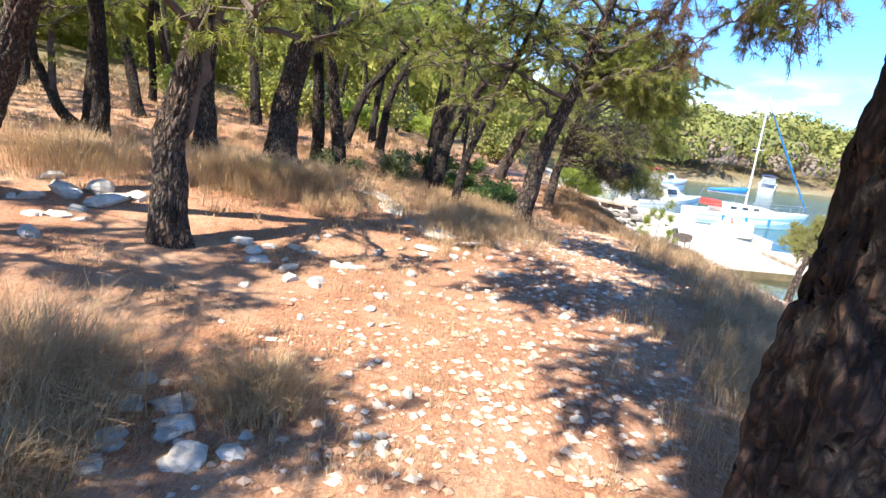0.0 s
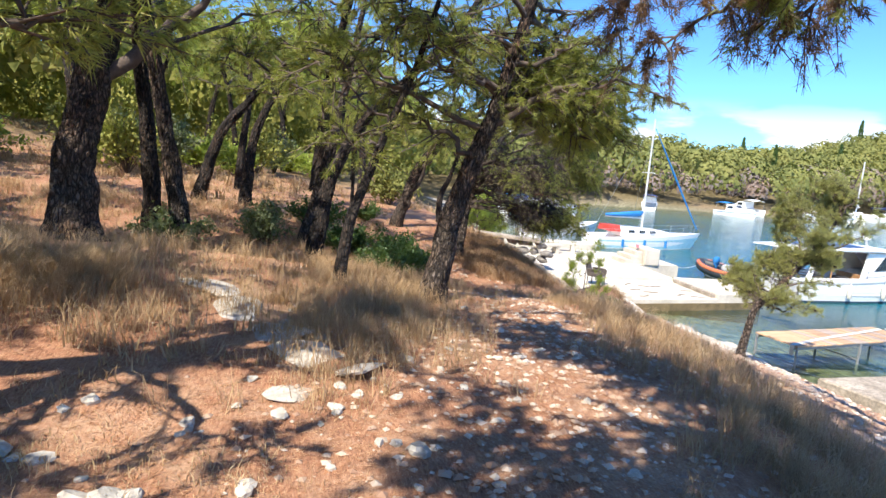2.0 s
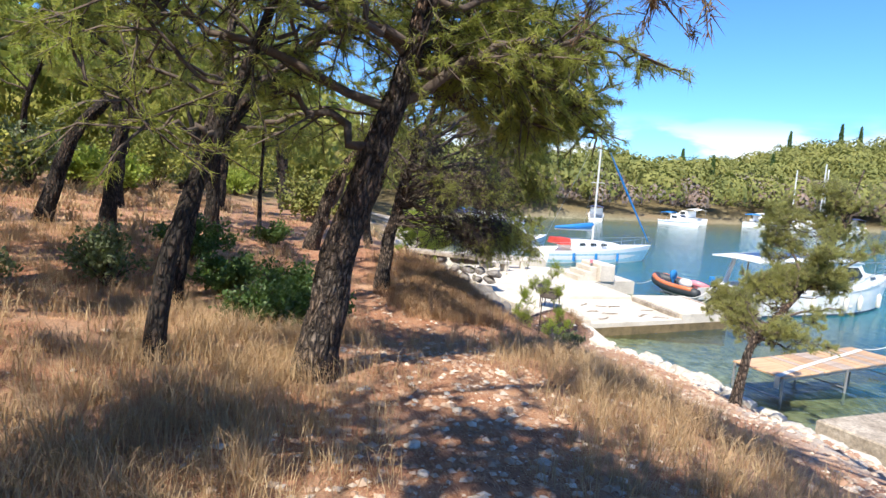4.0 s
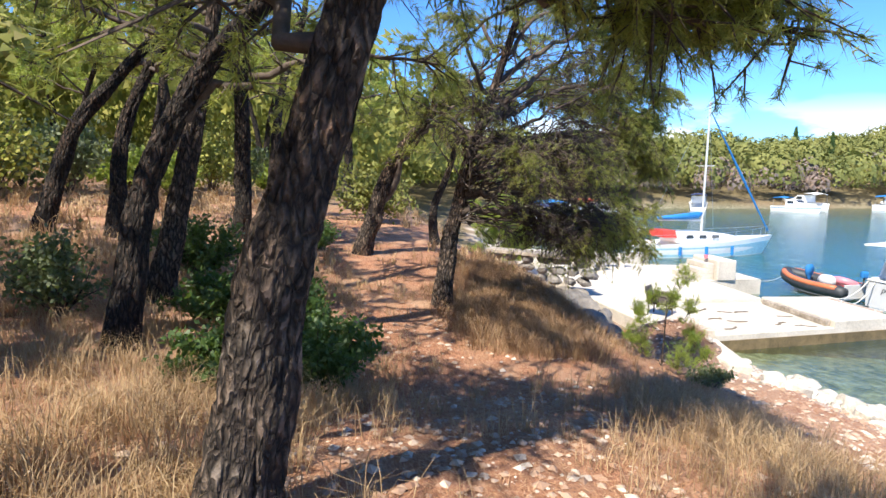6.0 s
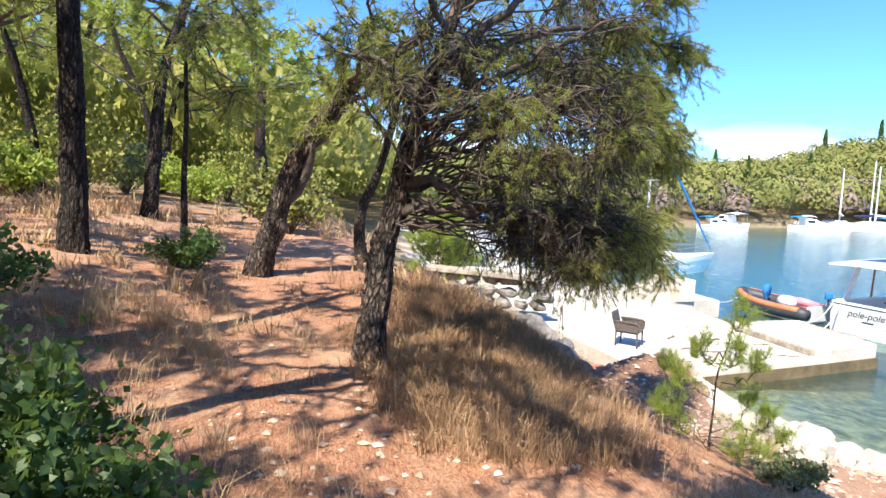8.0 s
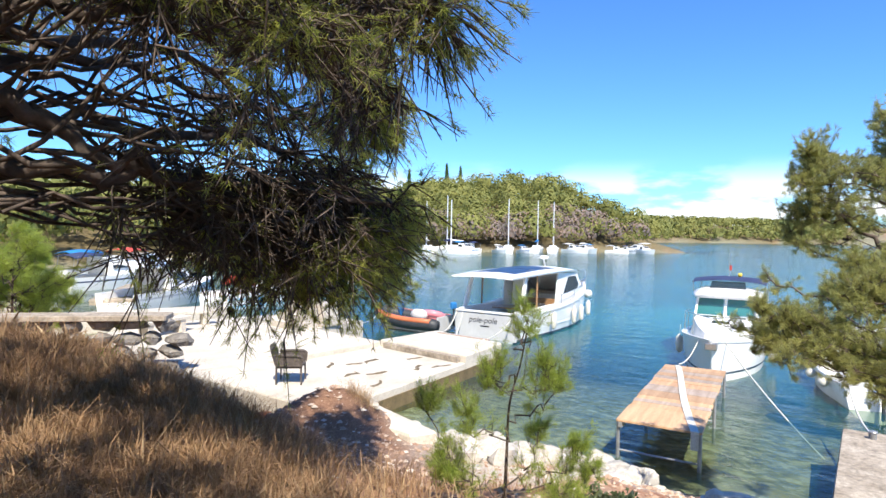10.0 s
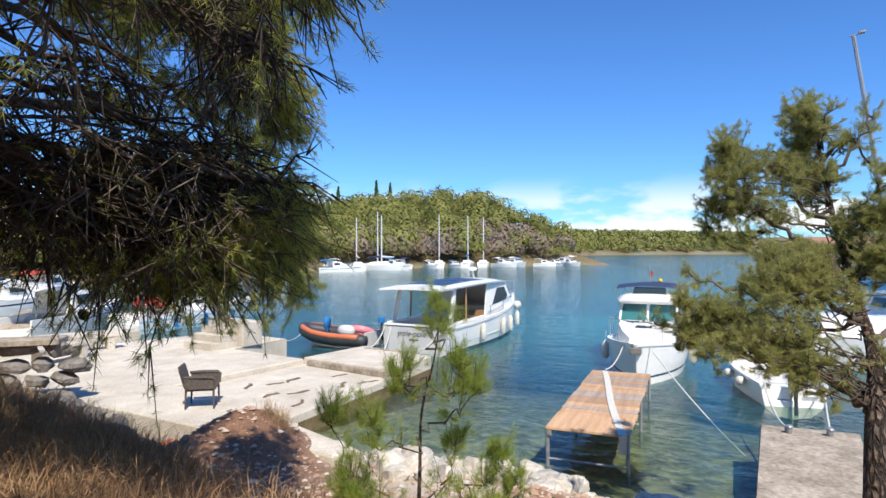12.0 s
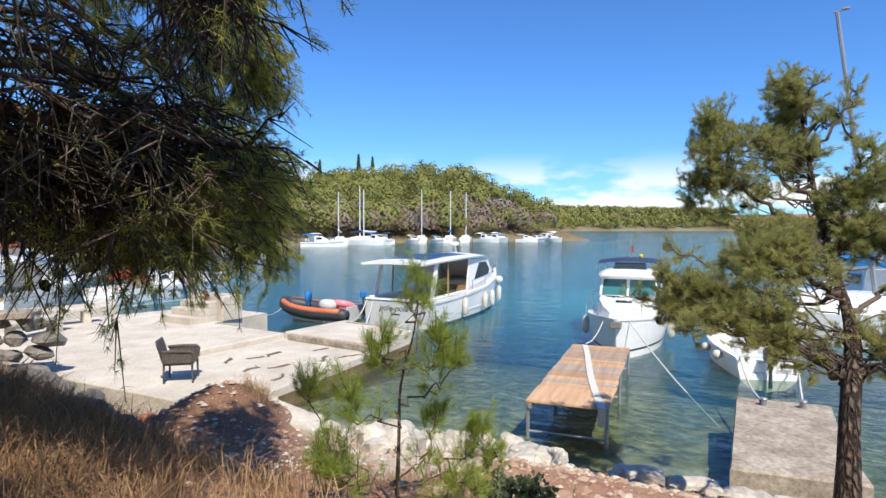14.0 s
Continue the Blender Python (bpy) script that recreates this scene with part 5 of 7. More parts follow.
for k, (x, y) in enumerate(((10.36, 14.35), (10.48, 13.78), (10.62, 13.28), (10.80, 12.80), (11.0, 12.36))):
    kerb_block(x, y, 107 + 4 * math.sin(k * 2.0), 0.54, 500 + k)


# ---- wicker chair ----
def wicker_chair(m):
    c = thing("wicker_armchair", m, "dark wicker armchair facing the water", "chair")
    for x, y in ((-0.27, -0.26), (-0.27, 0.26), (0.29, -0.28), (0.29, 0.28)):
        part("leg", Shape().tube([(x, y, 0), (x * 0.97, y * 0.97, 0.40)], [0.018, 0.024], 8), WICKER, c)
    part("seat", Shape().box((-0.28, -0.28, 0.37), (0.30, 0.28, 0.43), 0.02), WICKER, c)
    rings = []
    for i in range(6):
        z = 0.42 + 0.46 * i / 5
        x = -0.27 - 0.13 * i / 5
        w = 0.28 + 0.02 * i / 5 - (0.05 if i == 5 else 0)
        rings.append([(x + 0.05 - 0.05 * abs(t), t * w, z) for t in np.linspace(-1, 1, 7)] + [(x - 0.02 - 0.0 * abs(t), t * w, z) for t in np.linspace(1, -1, 7)])
    part("backrest", Shape().loft(rings), WICKER, c)
    for s_ in (-1, 1):
        part("armrest", Shape().tube([(-0.30, s_ * 0.29, 0.66), (0.0, s_ * 0.31, 0.665), (0.26, s_ * 0.31, 0.655), (0.31, s_ * 0.31, 0.62), (0.30, s_ * 0.30, 0.42)], [0.03, 0.035, 0.035, 0.03, 0.025], 8), WICKER, c)
        part("side_panel", Shape().box((-0.28, s_ * 0.30 - 0.012, 0.42), (0.28, s_ * 0.30 + 0.012, 0.65)), WICKER, c)


wicker_chair(pose(10.3, 22.3, WATER + 0.552, 0, 0, -48) @ Matrix.Scale(0.86, 4))
basket = thing("red_bucket", pose(15.0, 27.6, WATER + 1.27) @ Matrix.Scale(0.6, 4), "small red plastic bucket on the steps", "bucket")
part("body", Shape().loft([[(r * math.cos(a), r * math.sin(a), z) for a in np.linspace(0, 2 * math.pi, 13)[:-1]] for r, z in ((0.10, 0.0), (0.14, 0.22), (0.125, 0.22), (0.09, 0.03))]), PINK, basket)
rag = Shape().loft([[(0.16 * math.cos(a) * (1 + 0.3 * math.sin(3 * a)), 0.11 * math.sin(a) * (1 + 0.2 * math.cos(2 * a)), z) for a in np.linspace(0, 2 * math.pi, 15)[:-1]] for z in (0, 0.06)] + [[(0.07 * math.cos(a), 0.05 * math.sin(a), 0.10) for a in np.linspace(0, 2 * math.pi, 15)[:-1]]])
tagged(part("orange_bag", rag, ORANGE, at=pose(8.95, 21.25, gz(8.95, 21.25) - 0.01)), "crumpled orange plastic bag by the earth mound", "bag")


# ---- rocks ----
def rock_shape(r, sx, sy, sz, n=10, rough=0.32):
    """An angular lump: planes cut off a ball."""
    s = Shape().ball((0, 0, 0), 1.0, n)
    v = np.array(s.v)
    for _ in range(14):
        d = unit(r.normal(0, 1, 3))
        k = r.uniform(0.5, 0.88)
        over = np.maximum(v @ d - k, 0)
        v = v - over[:, None] * d
    v = v * (1 + rough * 0.35 * waves(v[:, 0] * 2 + r.uniform(0, 9), v[:, 1] * 2 + v[:, 2])[:, None]) * np.array([sx, sy, sz])
    s.v = [tuple(p) for p in v]
    return s


def rock(at, size, seed, label, material=None, sink=0.35, flat=0.6, group="pale stones on the path", category="rock", z=None):
    r = np.random.default_rng(seed)
    sx, sy, sz = size * r.uniform(0.8, 1.25), size * r.uniform(0.65, 1.05), size * flat * r.uniform(0.8, 1.2)
    x, y = at
    z = gz(x, y) if z is None else z
    ob = part("limestone_rock", rock_shape(r, sx, sy, sz, 12 if size > 0.2 else 8), material or LIME, smooth=False, at=pose(x, y, z + sz * (1 - 2 * sink) * 0.8, r.uniform(-12, 12), r.uniform(-12, 12), r.uniform(0, 360)))
    return tagged(ob, label, category, group)


STONES = [(-1.02, 2.5, .13), (-1.28, 2.95, .12), (-1.41, 2.62, .11), (-1.15, 2.75, .12), (-0.84, 2.57, .08), (-1.38, 2.38, .09), (-1.55, 3.2, .10), (-4.06, 6.9, .24), (-3.59, 6.84, .22), (-3.85, 7.15, .25), (-4.3, 6.6, .16),
          (-3.53, 5.38, .15), (-1.92, 6.34, .16), (-1.75, 6.15, .12), (-0.71, 5.9, .13), (-1.28, 5.65, .12), (-0.96, 5.37, .11), (-1.63, 5.83, .12), (-1.39, 6.41, .10), (-0.83, 5.91, .12), (-0.37, 5.09, .07), (-0.67, 3.41, .05),
          (-0.29, 2.72, .04), (-0.44, 3.48, .06), (-0.2, 3.72, .05), (0.85, 6.3, .10), (1.3, 5.1, .06), (-1.1, 6.9, .09), (-0.5, 6.7, .08), (0.3, 8.2, .09), (-0.9, 4.4, .06), (-0.1, 5.6, .07), (0.4, 6.9, .06), (-1.5, 5.0, .08)]
r_k = np.random.default_rng(91)
for cx, cy, n, size in ((-1.25, 2.65, 12, 0.09), (-3.7, 6.6, 12, 0.16), (-1.3, 5.9, 12, 0.10), (0.2, 7.6, 8, 0.09)):
    STONES += [(cx + r_k.normal(0, 0.38), cy + r_k.normal(0, 0.42), size * r_k.uniform(0.45, 1.1)) for _ in range(n)]
for k, (x, y, s) in enumerate(STONES):
    rock((x, y), s, 200 + k, "pale angular limestone lying in red soil", sink=0.42, flat=0.5)
r_s = np.random.default_rng(21)
for k in range(110):
    y = r_s.uniform(2.6, 10.5)
    x = float(path_x(y)) + r_s.normal(-0.5, 0.9)
    rock((x, y), r_s.uniform(0.022, 0.062), 600 + k, "small pale stone lying on the path", group="small stones on the path")
# the long bedrock slab in the path
for k, (x, y, s, a) in enumerate(((-0.75, 9.1, .34, 30), (-0.45, 8.6, .38, 20), (-0.1, 8.2, .34, 10), (0.2, 7.75, .42, -15), (0.55, 7.55, .30, 0), (0.1, 7.1, .22, 10))):
    ob = rock((x, y), s, 260 + k, "flat pale bedrock showing through the path", sink=0.46, flat=0.12, group="bedrock in the path")
# white boulders at the waterline
r_b = np.random.default_rng(12)
for k in range(58):
    y = r_b.uniform(15.6, 18.4)
    x = 10.9 + 0.35 * math.sin((y - 15) * 1.2) + r_b.normal(0, 0.33)
    rock((x, y), r_b.uniform(0.10, 0.32), 300 + k, "white limestone boulder at the waterline", sink=0.3, flat=0.75, group="white boulders at the waterline")
for k in range(46):
    y = r_b.uniform(9.0, 21)
    x = np.interp(y, BANK_Y, BANK_X) - abs(r_b.normal(0.2, 0.5)) + 0.2
    rock((float(x), y), r_b.uniform(0.06, 0.18), 380 + k, "pale shore stone at the water's edge", group="stones along the shore")
# grey boulders that hold the bank above the jetty
for k, (x, y, s) in enumerate(((7.2, 19.9, .45), (7.6, 20.6, .6), (7.9, 21.5, .7), (8.3, 22.3, .65), (8.5, 23.2, .7), (8.6, 24.2, .7), (7.5, 21.2, .6), (8.0, 23.0, .6), (7.0, 19.2, .35), (8.25, 21.3, .4), (8.8, 22.6, .4), (7.6, 19.7, .3), (8.2, 20.7, .3), (8.9, 23.6, .4), (8.7, 25.1, .6))):
    rock((x, y), s, 440 + k, "weathered grey boulder holding the bank", LIME_GREY, sink=0.42, flat=0.7, group="grey boulders above the jetty")


def stone_wall():
    w = thing("retaining_wall", Matrix.Identity(4), "low weathered stone wall above the jetty", "wall")
    r = np.random.default_rng(5)
    a, b = Vector((6.9, 26.9)), Vector((9.1, 24.9))
    d = (b - a).normalized()
    ang = math.degrees(math.atan2(d.y, d.x))
    for row in range(4):
        x = -0.1 * row
        while x < (b - a).length:
            k = r.uniform(0.35, 0.7)
            s = rock_shape(r, k * 0.56, 0.26, 0.19, 8)
            q = a + d * (x + k / 2)
            part("stone", s, LIME_GREY, w, at=pose(q.x, q.y, -2.0 + 0.30 * row + 0.15, 0, 0, ang + r.normal(0, 4)))
            x += k
    part("coping", Shape().box((-0.2, -0.3, -0.86), ((b - a).length + 0.1, 0.3, -0.74), 0.03), CONCRETE_GREY, w, at=pose(a.x, a.y, 0, 0, 0, ang))


stone_wall()
shrub((2.9, 24.0), (1.3, 1.2, 1.6), 50, "tall undergrowth among the pines", 2000, 0.13, WOODS, "undergrowth")


# ---- gravel, litter and dry grass ----
def scatter(r, n, xr, yr, keep):
    x, y = r.uniform(*xr, n), r.uniform(*yr, n)
    k = r.random(n) < keep(x, y)
    x, y = x[k], y[k]
    return np.stack([x, y, ground(x, y)], 1)


def stony(x, y):
    u = x - path_x(y)
    a = np.exp(-((u - 0.4) / 1.5) ** 2) * np.clip((15 - y) / 5, 0.25, 1) * (0.35 + 0.65 * (waves(x * 0.9, y * 0.9) > -0.2))
    s = u / (np.interp(y, BANK_Y, BANK_X) - path_x(y))
    return np.maximum(a, 0.75 * (s > 0.42) * (s < 1.02)) * 0.9


r_g = np.random.default_rng(77)
PEB = np.array([(1, 0, 0), (0, 1, 0), (-1, 0, 0), (0, -1, 0), (0, 0, 0.8), (0, 0, -0.6)], float)
PEBF = np.array([(0, 1, 4), (1, 2, 4), (2, 3, 4), (3, 0, 4), (1, 0, 5), (2, 1, 5), (3, 2, 5), (0, 3, 5)])


def gravel(name, n, xr, yr, keep, small, large, label):
    c = scatter(r_g, n, xr, yr, keep)
    m = len(c)
    size = small + (large - small) * r_g.random((m, 1, 1)) ** 3
    v = PEB[None] * size * r_g.uniform(0.55, 1.2, (m, 6, 3)) * np.array([1, 1, 0.6])
    a = r_g.uniform(0, 2 * math.pi, m)
    rot = np.stack([np.stack([np.cos(a), -np.sin(a), 0 * a], -1), np.stack([np.sin(a), np.cos(a), 0 * a], -1), np.stack([0 * a, 0 * a, 1 + 0 * a], -1)], 1)
    v = np.einsum("nij,nkj->nki", rot, v) + c[:, None] + np.array([0, 0, 0.15]) * size
    f = (PEBF[None] + 6 * np.arange(m)[:, None, None]).reshape(-1, 3)
    ob = new(name, mesh_from(name, v.reshape(-1, 3), f, PEBBLE))
    return tagged(ob, label, "gravel", kind="stuff")


gravel("path_gravel", 76000, (-3.5, 6), (1.4, 16), stony, 0.004, 0.05, "pale limestone pebbles scattered on the path")
gravel("earth_rubble", 2600, (6.4, 10.2), (16.5, 20.8), lambda x, y: 0.9 * np.exp(-(((x - 8.0) / 1.2) ** 2 + ((y - 18.4) / 1.0) ** 2)), 0.012, 0.085, "pale rubble below the earth mound")
gravel("bank_gravel", 17000, (3.5, 11.5), (6, 22), lambda x, y: 0.85 * (stony(x, y) > 0.5) * (x > 5), 0.015, 0.075, "pale shingle on the bank")


def fallen_needles(n):
    c = scatter(r_g, n, (-4, 6.5), (1.3, 17.5), lambda x, y: 0.35 + 0.6 * (waves(x * 0.7, y * 0.6) > -0.1))
    m = len(c)
    a = r_g.uniform(0, 2 * math.pi, m)
    d = np.stack([np.cos(a), np.sin(a), r_g.normal(0, 0.12, m)], 1) * r_g.uniform(0.03, 0.085, (m, 1))
    w = np.stack([-np.sin(a), np.cos(a), 0 * a], 1) * 0.0026
    c = c + [0, 0, 0.006]
    return tagged(triangles("fallen_needles", np.stack([c - w, c + w, c + d], 1), LITTER), "reddish fallen pine needles covering the soil", "needles", kind="stuff")


fallen_needles(230000)


def blades(r, roots, height, lean, width=0.004):
    """Bent dry blades: three triangles each."""
    n = len(roots)
    h = height * r.uniform(0.5, 1.2, (n, 1))
    d = r.normal(0, 1, (n, 3)) * [1, 1, 0]
    d = unit(d + lean)
    side = np.stack([-d[:, 1], d[:, 0], 0 * d[:, 0]], 1)
    turn = r.uniform(-0.8, 0.8, (n, 1))
    side = unit(side + d * turn) * width * r.uniform(0.6, 1.4, (n, 1))
    bow = r.uniform(0.2, 1.15, (n, 1))
    mid = roots + d * h * bow * 0.3 + [0, 0, 1] * h * 0.55
    tip = roots + d * h * bow + [0, 0, 1] * h * (1.0 - 0.35 * bow)
    return np.concatenate([np.stack([roots - side, roots + side, mid + side * 0.8], 1), np.stack([roots - side, mid + side * 0.8, mid - side * 0.8], 1), np.stack([mid - side * 0.8, mid + side * 0.8, tip], 1)])


def meadow(x, y):
    """Where the dry grass grows, 0 to 1."""
    u = x - path_x(y)
    right = np.exp(-((u - 2.2) / 0.85) ** 2) * np.interp(y, [1, 3, 9, 13, 13.8], [0.5, 1, 1, 0.8, 0.0])
    left = np.exp(-((u + 1.5) / 0.95) ** 2) * np.interp(y, [6.5, 8.5, 10, 13, 15], [0, 0.7, 1, 0.7, 0.3])
    edge = np.exp(-(((x - 4.2) / 0.85) ** 2 + ((y - 14.9) / 1.0) ** 2)) * 0.15
    field = 0.30 * (u < -2.4) * (y > 7.6) * (0.4 + 0.6 * (waves(x * 0.5, y * 0.45) > -0.1))
    back = 0.35 * (y > 16) * (u < -1.0)
    return np.clip(np.maximum.reduce([right, left, edge, field, back]) * (0.55 + 0.6 * (waves(x * 1.1 + 2, y * 1.2) > -0.25)), 0, 1)


def grass(name, clumps, per, xr, yr, height, seed, label, keep=meadow, width=0.004, material=None):
    r = np.random.default_rng(seed)
    c = scatter(r, clumps, xr, yr, keep)
    n = len(c)
    tall = np.repeat(r.uniform(0.55, 1.25, n), per)[:, None]
    lean = np.repeat(r.normal(0, 0.5, (n, 3)) * [1, 1, 0], per, 0)
    p = np.repeat(c, per, 0) + r.normal(0, 0.06, (n * per, 3)) * [1, 1, 0]
    p[:, 2] -= 0.01
    return tagged(triangles(name, blades(r, p, height * tall, lean, width), material or STRAW), label, "grass", kind="stuff")


grass("dry_grass", 13500, 30, (-6, 7), (1.5, 17), 0.32, 5, "straw-coloured dry grass beside the path", width=0.0021)
grass("brown_grass", 8200, 26, (3.2, 7.6), (13.8, 19.2), 0.26, 9, "brown dry grass on the bank below the edge pine", lambda x, y: np.clip(np.exp(-(((x - 5.2) / 0.85) ** 2 + ((y - 17.2) / 1.0) ** 2)) * 1.5 + np.exp(-(((x - 4.2) / 0.6) ** 2 + ((y - 15.2) / 0.9) ** 2)) * 1.5 + 0.45 * np.exp(-(((x - 7.2) / 0.35) ** 2 + ((y - 15.9) / 0.4) ** 2)), 0, 1), 0.0026, STRAW_BROWN)
grass("short_dry_grass", 9000, 9, (-14, 3), (2, 26), 0.16, 6, "short straw-coloured grass under the pines", lambda x, y: 0.5 * (x - path_x(y) < -2.0) * (y > 7.0) + 0.3 * (y > 15) * (x - path_x(y) < 1.2), 0.006)
grass("sparse_straw", 1500, 9, (-3.4, 0.6), (2.4, 7.6), 0.09, 12, "sparse flattened straw on the red soil", lambda x, y: 0.75 * (waves(x * 1.2 + 1, y * 1.1) > 0.05) * (x - path_x(y) < -0.3), 0.0028)
grass("dry_grass_beyond", 2600, 16, (-16, 6), (17, 40), 0.34, 8, "straw-coloured dry grass among the pines", lambda x, y: 0.6 * (waves(x * 0.4, y * 0.4) > -0.2) * (np.abs(x - path_x(y)) > 0.9) * (x < np.interp(y, BANK_Y, BANK_X) - 3.5), 0.012)


def tuft(at, spread, height, n, seed, label):
    r = np.random.default_rng(seed)
    x, y = at
    p = np.stack([r.normal(0, spread, n), r.normal(0, spread, n), np.zeros(n)], 1)
    w = p + [x, y, 0]
    p[:, 2] = ground(w[:, 0], w[:, 1]) - gz(x, y) - 0.015
    ob = triangles("grass_tuft", blades(r, p, height, unit(p * [1, 1, 0] + 1e-6) * 0.9, 0.0022), STRAW)
    ob.location = (x, y, gz(x, y))
    return tagged(ob, label, "grass tuft", "grass tufts by the path")


tuft((-0.86, 3.05), 0.12, 0.29, 2000, 1, "pale dry grass tuft beside the stones")
tuft((-2.0, 2.75), 0.24, 0.55, 4200, 2, "tall dry grass tuft at the path's edge")
tuft((-1.62, 2.05), 0.14, 0.35, 1600, 3, "dry grass tuft at the path's edge")
tuft((-2.55, 8.6), 0.36, 0.48, 6000, 4, "large sunlit dry grass tuft by the pines")
tuft((-1.9, 8.9), 0.24, 0.40, 3000, 5, "dry grass tuft by the pines")
tuft((-4.6, 8.0), 0.40, 0.45, 3500, 6, "dry grass tuft on the slope")
tuft((9.9, 19.9), 0.13, 0.30, 400, 7, "green-yellow grass tuft by the jetty")

# ---- boats ----
def hull_shape(L, B, aft, bow, deck_aft, cut, rake=0.5, full=2.3, draft=0.35, stern=0.86):
    """A hull with thickness, a cockpit floor abaft the cut (0..1) and a foredeck before it. x forward from the stern, z from the water."""
    rings = []
    for i in range(25):
        s = i / 24
        b = B / 2 * (stern + (1 - stern) * min(1, s / 0.35)) * (1 - max(0.0, (s - 0.42) / 0.58) ** full) + 0.015
        h = aft + (bow - aft) * s ** 1.9
        floor = deck_aft if s < cut else h - 0.03
        inner = max(b - 0.10, 0.004)

        def at(y, z):
            return (s * L + rake * max(0.0, z + draft) / (bow + draft) * s ** 5, y, z)

        low = -draft * (1 - 0.75 * s ** 6)
        half = [at(0.0, low), at(b * 0.55, low * 0.75), at(b * 0.86, -0.02), at(b * 0.94, h * 0.45), at(b * 0.985, h * 0.85), at(b, h), at(inner, h), at(inner, floor), at(0.0, floor + 0.02 * b)]
        rings.append(half + [(x, -y, z) for x, y, z in half[-2:0:-1]])
    return Shape().loft(rings)


def stripe(L, B, z0, z1, aft, bow, rake=0.5, full=2.3, draft=0.35, stern=0.86, off=0.006):
    rings = []
    for i in range(25):
        s = i / 24
        b = B / 2 * (stern + (1 - stern) * min(1, s / 0.35)) * (1 - max(0.0, (s - 0.42) / 0.58) ** full) + 0.015
        h = aft + (bow - aft) * s ** 1.9
        pts = []
        for z in (z0(h), z1(h)):
            y = np.interp(z, [-0.02, h * 0.45, h * 0.85, h], [b * 0.86, b * 0.94, b * 0.985, b]) + off
            pts.append((s * L + rake * max(0.0, z + draft) / (bow + draft) * s ** 5, y, z))
        rings.append([pts[0], pts[1], (pts[1][0], pts[1][1] - 0.03, pts[1][2]), (pts[0][0], pts[0][1] - 0.03, pts[0][2])])
    s = Shape().loft(rings)
    return s.loft([[(x, -y, z) for x, y, z in r[::-1]] for r in rings])


def fender(boat, x, y, z, length=0.55, r=0.10, material=None):
    f = part("fender", Shape().tube([(x, y, z + 0.03), (x, y, z), (x, y, z - 0.08), (x, y, z - length), (x, y, z - length - 0.07), (x, y, z - length - 0.10)], [0.02, 0.05, r, r, 0.06, 0.02], 10), material or FENDER, boat, smooth=True)
    part("fender_line", Shape().tube([(x, y, z + 0.02), (x, y * 0.985, z + 0.35)], 0.008, 5), ROPE, f)


def rail(boat, pts, posts, r=0.014):
    part("rail", Shape().tube(bend(pts, 5 * len(pts)), r, 6), STEEL, boat, smooth=True)
    for a, b in posts:
        part("stanchion", Shape().tube([a, b], r * 0.9, 6), STEEL, boat)


def outboard(boat, x, y, z, cover, s=1.0):
    o = part("outboard_motor", Shape().loft([[(x + dx * s, y + dy * s, z + dz * s) for dx, dy in ((-0.22, -w), (0.14, -w), (0.2, 0), (0.14, w), (-0.22, w), (-0.28, 0))] for dz, w in ((0.12, 0.11), (0.2, 0.15), (0.42, 0.15), (0.52, 0.09))]), cover, boat)
    part("outboard_leg", Shape().tube([(x - 0.02 * s, y, z + 0.16 * s), (x - 0.05 * s, y, z - 0.25 * s), (x - 0.08 * s, y, z - 0.6 * s)], [0.07 * s, 0.05 * s, 0.06 * s], 8), RUBBER, o)
    return o


def pane(boat, name, pts, material, t=(0, 0, 0.012), inset=None):
    a = [Vector(p) for p in pts]
    return part(name, Shape().loft([[tuple(p) for p in a], [tuple(p + Vector(t)) for p in a]]), material, boat)


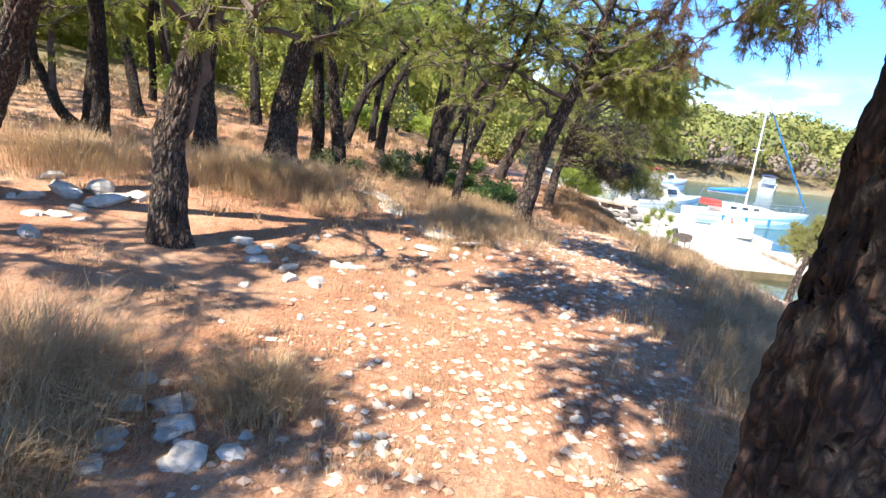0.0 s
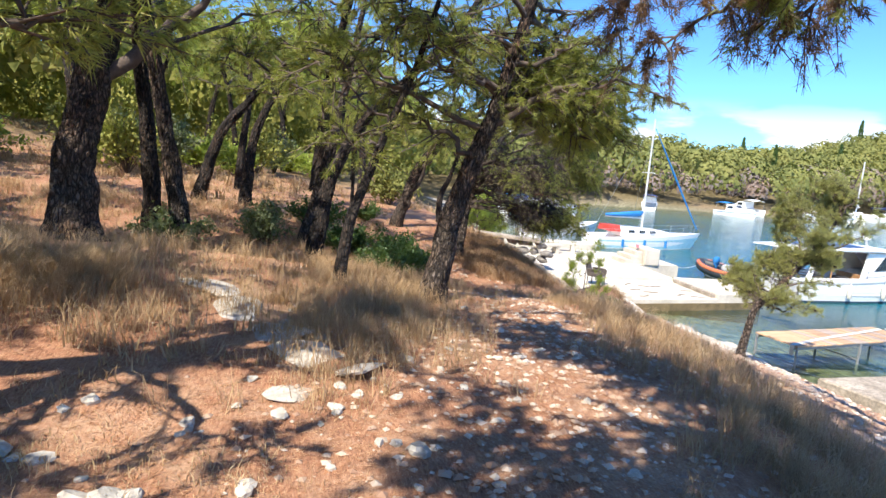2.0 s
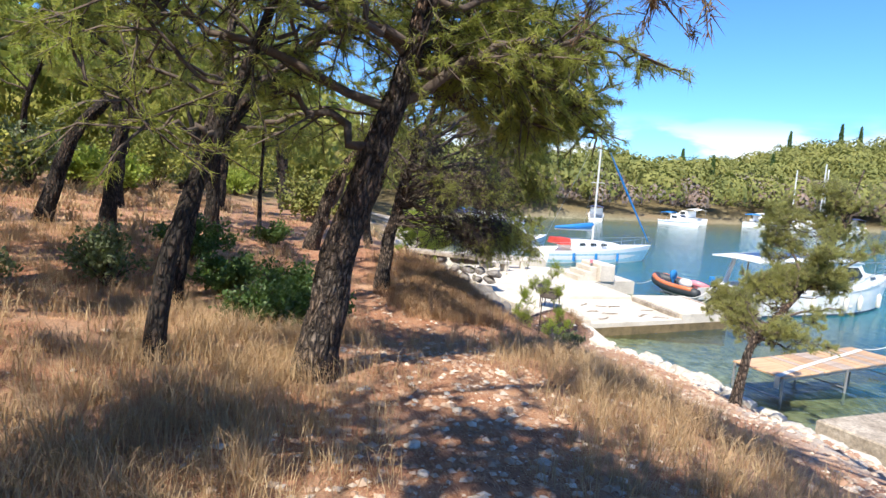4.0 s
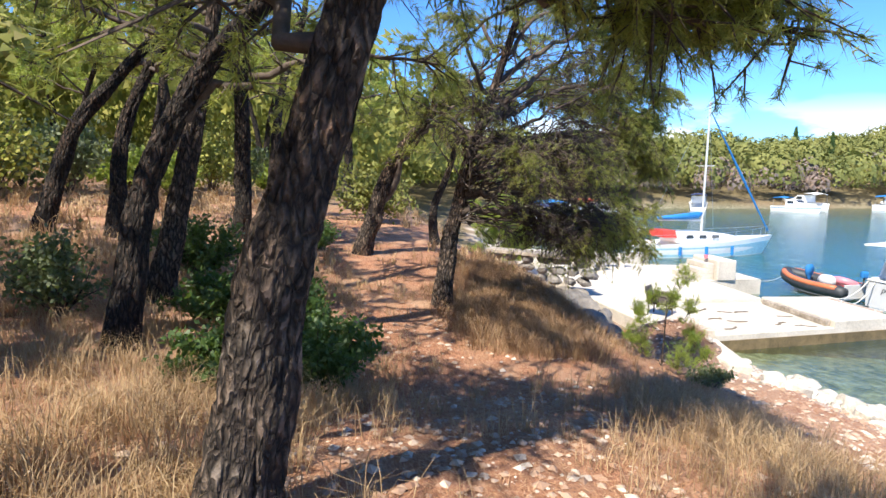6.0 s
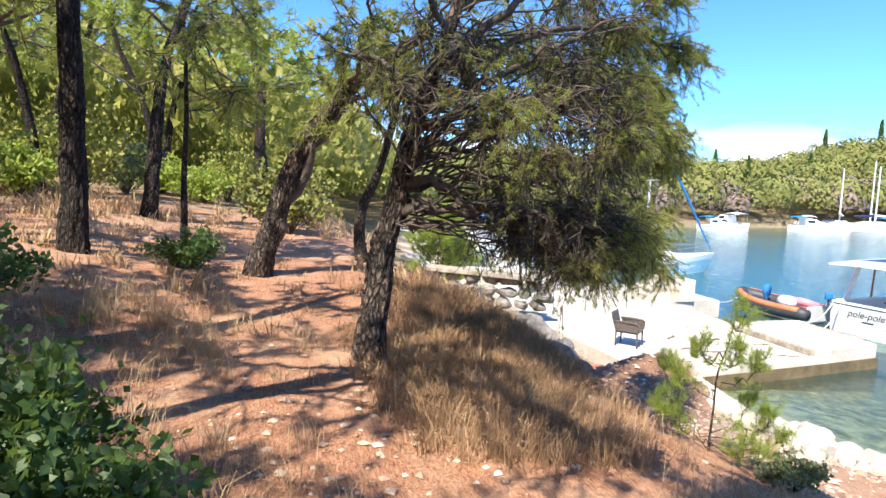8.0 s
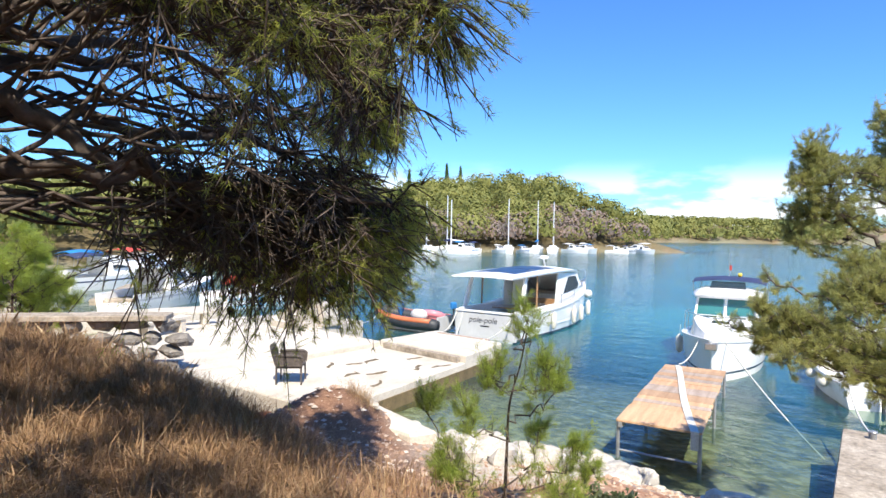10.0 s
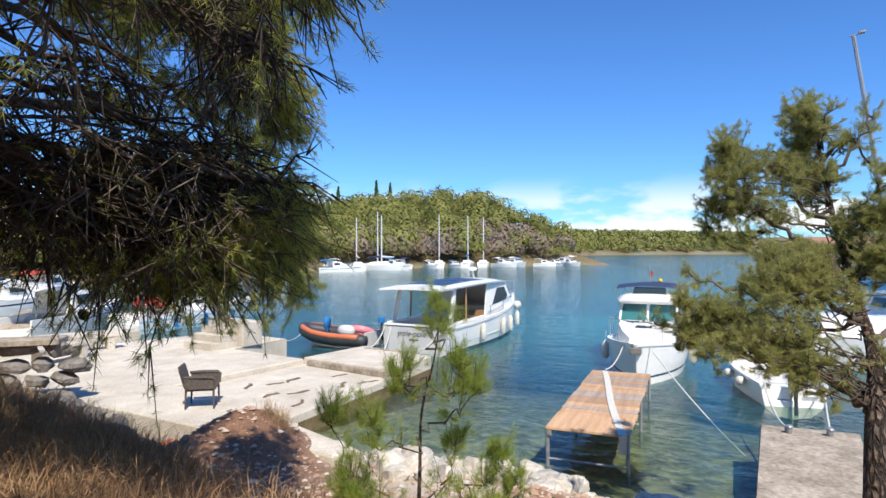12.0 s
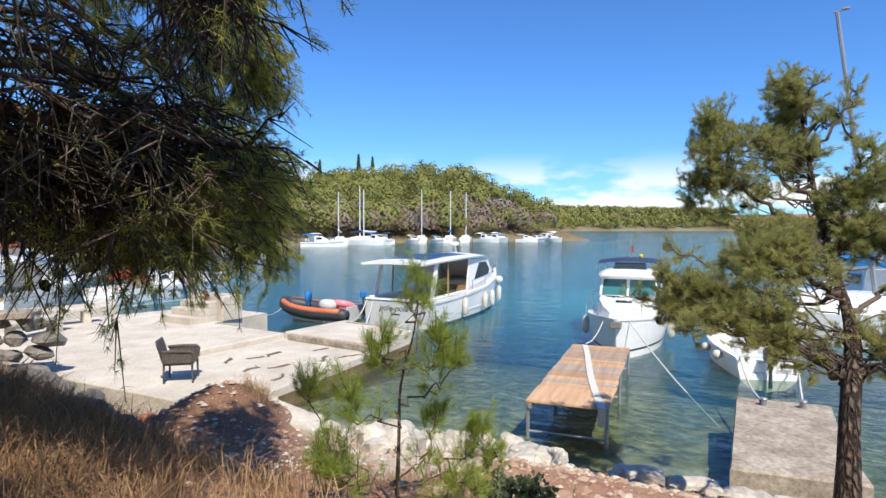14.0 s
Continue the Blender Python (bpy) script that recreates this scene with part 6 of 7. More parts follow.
def cabin_cruiser(m):
    """White cruiser with a long hardtop over an open cockpit."""
    c = thing("cabin_cruiser", m, "white cabin cruiser with a hardtop, moored stern to the jetty", "motorboat")
    L, B = 9.2, 2.9
    k = dict(aft=0.98, bow=1.55)
    part("hull", hull_shape(L, B, 0.98, 1.55, 0.35, 0.62, 0.7), GELCOAT, c, smooth=False)
    part("rub_rail", stripe(L, B, lambda h: h - 0.14, lambda h: h - 0.08, 0.98, 1.55, 0.7, off=0.018), GELCOAT_GREY, c, "grey rubbing strake")
    part("boot_stripe", stripe(L, B, lambda h: -0.02, lambda h: 0.09, 0.98, 1.55, 0.7), ANTIFOUL, c, "dark waterline stripe")
    # grey gelcoat on the transom stands in for the shade on the stern
    tr = part("transom", Shape().loft([[(-0.02, y, z) for y, z in ((-1.2, 0.05), (1.2, 0.05), (1.27, 0.93), (-1.27, 0.93))], [(0.06, y, z) for y, z in ((-1.2, 0.05), (1.2, 0.05), (1.27, 0.93), (-1.27, 0.93))]]), GELCOAT_GREY, c, "transom with its shade put into a pale grey colour")
    part("transom_cap", Shape().box((-0.05, -1.3, 0.97), (0.12, 1.3, 1.03), 0.015), GELCOAT, c)
    cu = bpy.data.curves.new("boat_name", "FONT")
    cu.body, cu.size, cu.extrude, cu.align_x = "pole-pole", 0.30, 0.003, "CENTER"
    cu.shear = 0.25
    cu.materials.append(LETTER)
    txt = new("boat_name", cu)
    txt.parent = c
    txt.matrix_basis = pose(-0.026, 0.1, 0.62, 90, 0, -90)
    tagged(txt, "dark slanted lettering")
    part("home_port", Shape().box((-0.027, -0.16, 0.48), (-0.020, 0.2, 0.525)), LETTER, c, "small dark unreadable lettering")
    # wheelhouse
    def side(s):
        y = s * 1.18
        part("cabin_side", Shape().loft([[(x, y, z) for x, z in ((3.5, 0.95), (6.8, 1.28), (6.25, 1.62), (5.75, 2.22), (3.75, 2.26))], [(x, y - s * 0.06, z) for x, z in ((3.5, 0.95), (6.8, 1.28), (6.25, 1.62), (5.75, 2.22), (3.75, 2.26))]]), GELCOAT, c)
        pane(c, "side_window", [(4.25, y + s * 0.004, 1.42), (5.75, y + s * 0.004, 1.52), (5.95, y + s * 0.004, 1.72), (5.55, y + s * 0.004, 2.08), (4.75, y + s * 0.004, 2.08)], WINDOW, (0, s * 0.01, 0))
        part("cockpit_pillar", Shape().loft([[(x, y, 0.98), (x + w, y, 0.98), (x + w, y - s * 0.07, 0.98), (x, y - s * 0.07, 0.98)] if e == 0 else [(x + 0.5, y * 0.96, 2.28), (x + 0.5 + w * 0.7, y * 0.96, 2.28), (x + 0.5 + w * 0.7, y * 0.96 - s * 0.07, 2.28), (x + 0.5, y * 0.96 - s * 0.07, 2.28)] for e in (0, 1) for x, w in ((0.35, 0.26),)]), GELCOAT, c)
        part("window_post", Shape().tube([(1.75, y * 0.98, 0.98), (1.8, y * 0.97, 2.28)], 0.035, 6), TAN, c)
        part("coaming", Shape().box((0.1, min(y, y - s * 0.12), 0.98), (3.5, max(y, y - s * 0.12), 1.08), 0.02), GELCOAT, c)
        rail(c, [(3.6, s * 1.33, 1.42), (6.0, s * 1.25, 1.62), (8.4, s * 0.62, 2.0), (9.75, s * 0.05, 2.12)], [((x, s * w, z), (x, s * w, z + 0.42)) for x, w, z in ((3.7, 1.33, 1.05), (5.2, 1.29, 1.15), (6.6, 1.12, 1.3), (8.0, 0.78, 1.45), (9.2, 0.3, 1.56))])
    side(1)
    side(-1)
    part("windscreen_frame", Shape().loft([[(6.78, -1.15, 1.30), (6.78, 1.15, 1.30), (5.75, 1.12, 2.2), (5.75, -1.12, 2.2)], [(6.70, -1.15, 1.26), (6.70, 1.15, 1.26), (5.66, 1.12, 2.16), (5.66, -1.12, 2.16)]]), GELCOAT, c)
    for y in (-0.56, 0.56):
        pane(c, "windscreen", [(6.62, y - 0.46, 1.46), (6.62, y + 0.46, 1.46), (5.92, y + 0.46, 2.07), (5.92, y - 0.46, 2.07)], WINDOW, (0.02, 0, 0.02))
    part("cabin_trunk", Shape().loft([[(x, w, 1.3), (x, w * 0.9, z), (x, -w * 0.9, z), (x, -w, 1.3)] for x, w, z in ((6.6, 1.0, 1.72), (7.4, 0.8, 1.70), (8.1, 0.5, 1.62), (8.5, 0.25, 1.55))]), GELCOAT, c)
    for s in (1, -1):
        pane(c, "porthole", [(6.9, s * 0.93, 1.46), (7.5, s * 0.80, 1.48), (7.45, s * 0.77, 1.6), (6.95, s * 0.90, 1.6)], WINDOW, (0, s * 0.03, 0))
    roof = []
    for i in range(14):
        f = i / 13
        x = -0.35 + 6.45 * f
        w = 1.22 + 0.14 * math.sin(f * math.pi) - 0.10 * (f > 0.93)
        z = 2.27 + 0.10 * math.sin(min(1, f * 1.1) * math.pi * 0.75) - 0.10 * max(0, f - 0.85) / 0.15
        roof.append([(x, y * w, z + 0.10 * (1 - y * y)) for y in np.linspace(-1, 1, 9)] + [(x, y * w * 0.985, z - 0.06 + 0.04 * (1 - y * y)) for y in np.linspace(1, -1, 9)])
    part("hardtop", Shape().loft(roof), GELCOAT, c)
    for x in (0.5, 2.35):
        pn = []
        for i in range(5):
            xx = x + 1.75 * i / 4
            f = (xx + 0.35) / 6.45
            z = 2.27 + 0.10 * math.sin(min(1, f * 1.1) * math.pi * 0.75) + 0.012
            pn.append([(xx, y * 1.25, z + 0.10 * (1 - y * y)) for y in (-0.7, -0.35, 0, 0.35, 0.7)] + [(xx, y * 1.25, z - 0.01 + 0.10 * (1 - y * y)) for y in (0.7, 0.35, 0, -0.35, -0.7)])
        part("solar_panel", Shape().loft(pn), SOLAR, c, "dark blue solar panel")
    part("bulkhead", Shape().box((3.6, -1.1, 0.36), (3.66, 0.1, 1.25), 0.01), TAN, c, "brown wooden bulkhead")
    part("companion_door", Shape().box((3.6, 0.12, 0.36), (3.64, 0.75, 2.1), 0.01), GELCOAT_GREY, c)
    part("helm_seat", Shape().box((2.7, -0.9, 0.36), (3.2, -0.3, 1.1), 0.05), DARKIN, c)
    part("cockpit_bench", Shape().box((0.25, -1.0, 0.36), (0.75, 1.0, 0.85), 0.05), DARKIN, c)
    part("table", Shape().box((1.3, -0.45, 1.0), (2.3, 0.45, 1.05), 0.01), TAN, c)
    part("table_leg", Shape().tube([(1.8, 0, 0.36), (1.8, 0, 1.0)], 0.04, 8), STEEL, c)
    rd = part("radar", Shape().ball((5.0, 0.0, 2.82), 0.2, 12, (1, 1, 0.45)), GELCOAT, c, smooth=True)
    part("radar_mast", Shape().tube([(5.15, 0, 2.36), (5.0, 0, 2.76)], [0.06, 0.04], 8), STEEL, rd)
    part("antenna", Shape().tube([(4.4, 0.2, 2.38), (4.25, 0.22, 3.3)], [0.012, 0.005], 5), STEEL, c)
    for x, y in ((2.6, -1.50), (4.6, -1.53), (5.6, -1.46), (7.4, -1.12)):
        fender(c, x, y, 0.86)
    part("mooring_buoy", Shape().ball((10.1, -0.15, 0.9), 0.22, 12), FENDER, c, "pale round bow fender", smooth=True)
    outboard(c, -0.12, 1.25, 0.98, CANVAS_BLUE, 0.55)
    part("bow_roller", Shape().tube([(9.4, 0, 1.56), (10.1, 0, 1.62)], 0.05, 6), STEEL, c)
    return c


def rigid_inflatable(m):
    c = thing("inflatable_dinghy", m, "orange and black inflatable dinghy full of beach toys", "dinghy")
    for s in (-1, 1):
        line = bend([(0.0, s * 0.62, 0.34), (1.2, s * 0.66, 0.34), (2.1, s * 0.55, 0.40), (2.7, s * 0.28, 0.50), (2.95, 0.0, 0.56)], 16)
        part("side_tube", Shape().tube(line, [0.17] + [0.22] * 13 + [0.21, 0.2], 12), RUBBER, c, "black rubber tube", smooth=True)
        upper = line + [0, s * 0.12, 0.12]
        part("tube_band", Shape().tube(upper[1:-2], 0.10, 12), ORANGE, c, "orange band along the tube", smooth=True)
    part("floor", Shape().prism([(0.05, -0.6), (1.8, -0.55), (2.6, -0.1), (2.6, 0.1), (1.8, 0.55), (0.05, 0.6)], 0.05, 0.18, 0.02), GELCOAT_GREY, c)
    part("transom", Shape().box((0.02, -0.6, 0.1), (0.08, 0.6, 0.6), 0.01), GELCOAT_GREY, c)
    part("bow_cap", Shape().ball((2.95, 0, 0.56), 0.23, 12), RUBBER, c, smooth=True)
    part("handle_patch", Shape().box((1.0, -0.90, 0.20), (1.5, -0.86, 0.28), 0.01), GELCOAT, c, "white plastic handle")
    return c


def toy(m, name, label, build, material):
    t = tagged(part(name, build, material, at=m, smooth=True), label, "beach toy", "toys in the dinghy")
    return t


def pilothouse_boat(m):
    """Small motorboat seen bow on, with a navy sunshade on the roof."""
    c = thing("pilothouse_motorboat", m, "white pilothouse motorboat with a navy sunshade, moored at its bow", "motorboat")
    L, B = 6.3, 2.5
    part("hull", hull_shape(L, B, 0.85, 1.25, 0.3, 0.42, 0.55, 2.6), GELCOAT, c)
    part("waterline_stripe", stripe(L, B, lambda h: 0.20, lambda h: 0.26, 0.85, 1.25, 0.55, 2.6), ANTIFOUL, c, "thin dark stripe")
    part("gunwale", stripe(L, B, lambda h: h - 0.06, lambda h: h + 0.01, 0.85, 1.25, 0.55, 2.6, off=0.03), GELCOAT, c)
    part("cabin_trunk", Shape().loft([[(x, w, 1.0), (x, w * 0.88, z), (x, -w * 0.88, z), (x, -w, 1.0)] for x, w, z in ((3.0, 0.98, 1.55), (4.2, 0.92, 1.50), (5.2, 0.66, 1.42), (5.9, 0.3, 1.30))]), GELCOAT, c)
    for x, y, a, b in ((4.6, 0.0, 0.16, 0.24), (3.75, 0.42, 0.08, 0.20), (3.75, -0.42, 0.08, 0.20)):
        z = np.interp(x, [3.0, 4.2, 5.2], [1.55, 1.50, 1.42]) + 0.012
        pane(c, "deck_hatch", [(x - a, y - b, z), (x + a, y - b, z - 0.02), (x + a, y + b, z - 0.02), (x - a, y + b, z)], WINDOW, (0, 0, 0.02))
    def house(x0, x1, w0, w1, z0, z1):
        return [[(x0, -w0, z0), (x1 + 0.35, -w0 * 0.9, z0), (x1 + 0.35, w0 * 0.9, z0), (x0, w0, z0)], [(x0, -w1, z1), (x1, -w1 * 0.9, z1), (x1, w1 * 0.9, z1), (x0, w1, z1)]]
    part("wheelhouse_base", Shape().loft(house(1.7, 3.05, 1.02, 1.0, 0.9, 1.52)), GELCOAT, c)
    for y in (-0.93, -0.02, 0.93):
        part("window_pillar", Shape().tube([(3.36, y * 0.97, 1.5), (2.98, y * 0.93, 2.12)], 0.045, 6), GELCOAT, c)
    for y in (-0.96, 0.96):
        part("rear_pillar", Shape().tube([(1.75, y, 1.5), (1.75, y * 0.95, 2.12)], 0.05, 6), GELCOAT, c)
    for y in (-0.47, 0.43):
        pane(c, "windscreen", [(3.34, y - 0.38, 1.54), (3.34, y + 0.38, 1.54), (2.99, y + 0.38, 2.08), (2.99, y - 0.38, 2.08)], WINDOW_TEAL, (0.012, 0, 0.008))
    for s in (-1, 1):
        pane(c, "side_window", [(1.8, s * 0.97, 1.54), (3.25, s * 0.92, 1.54), (2.95, s * 0.90, 2.08), (1.8, s * 0.94, 2.08)], WINDOW_TEAL, (0, s * 0.01, 0))
    rf = []
    for i in range(8):
        x = 1.4 + 1.95 * i / 7
        w = 1.02 - (0.12 if i == 7 else 0)
        z = 2.10 + 0.18 * math.sin(i / 7 * math.pi * 0.8 + 0.3)
        rf.append([(x, y * w, z + 0.14 * (1 - y ** 4)) for y in np.linspace(-1, 1, 9)] + [(x, y * w * 0.97, 2.08) for y in np.linspace(1, -1, 9)])
    part("roof", Shape().loft(rf), GELCOAT, c, smooth=True)
    part("sunshade", Shape().loft([[(x, y * 1.12, 2.62 + 0.10 * (1 - y * y) + dz) for y in np.linspace(-1, 1, 9)] + [(x, y * 1.12, 2.60 + 0.10 * (1 - y * y) + dz) for y in np.linspace(1, -1, 9)] for x, dz in ((0.5, -0.06), (1.2, 0.0), (2.0, 0.02), (2.7, -0.06))]), CANVAS_NAVY, c, "navy canvas sunshade on a frame")
    pane(c, "spray_screen", [(2.85, -0.55, 2.36), (2.85, 0.55, 2.36), (2.62, 0.5, 2.60), (2.62, -0.5, 2.60)], WINDOW, (0.012, 0, 0))
    for x in (0.6, 2.6):
        for s in (-1, 1):
            part("shade_pole", Shape().tube([(x, s * 1.08, 1.0 if x < 1 else 2.2), (x, s * 1.1, 2.6)], 0.014, 6), STEEL, c)
    lamp = part("beacon", Shape().ball((1.9, 0.28, 2.80), 0.08, 10), YELLOW, c, "orange beacon lamp", smooth=True)
    part("antenna", Shape().tube([(1.9, -0.05, 2.7), (1.9, -0.06, 3.55)], [0.012, 0.005], 5), STEEL, c)
    part("pennant", Shape().box((1.9, -0.045, 2.95), (1.905, 0.03, 3.12)), CANVAS_RED, c, "small red pennant")
    for s in (-1, 1):
        rail(c, [(2.9, s * 1.12, 1.62), (4.4, s * 1.05, 1.72), (5.8, s * 0.55, 1.82), (6.75, s * 0.04, 1.84)], [((x, s * w, z), (x, s * w * 1.0, z + 0.58)) for x, w, z in ((3.2, 1.13, 1.0), (4.5, 1.03, 1.1), (5.7, 0.62, 1.2))])
    fender(c, 3.4, 1.36, 0.80, 0.5, 0.12)
    fender(c, 2.6, 1.36, 1.15, 0.5, 0.12, RUBBER)
    fender(c, 3.4, -1.36, 0.80, 0.5, 0.12)
    part("bow_fitting", Shape().box((6.35, -0.16, 0.98), (6.86, 0.16, 1.16), 0.03), STEEL, c, "dull metal bow roller")
    return c


def open_boat(m):
    c = thing("open_motorboat", m, "small white open motorboat with a black outboard, stern to the slab", "motorboat")
    L, B = 4.9, 1.95
    part("hull", hull_shape(L, B, 0.62, 0.95, 0.16, 0.70, 0.45, 2.2), GELCOAT, c)
    part("gunwale", stripe(L, B, lambda h: h - 0.05, lambda h: h + 0.015, 0.62, 0.95, 0.45, 2.2, off=0.03), GELCOAT, c)
    part("registration", Shape().box((-0.012, -0.72, 0.36), (0.0, -0.30, 0.46)), LETTER, c, "dark unreadable registration letters")
    part("stern_well", Shape().box((0.12, -0.80, 0.17), (0.65, 0.80, 0.50), 0.03), GELCOAT, c)
    part("console", Shape().box((1.9, -0.35, 0.18), (2.4, 0.35, 0.95), 0.06), GELCOAT, c)
    part("thwart", Shape().box((1.0, -0.82, 0.18), (1.45, 0.82, 0.5), 0.03), GELCOAT_GREY, c)
    outboard(c, -0.12, 0.0, 0.42, RUBBER, 1.0)
    for x, y in ((1.2, 1.06), (2.4, 1.08)):
        part("ball_fender", Shape().ball((x, y, 0.45), 0.15, 10), FENDER, c, smooth=True)
    return c


def sailing_yacht(m):
    c = thing("sailing_yacht", m, "pale blue sailing yacht with a blue sail cover", "sailboat")
    L, B = 9.6, 3.0
    part("hull", hull_shape(L, B, 0.9, 1.3, 0.45, 0.25, 1.0, 2.0), GELCOAT, c)
    part("hull_band", stripe(L, B, lambda h: 0.06, lambda h: h * 0.72, 0.9, 1.3, 1.0, 2.0), HULL_BLUE, c, "pale blue hull band")
    part("coachroof", Shape().loft([[(x, w, 0.95), (x, w * 0.82, z), (x, -w * 0.82, z), (x, -w, 0.95)] for x, w, z in ((2.2, 1.05, 1.62), (4.5, 1.0, 1.60), (6.2, 0.75, 1.48), (7.3, 0.4, 1.28))]), GELCOAT, c)
    for s in (-1, 1):
        for x in (2.8, 3.8, 4.8):
            pane(c, "cabin_window", [(x, s * 0.99, 1.25), (x + 0.6, s * 0.97, 1.25), (x + 0.55, s * 0.92, 1.45), (x + 0.05, s * 0.93, 1.45)], WINDOW, (0, s * 0.03, 0))
        rail(c, [(0.2, s * 1.3, 1.5), (4.5, s * 1.48, 1.6), (8.0, s * 0.8, 1.75), (10.3, s * 0.05, 1.95)], [((x, s * w, z), (x, s * w, z + 0.6)) for x, w, z in ((0.4, 1.3, 0.9), (2.5, 1.45, 0.93), (4.6, 1.48, 1.0), (6.5, 1.2, 1.08), (8.2, 0.75, 1.2), (9.8, 0.2, 1.3))], 0.012)
        part("shroud", Shape().tube([(4.6, s * 1.4, 0.98), (4.7, 0, 9.4)], 0.008, 4), STEEL, c)
    part("mast", Shape().tube([(4.7, 0, 1.5), (4.7, 0, 10.2)], [0.08, 0.06], 10), ALU, c, "white aluminium mast")
    part("boom", Shape().tube([(4.6, 0, 2.35), (1.2, 0, 2.4)], 0.055, 8), ALU, c)
    part("sail_cover", Shape().tube([(4.7, 0, 2.85), (4.3, 0, 2.7), (3.0, 0, 2.6), (1.2, 0, 2.52)], [0.06, 0.24, 0.20, 0.10], 10), CANVAS_BLUE, c, "blue sail cover along the boom", smooth=True)
    part("furled_jib", Shape().tube([(10.2, 0, 1.6), (7.4, 0, 5.7), (4.85, 0, 9.5)], [0.05, 0.09, 0.03], 8), CANVAS_BLUE, c, "furled blue foresail")
    part("spreader", Shape().tube([(4.7, -0.8, 6.0), (4.7, 0.8, 6.0)], 0.03, 6), ALU, c)
    part("cockpit_cover", Shape().loft([[(x, y, z) for y, z in ((-0.9, 1.3), (-0.7, 1.75), (0.7, 1.75), (0.9, 1.3))] for x in (1.2, 2.15)]), CANVAS_RED, c, "red folded cover")
    part("backstay", Shape().tube([(0.05, 0, 1.0), (4.65, 0, 10.1)], 0.008, 4), STEEL, c)
    for x in (2.0, 4.0, 6.0):
        part("dark_fender", Shape().tube([(x, -1.52, 0.75), (x, -1.52, 0.2)], 0.1, 8), CANVAS_BLUE, c, "blue covered fender")
    return c


def day_cruiser(m, canopy_mat, label, group=""):
    """Small cabin boat with a canvas canopy, for the moorings further off."""
    c = thing("small_cabin_boat", m, label, "motorboat", group)
    L, B = 6.4, 2.3
    part("hull", hull_shape(L, B, 0.75, 1.1, 0.3, 0.45, 0.5), GELCOAT, c)
    part("stripe", stripe(L, B, lambda h: h * 0.62, lambda h: h * 0.72, 0.75, 1.1, 0.5), canopy_mat, c)
    part("cabin", Shape().loft([[(x, w, 0.8), (x, w * 0.85, z), (x, -w * 0.85, z), (x, -w, 0.8)] for x, w, z in ((2.2, 0.95, 1.75), (3.4, 0.92, 1.7), (4.1, 0.75, 1.3), (5.3, 0.4, 1.05))]), GELCOAT, c)
    for s in (-1, 1):
        pane(c, "cabin_window", [(2.45, s * 0.95, 1.2), (3.4, s * 0.92, 1.2), (3.3, s * 0.84, 1.55), (2.45, s * 0.87, 1.55)], WINDOW, (0, s * 0.03, 0))
        part("canopy_pole", Shape().tube([(0.3, s * 0.9, 0.8), (0.4, s * 0.85, 1.95)], 0.015, 5), STEEL, c)
    pane(c, "windscreen", [(4.02, -0.6, 1.36), (4.02, 0.6, 1.36), (3.46, 0.7, 1.66), (3.46, -0.7, 1.66)], WINDOW, (0.02, 0, 0.02))
    part("canopy", Shape().loft([[(x, y * 0.95, z + 0.16 * (1 - y * y)) for y in np.linspace(-1, 1, 7)] + [(x, y * 0.95, z - 0.03 + 0.16 * (1 - y * y)) for y in np.linspace(1, -1, 7)] for x, z in ((0.2, 1.85), (1.2, 1.98), (2.3, 1.9))]), canopy_mat, c, "canvas canopy", smooth=True)
    return c


def moored_sloop(m, h, cover, rake=0.0, metal=None, label=""):
    c = thing("moored_sloop", m, label or "white sailing boat moored under the far shore", "sailboat", "" if label else "boats on the far shore")
    part("hull", hull_shape(8.2, 2.6, 0.9, 1.2, 0.5, 0.3, 0.8), GELCOAT, c)
    part("coachroof", Shape().loft([[(x, w, 0.9), (x, w * 0.8, z), (x, -w * 0.8, z), (x, -w, 0.9)] for x, w, z in ((2.2, 0.9, 1.5), (5.0, 0.8, 1.45), (6.3, 0.4, 1.1))]), GELCOAT, c)
    part("mast", Shape().tube([(4.2, 0, 1.4), (4.2 - rake, 0, h)], [0.075, 0.055] if rake else [0.13, 0.10], 6), metal or ALU, c)
    if rake:
        top = part("masthead", Shape().tube([(4.2 - rake - 0.1, 0, h), (4.2 - rake + 0.28, 0, h + 0.04)], 0.02, 6), metal or ALU, c)
        part("wind_vane", Shape().box((4.2 - rake + 0.12, -0.03, h + 0.05), (4.2 - rake + 0.32, 0.03, h + 0.12), 0.01), metal or ALU, top)
        part("spreader", Shape().tube([(4.2 - rake * 0.62, -0.5, h * 0.66), (4.2 - rake * 0.62, 0.5, h * 0.66)], 0.02, 5), metal or ALU, c)
        for side in (-0.5, 0.5):
            part("shroud", Shape().tube([(4.1, side * 2.2, 0.95), (4.2 - rake * 0.62, side, h * 0.66), (4.2 - rake, 0, h - 0.1)], 0.008, 4), STEEL, c)
    part("sail_cover", Shape().tube([(4.1, 0, 2.5), (3.0, 0, 2.4), (1.0, 0, 2.3)], [0.25, 0.2, 0.1], 6), cover, c)
    return c


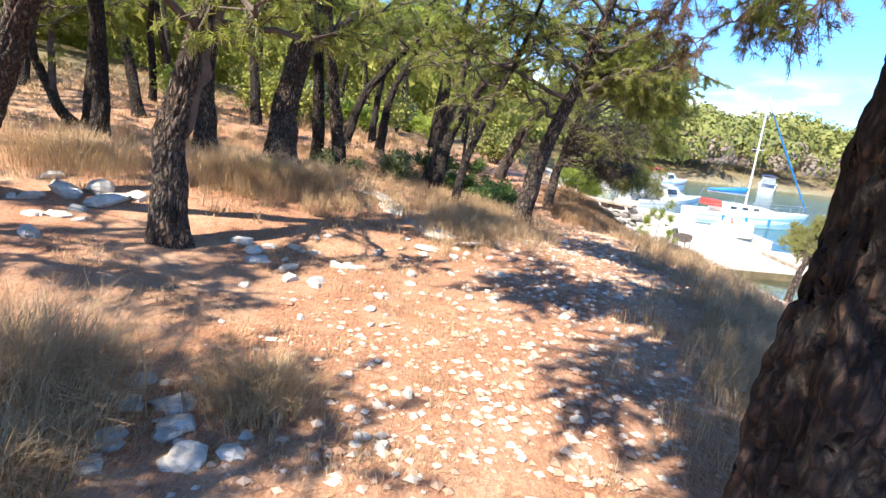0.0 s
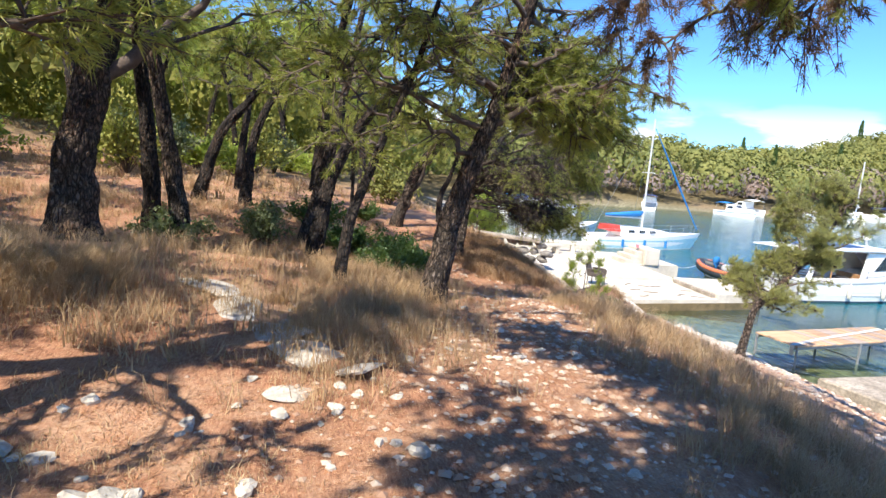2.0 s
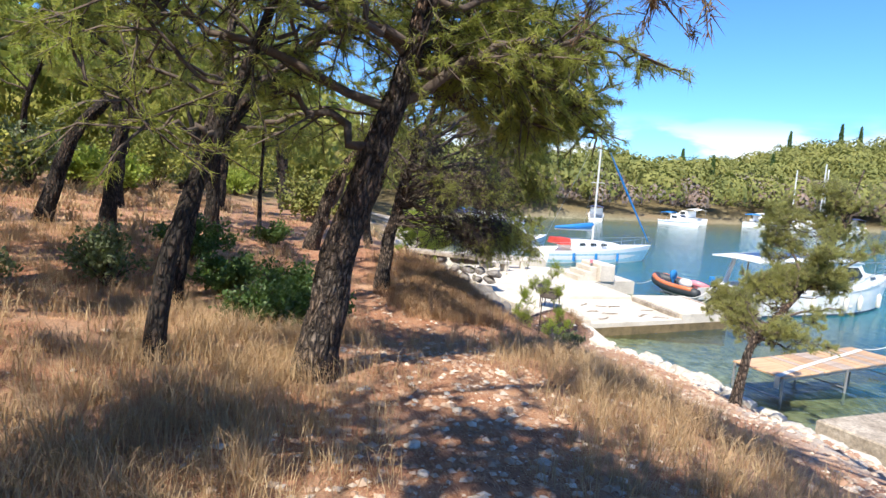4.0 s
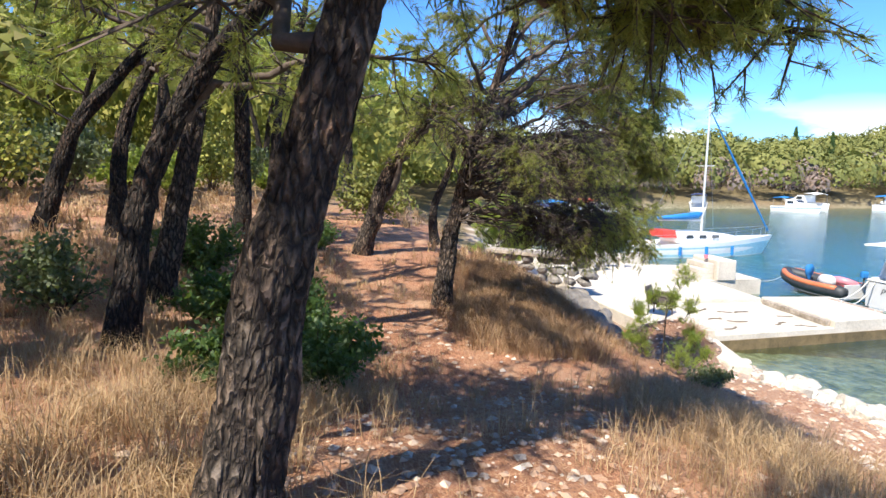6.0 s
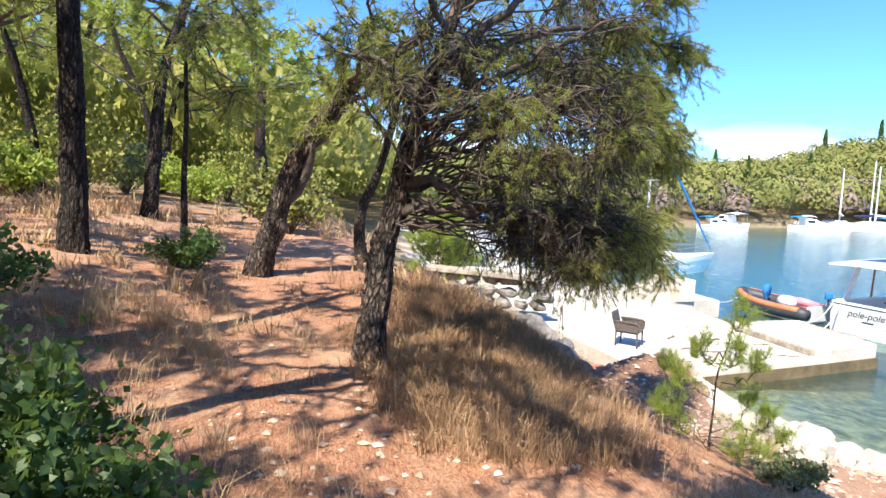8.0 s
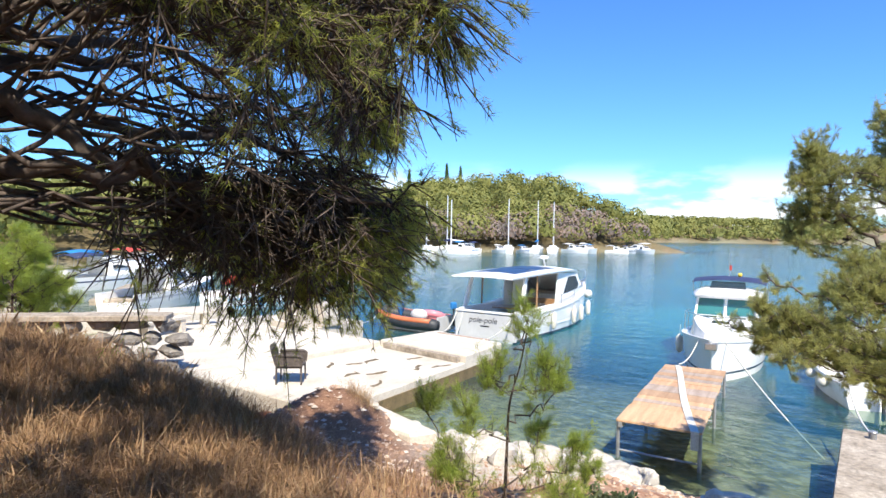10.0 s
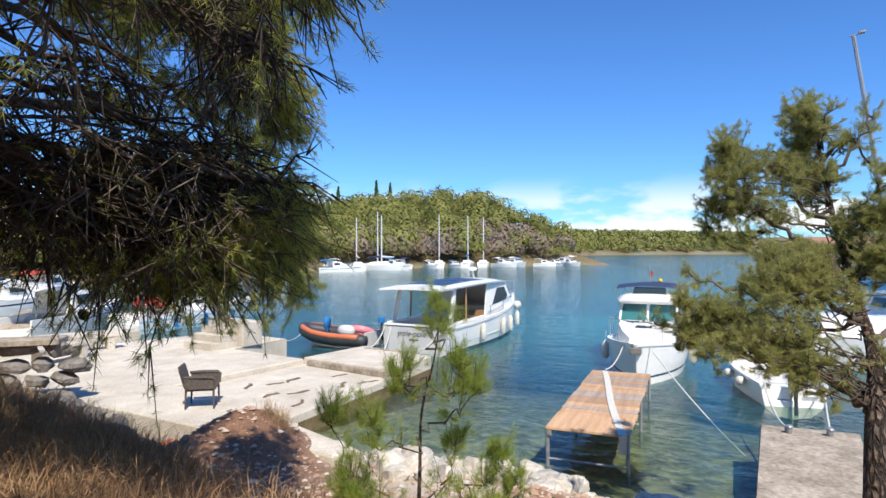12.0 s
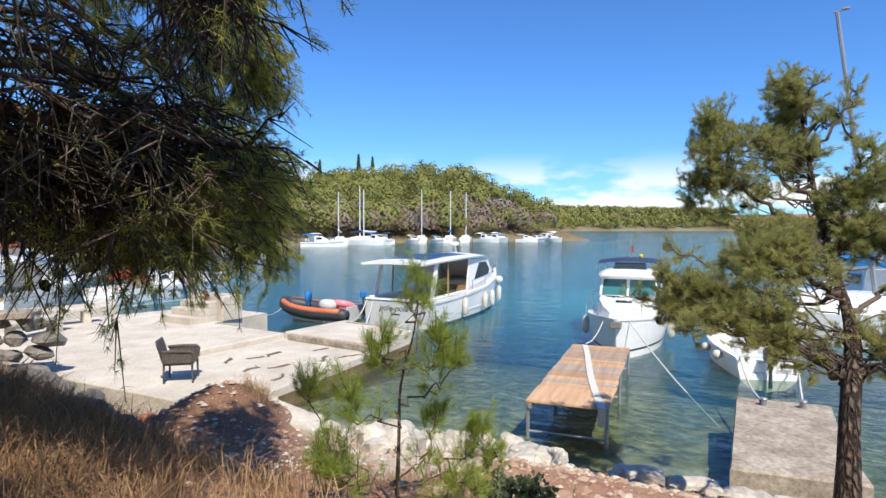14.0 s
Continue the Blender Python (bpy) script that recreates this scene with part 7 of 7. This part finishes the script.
# the cruiser at the jetty's end and the dinghy beside it
cabin_cruiser(pose(19.3, 23.8, WATER, 0, 0, 5) @ Matrix.Scale(0.94, 4))
DINGHY = pose(19.6, 25.65, WATER, 0, 0, 98)
rigid_inflatable(DINGHY)
toy(DINGHY @ pose(1.9, 0.1, 0.18), "blue_paddle", "blue plastic paddle blade standing in the dinghy", Shape().loft([[(x, y, z) for x, y in ((-0.03, -w), (0.03, -w), (0.03, w), (-0.03, w))] for z, w in ((0.0, 0.03), (0.35, 0.05), (0.5, 0.16), (0.72, 0.2), (0.85, 0.1))]), CANVAS_BLUE)
toy(DINGHY @ pose(1.1, 0.1, 0.32), "yellow_float", "yellow inflatable toy in the dinghy", Shape().ball((0, 0, 0.2), 0.3, 10, (1, 0.8, 0.8)), YELLOW)
toy(DINGHY @ pose(0.6, -0.1, 0.30), "pink_float", "pink inflatable ring in the dinghy", Shape().tube([(0.32 * math.cos(a), 0.3 * math.sin(a), 0.25 + 0.12 * math.sin(a)) for a in np.linspace(0, 2 * math.pi, 17)], 0.14, 8, cap=False), PINK)
toy(DINGHY @ pose(0.95, 0.35, 0.32), "clear_float", "pale plastic air bag in the dinghy", Shape().ball((0, 0, 0.28), 0.3, 10, (1.2, 0.7, 0.8)), GELCOAT_GREY)
pilothouse_boat(pose(23.9, 17.2, WATER, 0, 0, 187) @ Matrix.Scale(0.87, 4))
open_boat(pose(18.1, 13.2, WATER, 0, 0, 20) @ Matrix.Scale(0.76, 4))
sailing_yacht(pose(17.3, 37.0, WATER, 0, 0, 6) @ Matrix.Scale(0.8, 4))
day_cruiser(pose(15.6, 49.6, WATER, 0, 0, 14), CANVAS_NAVY, "white cabin boat with a navy canopy by the cove jetty")
day_cruiser(pose(17.4, 55.0, WATER, 0, 0, 10), CANVAS_BLUE, "white cabin boat with a bright blue canopy", "boats in the cove")
day_cruiser(pose(14.0, 39.0, WATER, 0, 0, 25), GELCOAT_GREY, "white cabin boat lying behind the yacht", "boats in the cove")
day_cruiser(pose(22.0, 58.0, WATER, 0, 0, 30), CANVAS_RED, "white cabin boat with a red stripe", "boats in the cove")
day_cruiser(pose(29.0, 8.6, WATER, 0, 0, 24), CANVAS_BLUE, "white cabin boat with a blue canopy behind the shore pine")

moored_sloop(pose(24.4, 14.75, WATER, 0, 0, -90) @ Matrix.Scale(0.98, 4), 9.8, CANVAS_BLUE, 1.15, GALVANISED, "white sailing boat with a raked grey mast behind the pilothouse boat")

# moorings along the opposite shore
r_m = np.random.default_rng(9)
row = [(36, 78.0), (60, 82), (88, 84), (108, 80), (126, 70), (140, 60)]
acc = [0]
for (ax, ay), (bx, by) in zip(row, row[1:]):
    acc.append(acc[-1] + math.hypot(bx - ax, by - ay))
sloop = {13, 14, 16, 19, 21, 22}
base_boat = None
base_sloop = None
for k in range(30):
    if k < 10 and k not in (2, 5, 8):
        continue
    d = acc[-1] * (k + 0.5 + r_m.uniform(-0.25, 0.25)) / 30
    x, y = np.interp(d, acc, [p[0] for p in row]), np.interp(d, acc, [p[1] for p in row])
    dx = np.interp(d + 1, acc, [p[0] for p in row]) - x
    dy = np.interp(d + 1, acc, [p[1] for p in row]) - y
    out = Vector((dy, -dx)).normalized() * r_m.uniform(1.5, 4.0)
    m = pose(x + out.x, y + out.y, WATER, 0, 0, math.degrees(math.atan2(dy, dx)) + 90 + r_m.normal(0, 25) + (180 if r_m.random() < 0.5 else 0))
    if k in sloop:
        moored_sloop(m, r_m.uniform(9, 12.5), (CANVAS_BLUE, GELCOAT_GREY, CANVAS_NAVY)[k % 3])
    else:
        day_cruiser(m @ Matrix.Scale(r_m.uniform(0.75, 1.1), 4), (CANVAS_BLUE, GELCOAT_GREY, CANVAS_NAVY, GELCOAT, GELCOAT)[k % 5], "small white boat moored under the far shore", "boats on the far shore")


# ---- mooring lines ----
def line(name, a, b, sag, label, r=0.014):
    a, b = Vector(a), Vector(b)
    pts = [a.lerp(b, t) - Vector((0, 0, sag * 4 * t * (1 - t))) for t in np.linspace(0, 1, 13)]
    tagged(part(name, Shape().tube(pts, r, 6), ROPE, smooth=True), label, "rope", "mooring lines")


line("mooring_line", (19.25, 24.7, WATER + 0.9), (16.6, 23.2, WATER + 0.6), 0.35, "white mooring line from the cruiser to the jetty", 0.02)
line("mooring_line", (19.2, 24.9, WATER + 0.9), (16.8, 23.8, WATER + 0.6), 0.25, "white mooring line from the cruiser to the jetty", 0.02)
line("mooring_line", (19.35, 22.75, WATER + 0.9), (16.55, 22.0, WATER + 0.6), 0.15, "white mooring line from the cruiser to the jetty", 0.02)
line("mooring_line", (19.2, 28.6, WATER + 0.5), (16.9, 27.2, WATER + 0.5), 0.12, "thin mooring line of the dinghy")
line("mooring_line", (18.6, 16.3, WATER + 1.0), (15.2, 13.9, WATER - 0.3), 0.1, "mooring line running down into the water", 0.016)
line("mooring_line", (18.6, 16.9, WATER + 1.0), (17.0, 16.9, WATER + 0.62), 0.15, "mooring line from the bow to the pier")
line("mooring_line", (17.95, 13.75, WATER + 0.48), (14.3, 13.2, WATER + 0.52), 0.18, "white mooring line from the boat to the slab", 0.018)
line("mooring_line", (18.3, 12.65, WATER + 0.48), (14.45, 12.65, WATER + 0.52), 0.12, "white mooring line from the boat to the slab", 0.018)
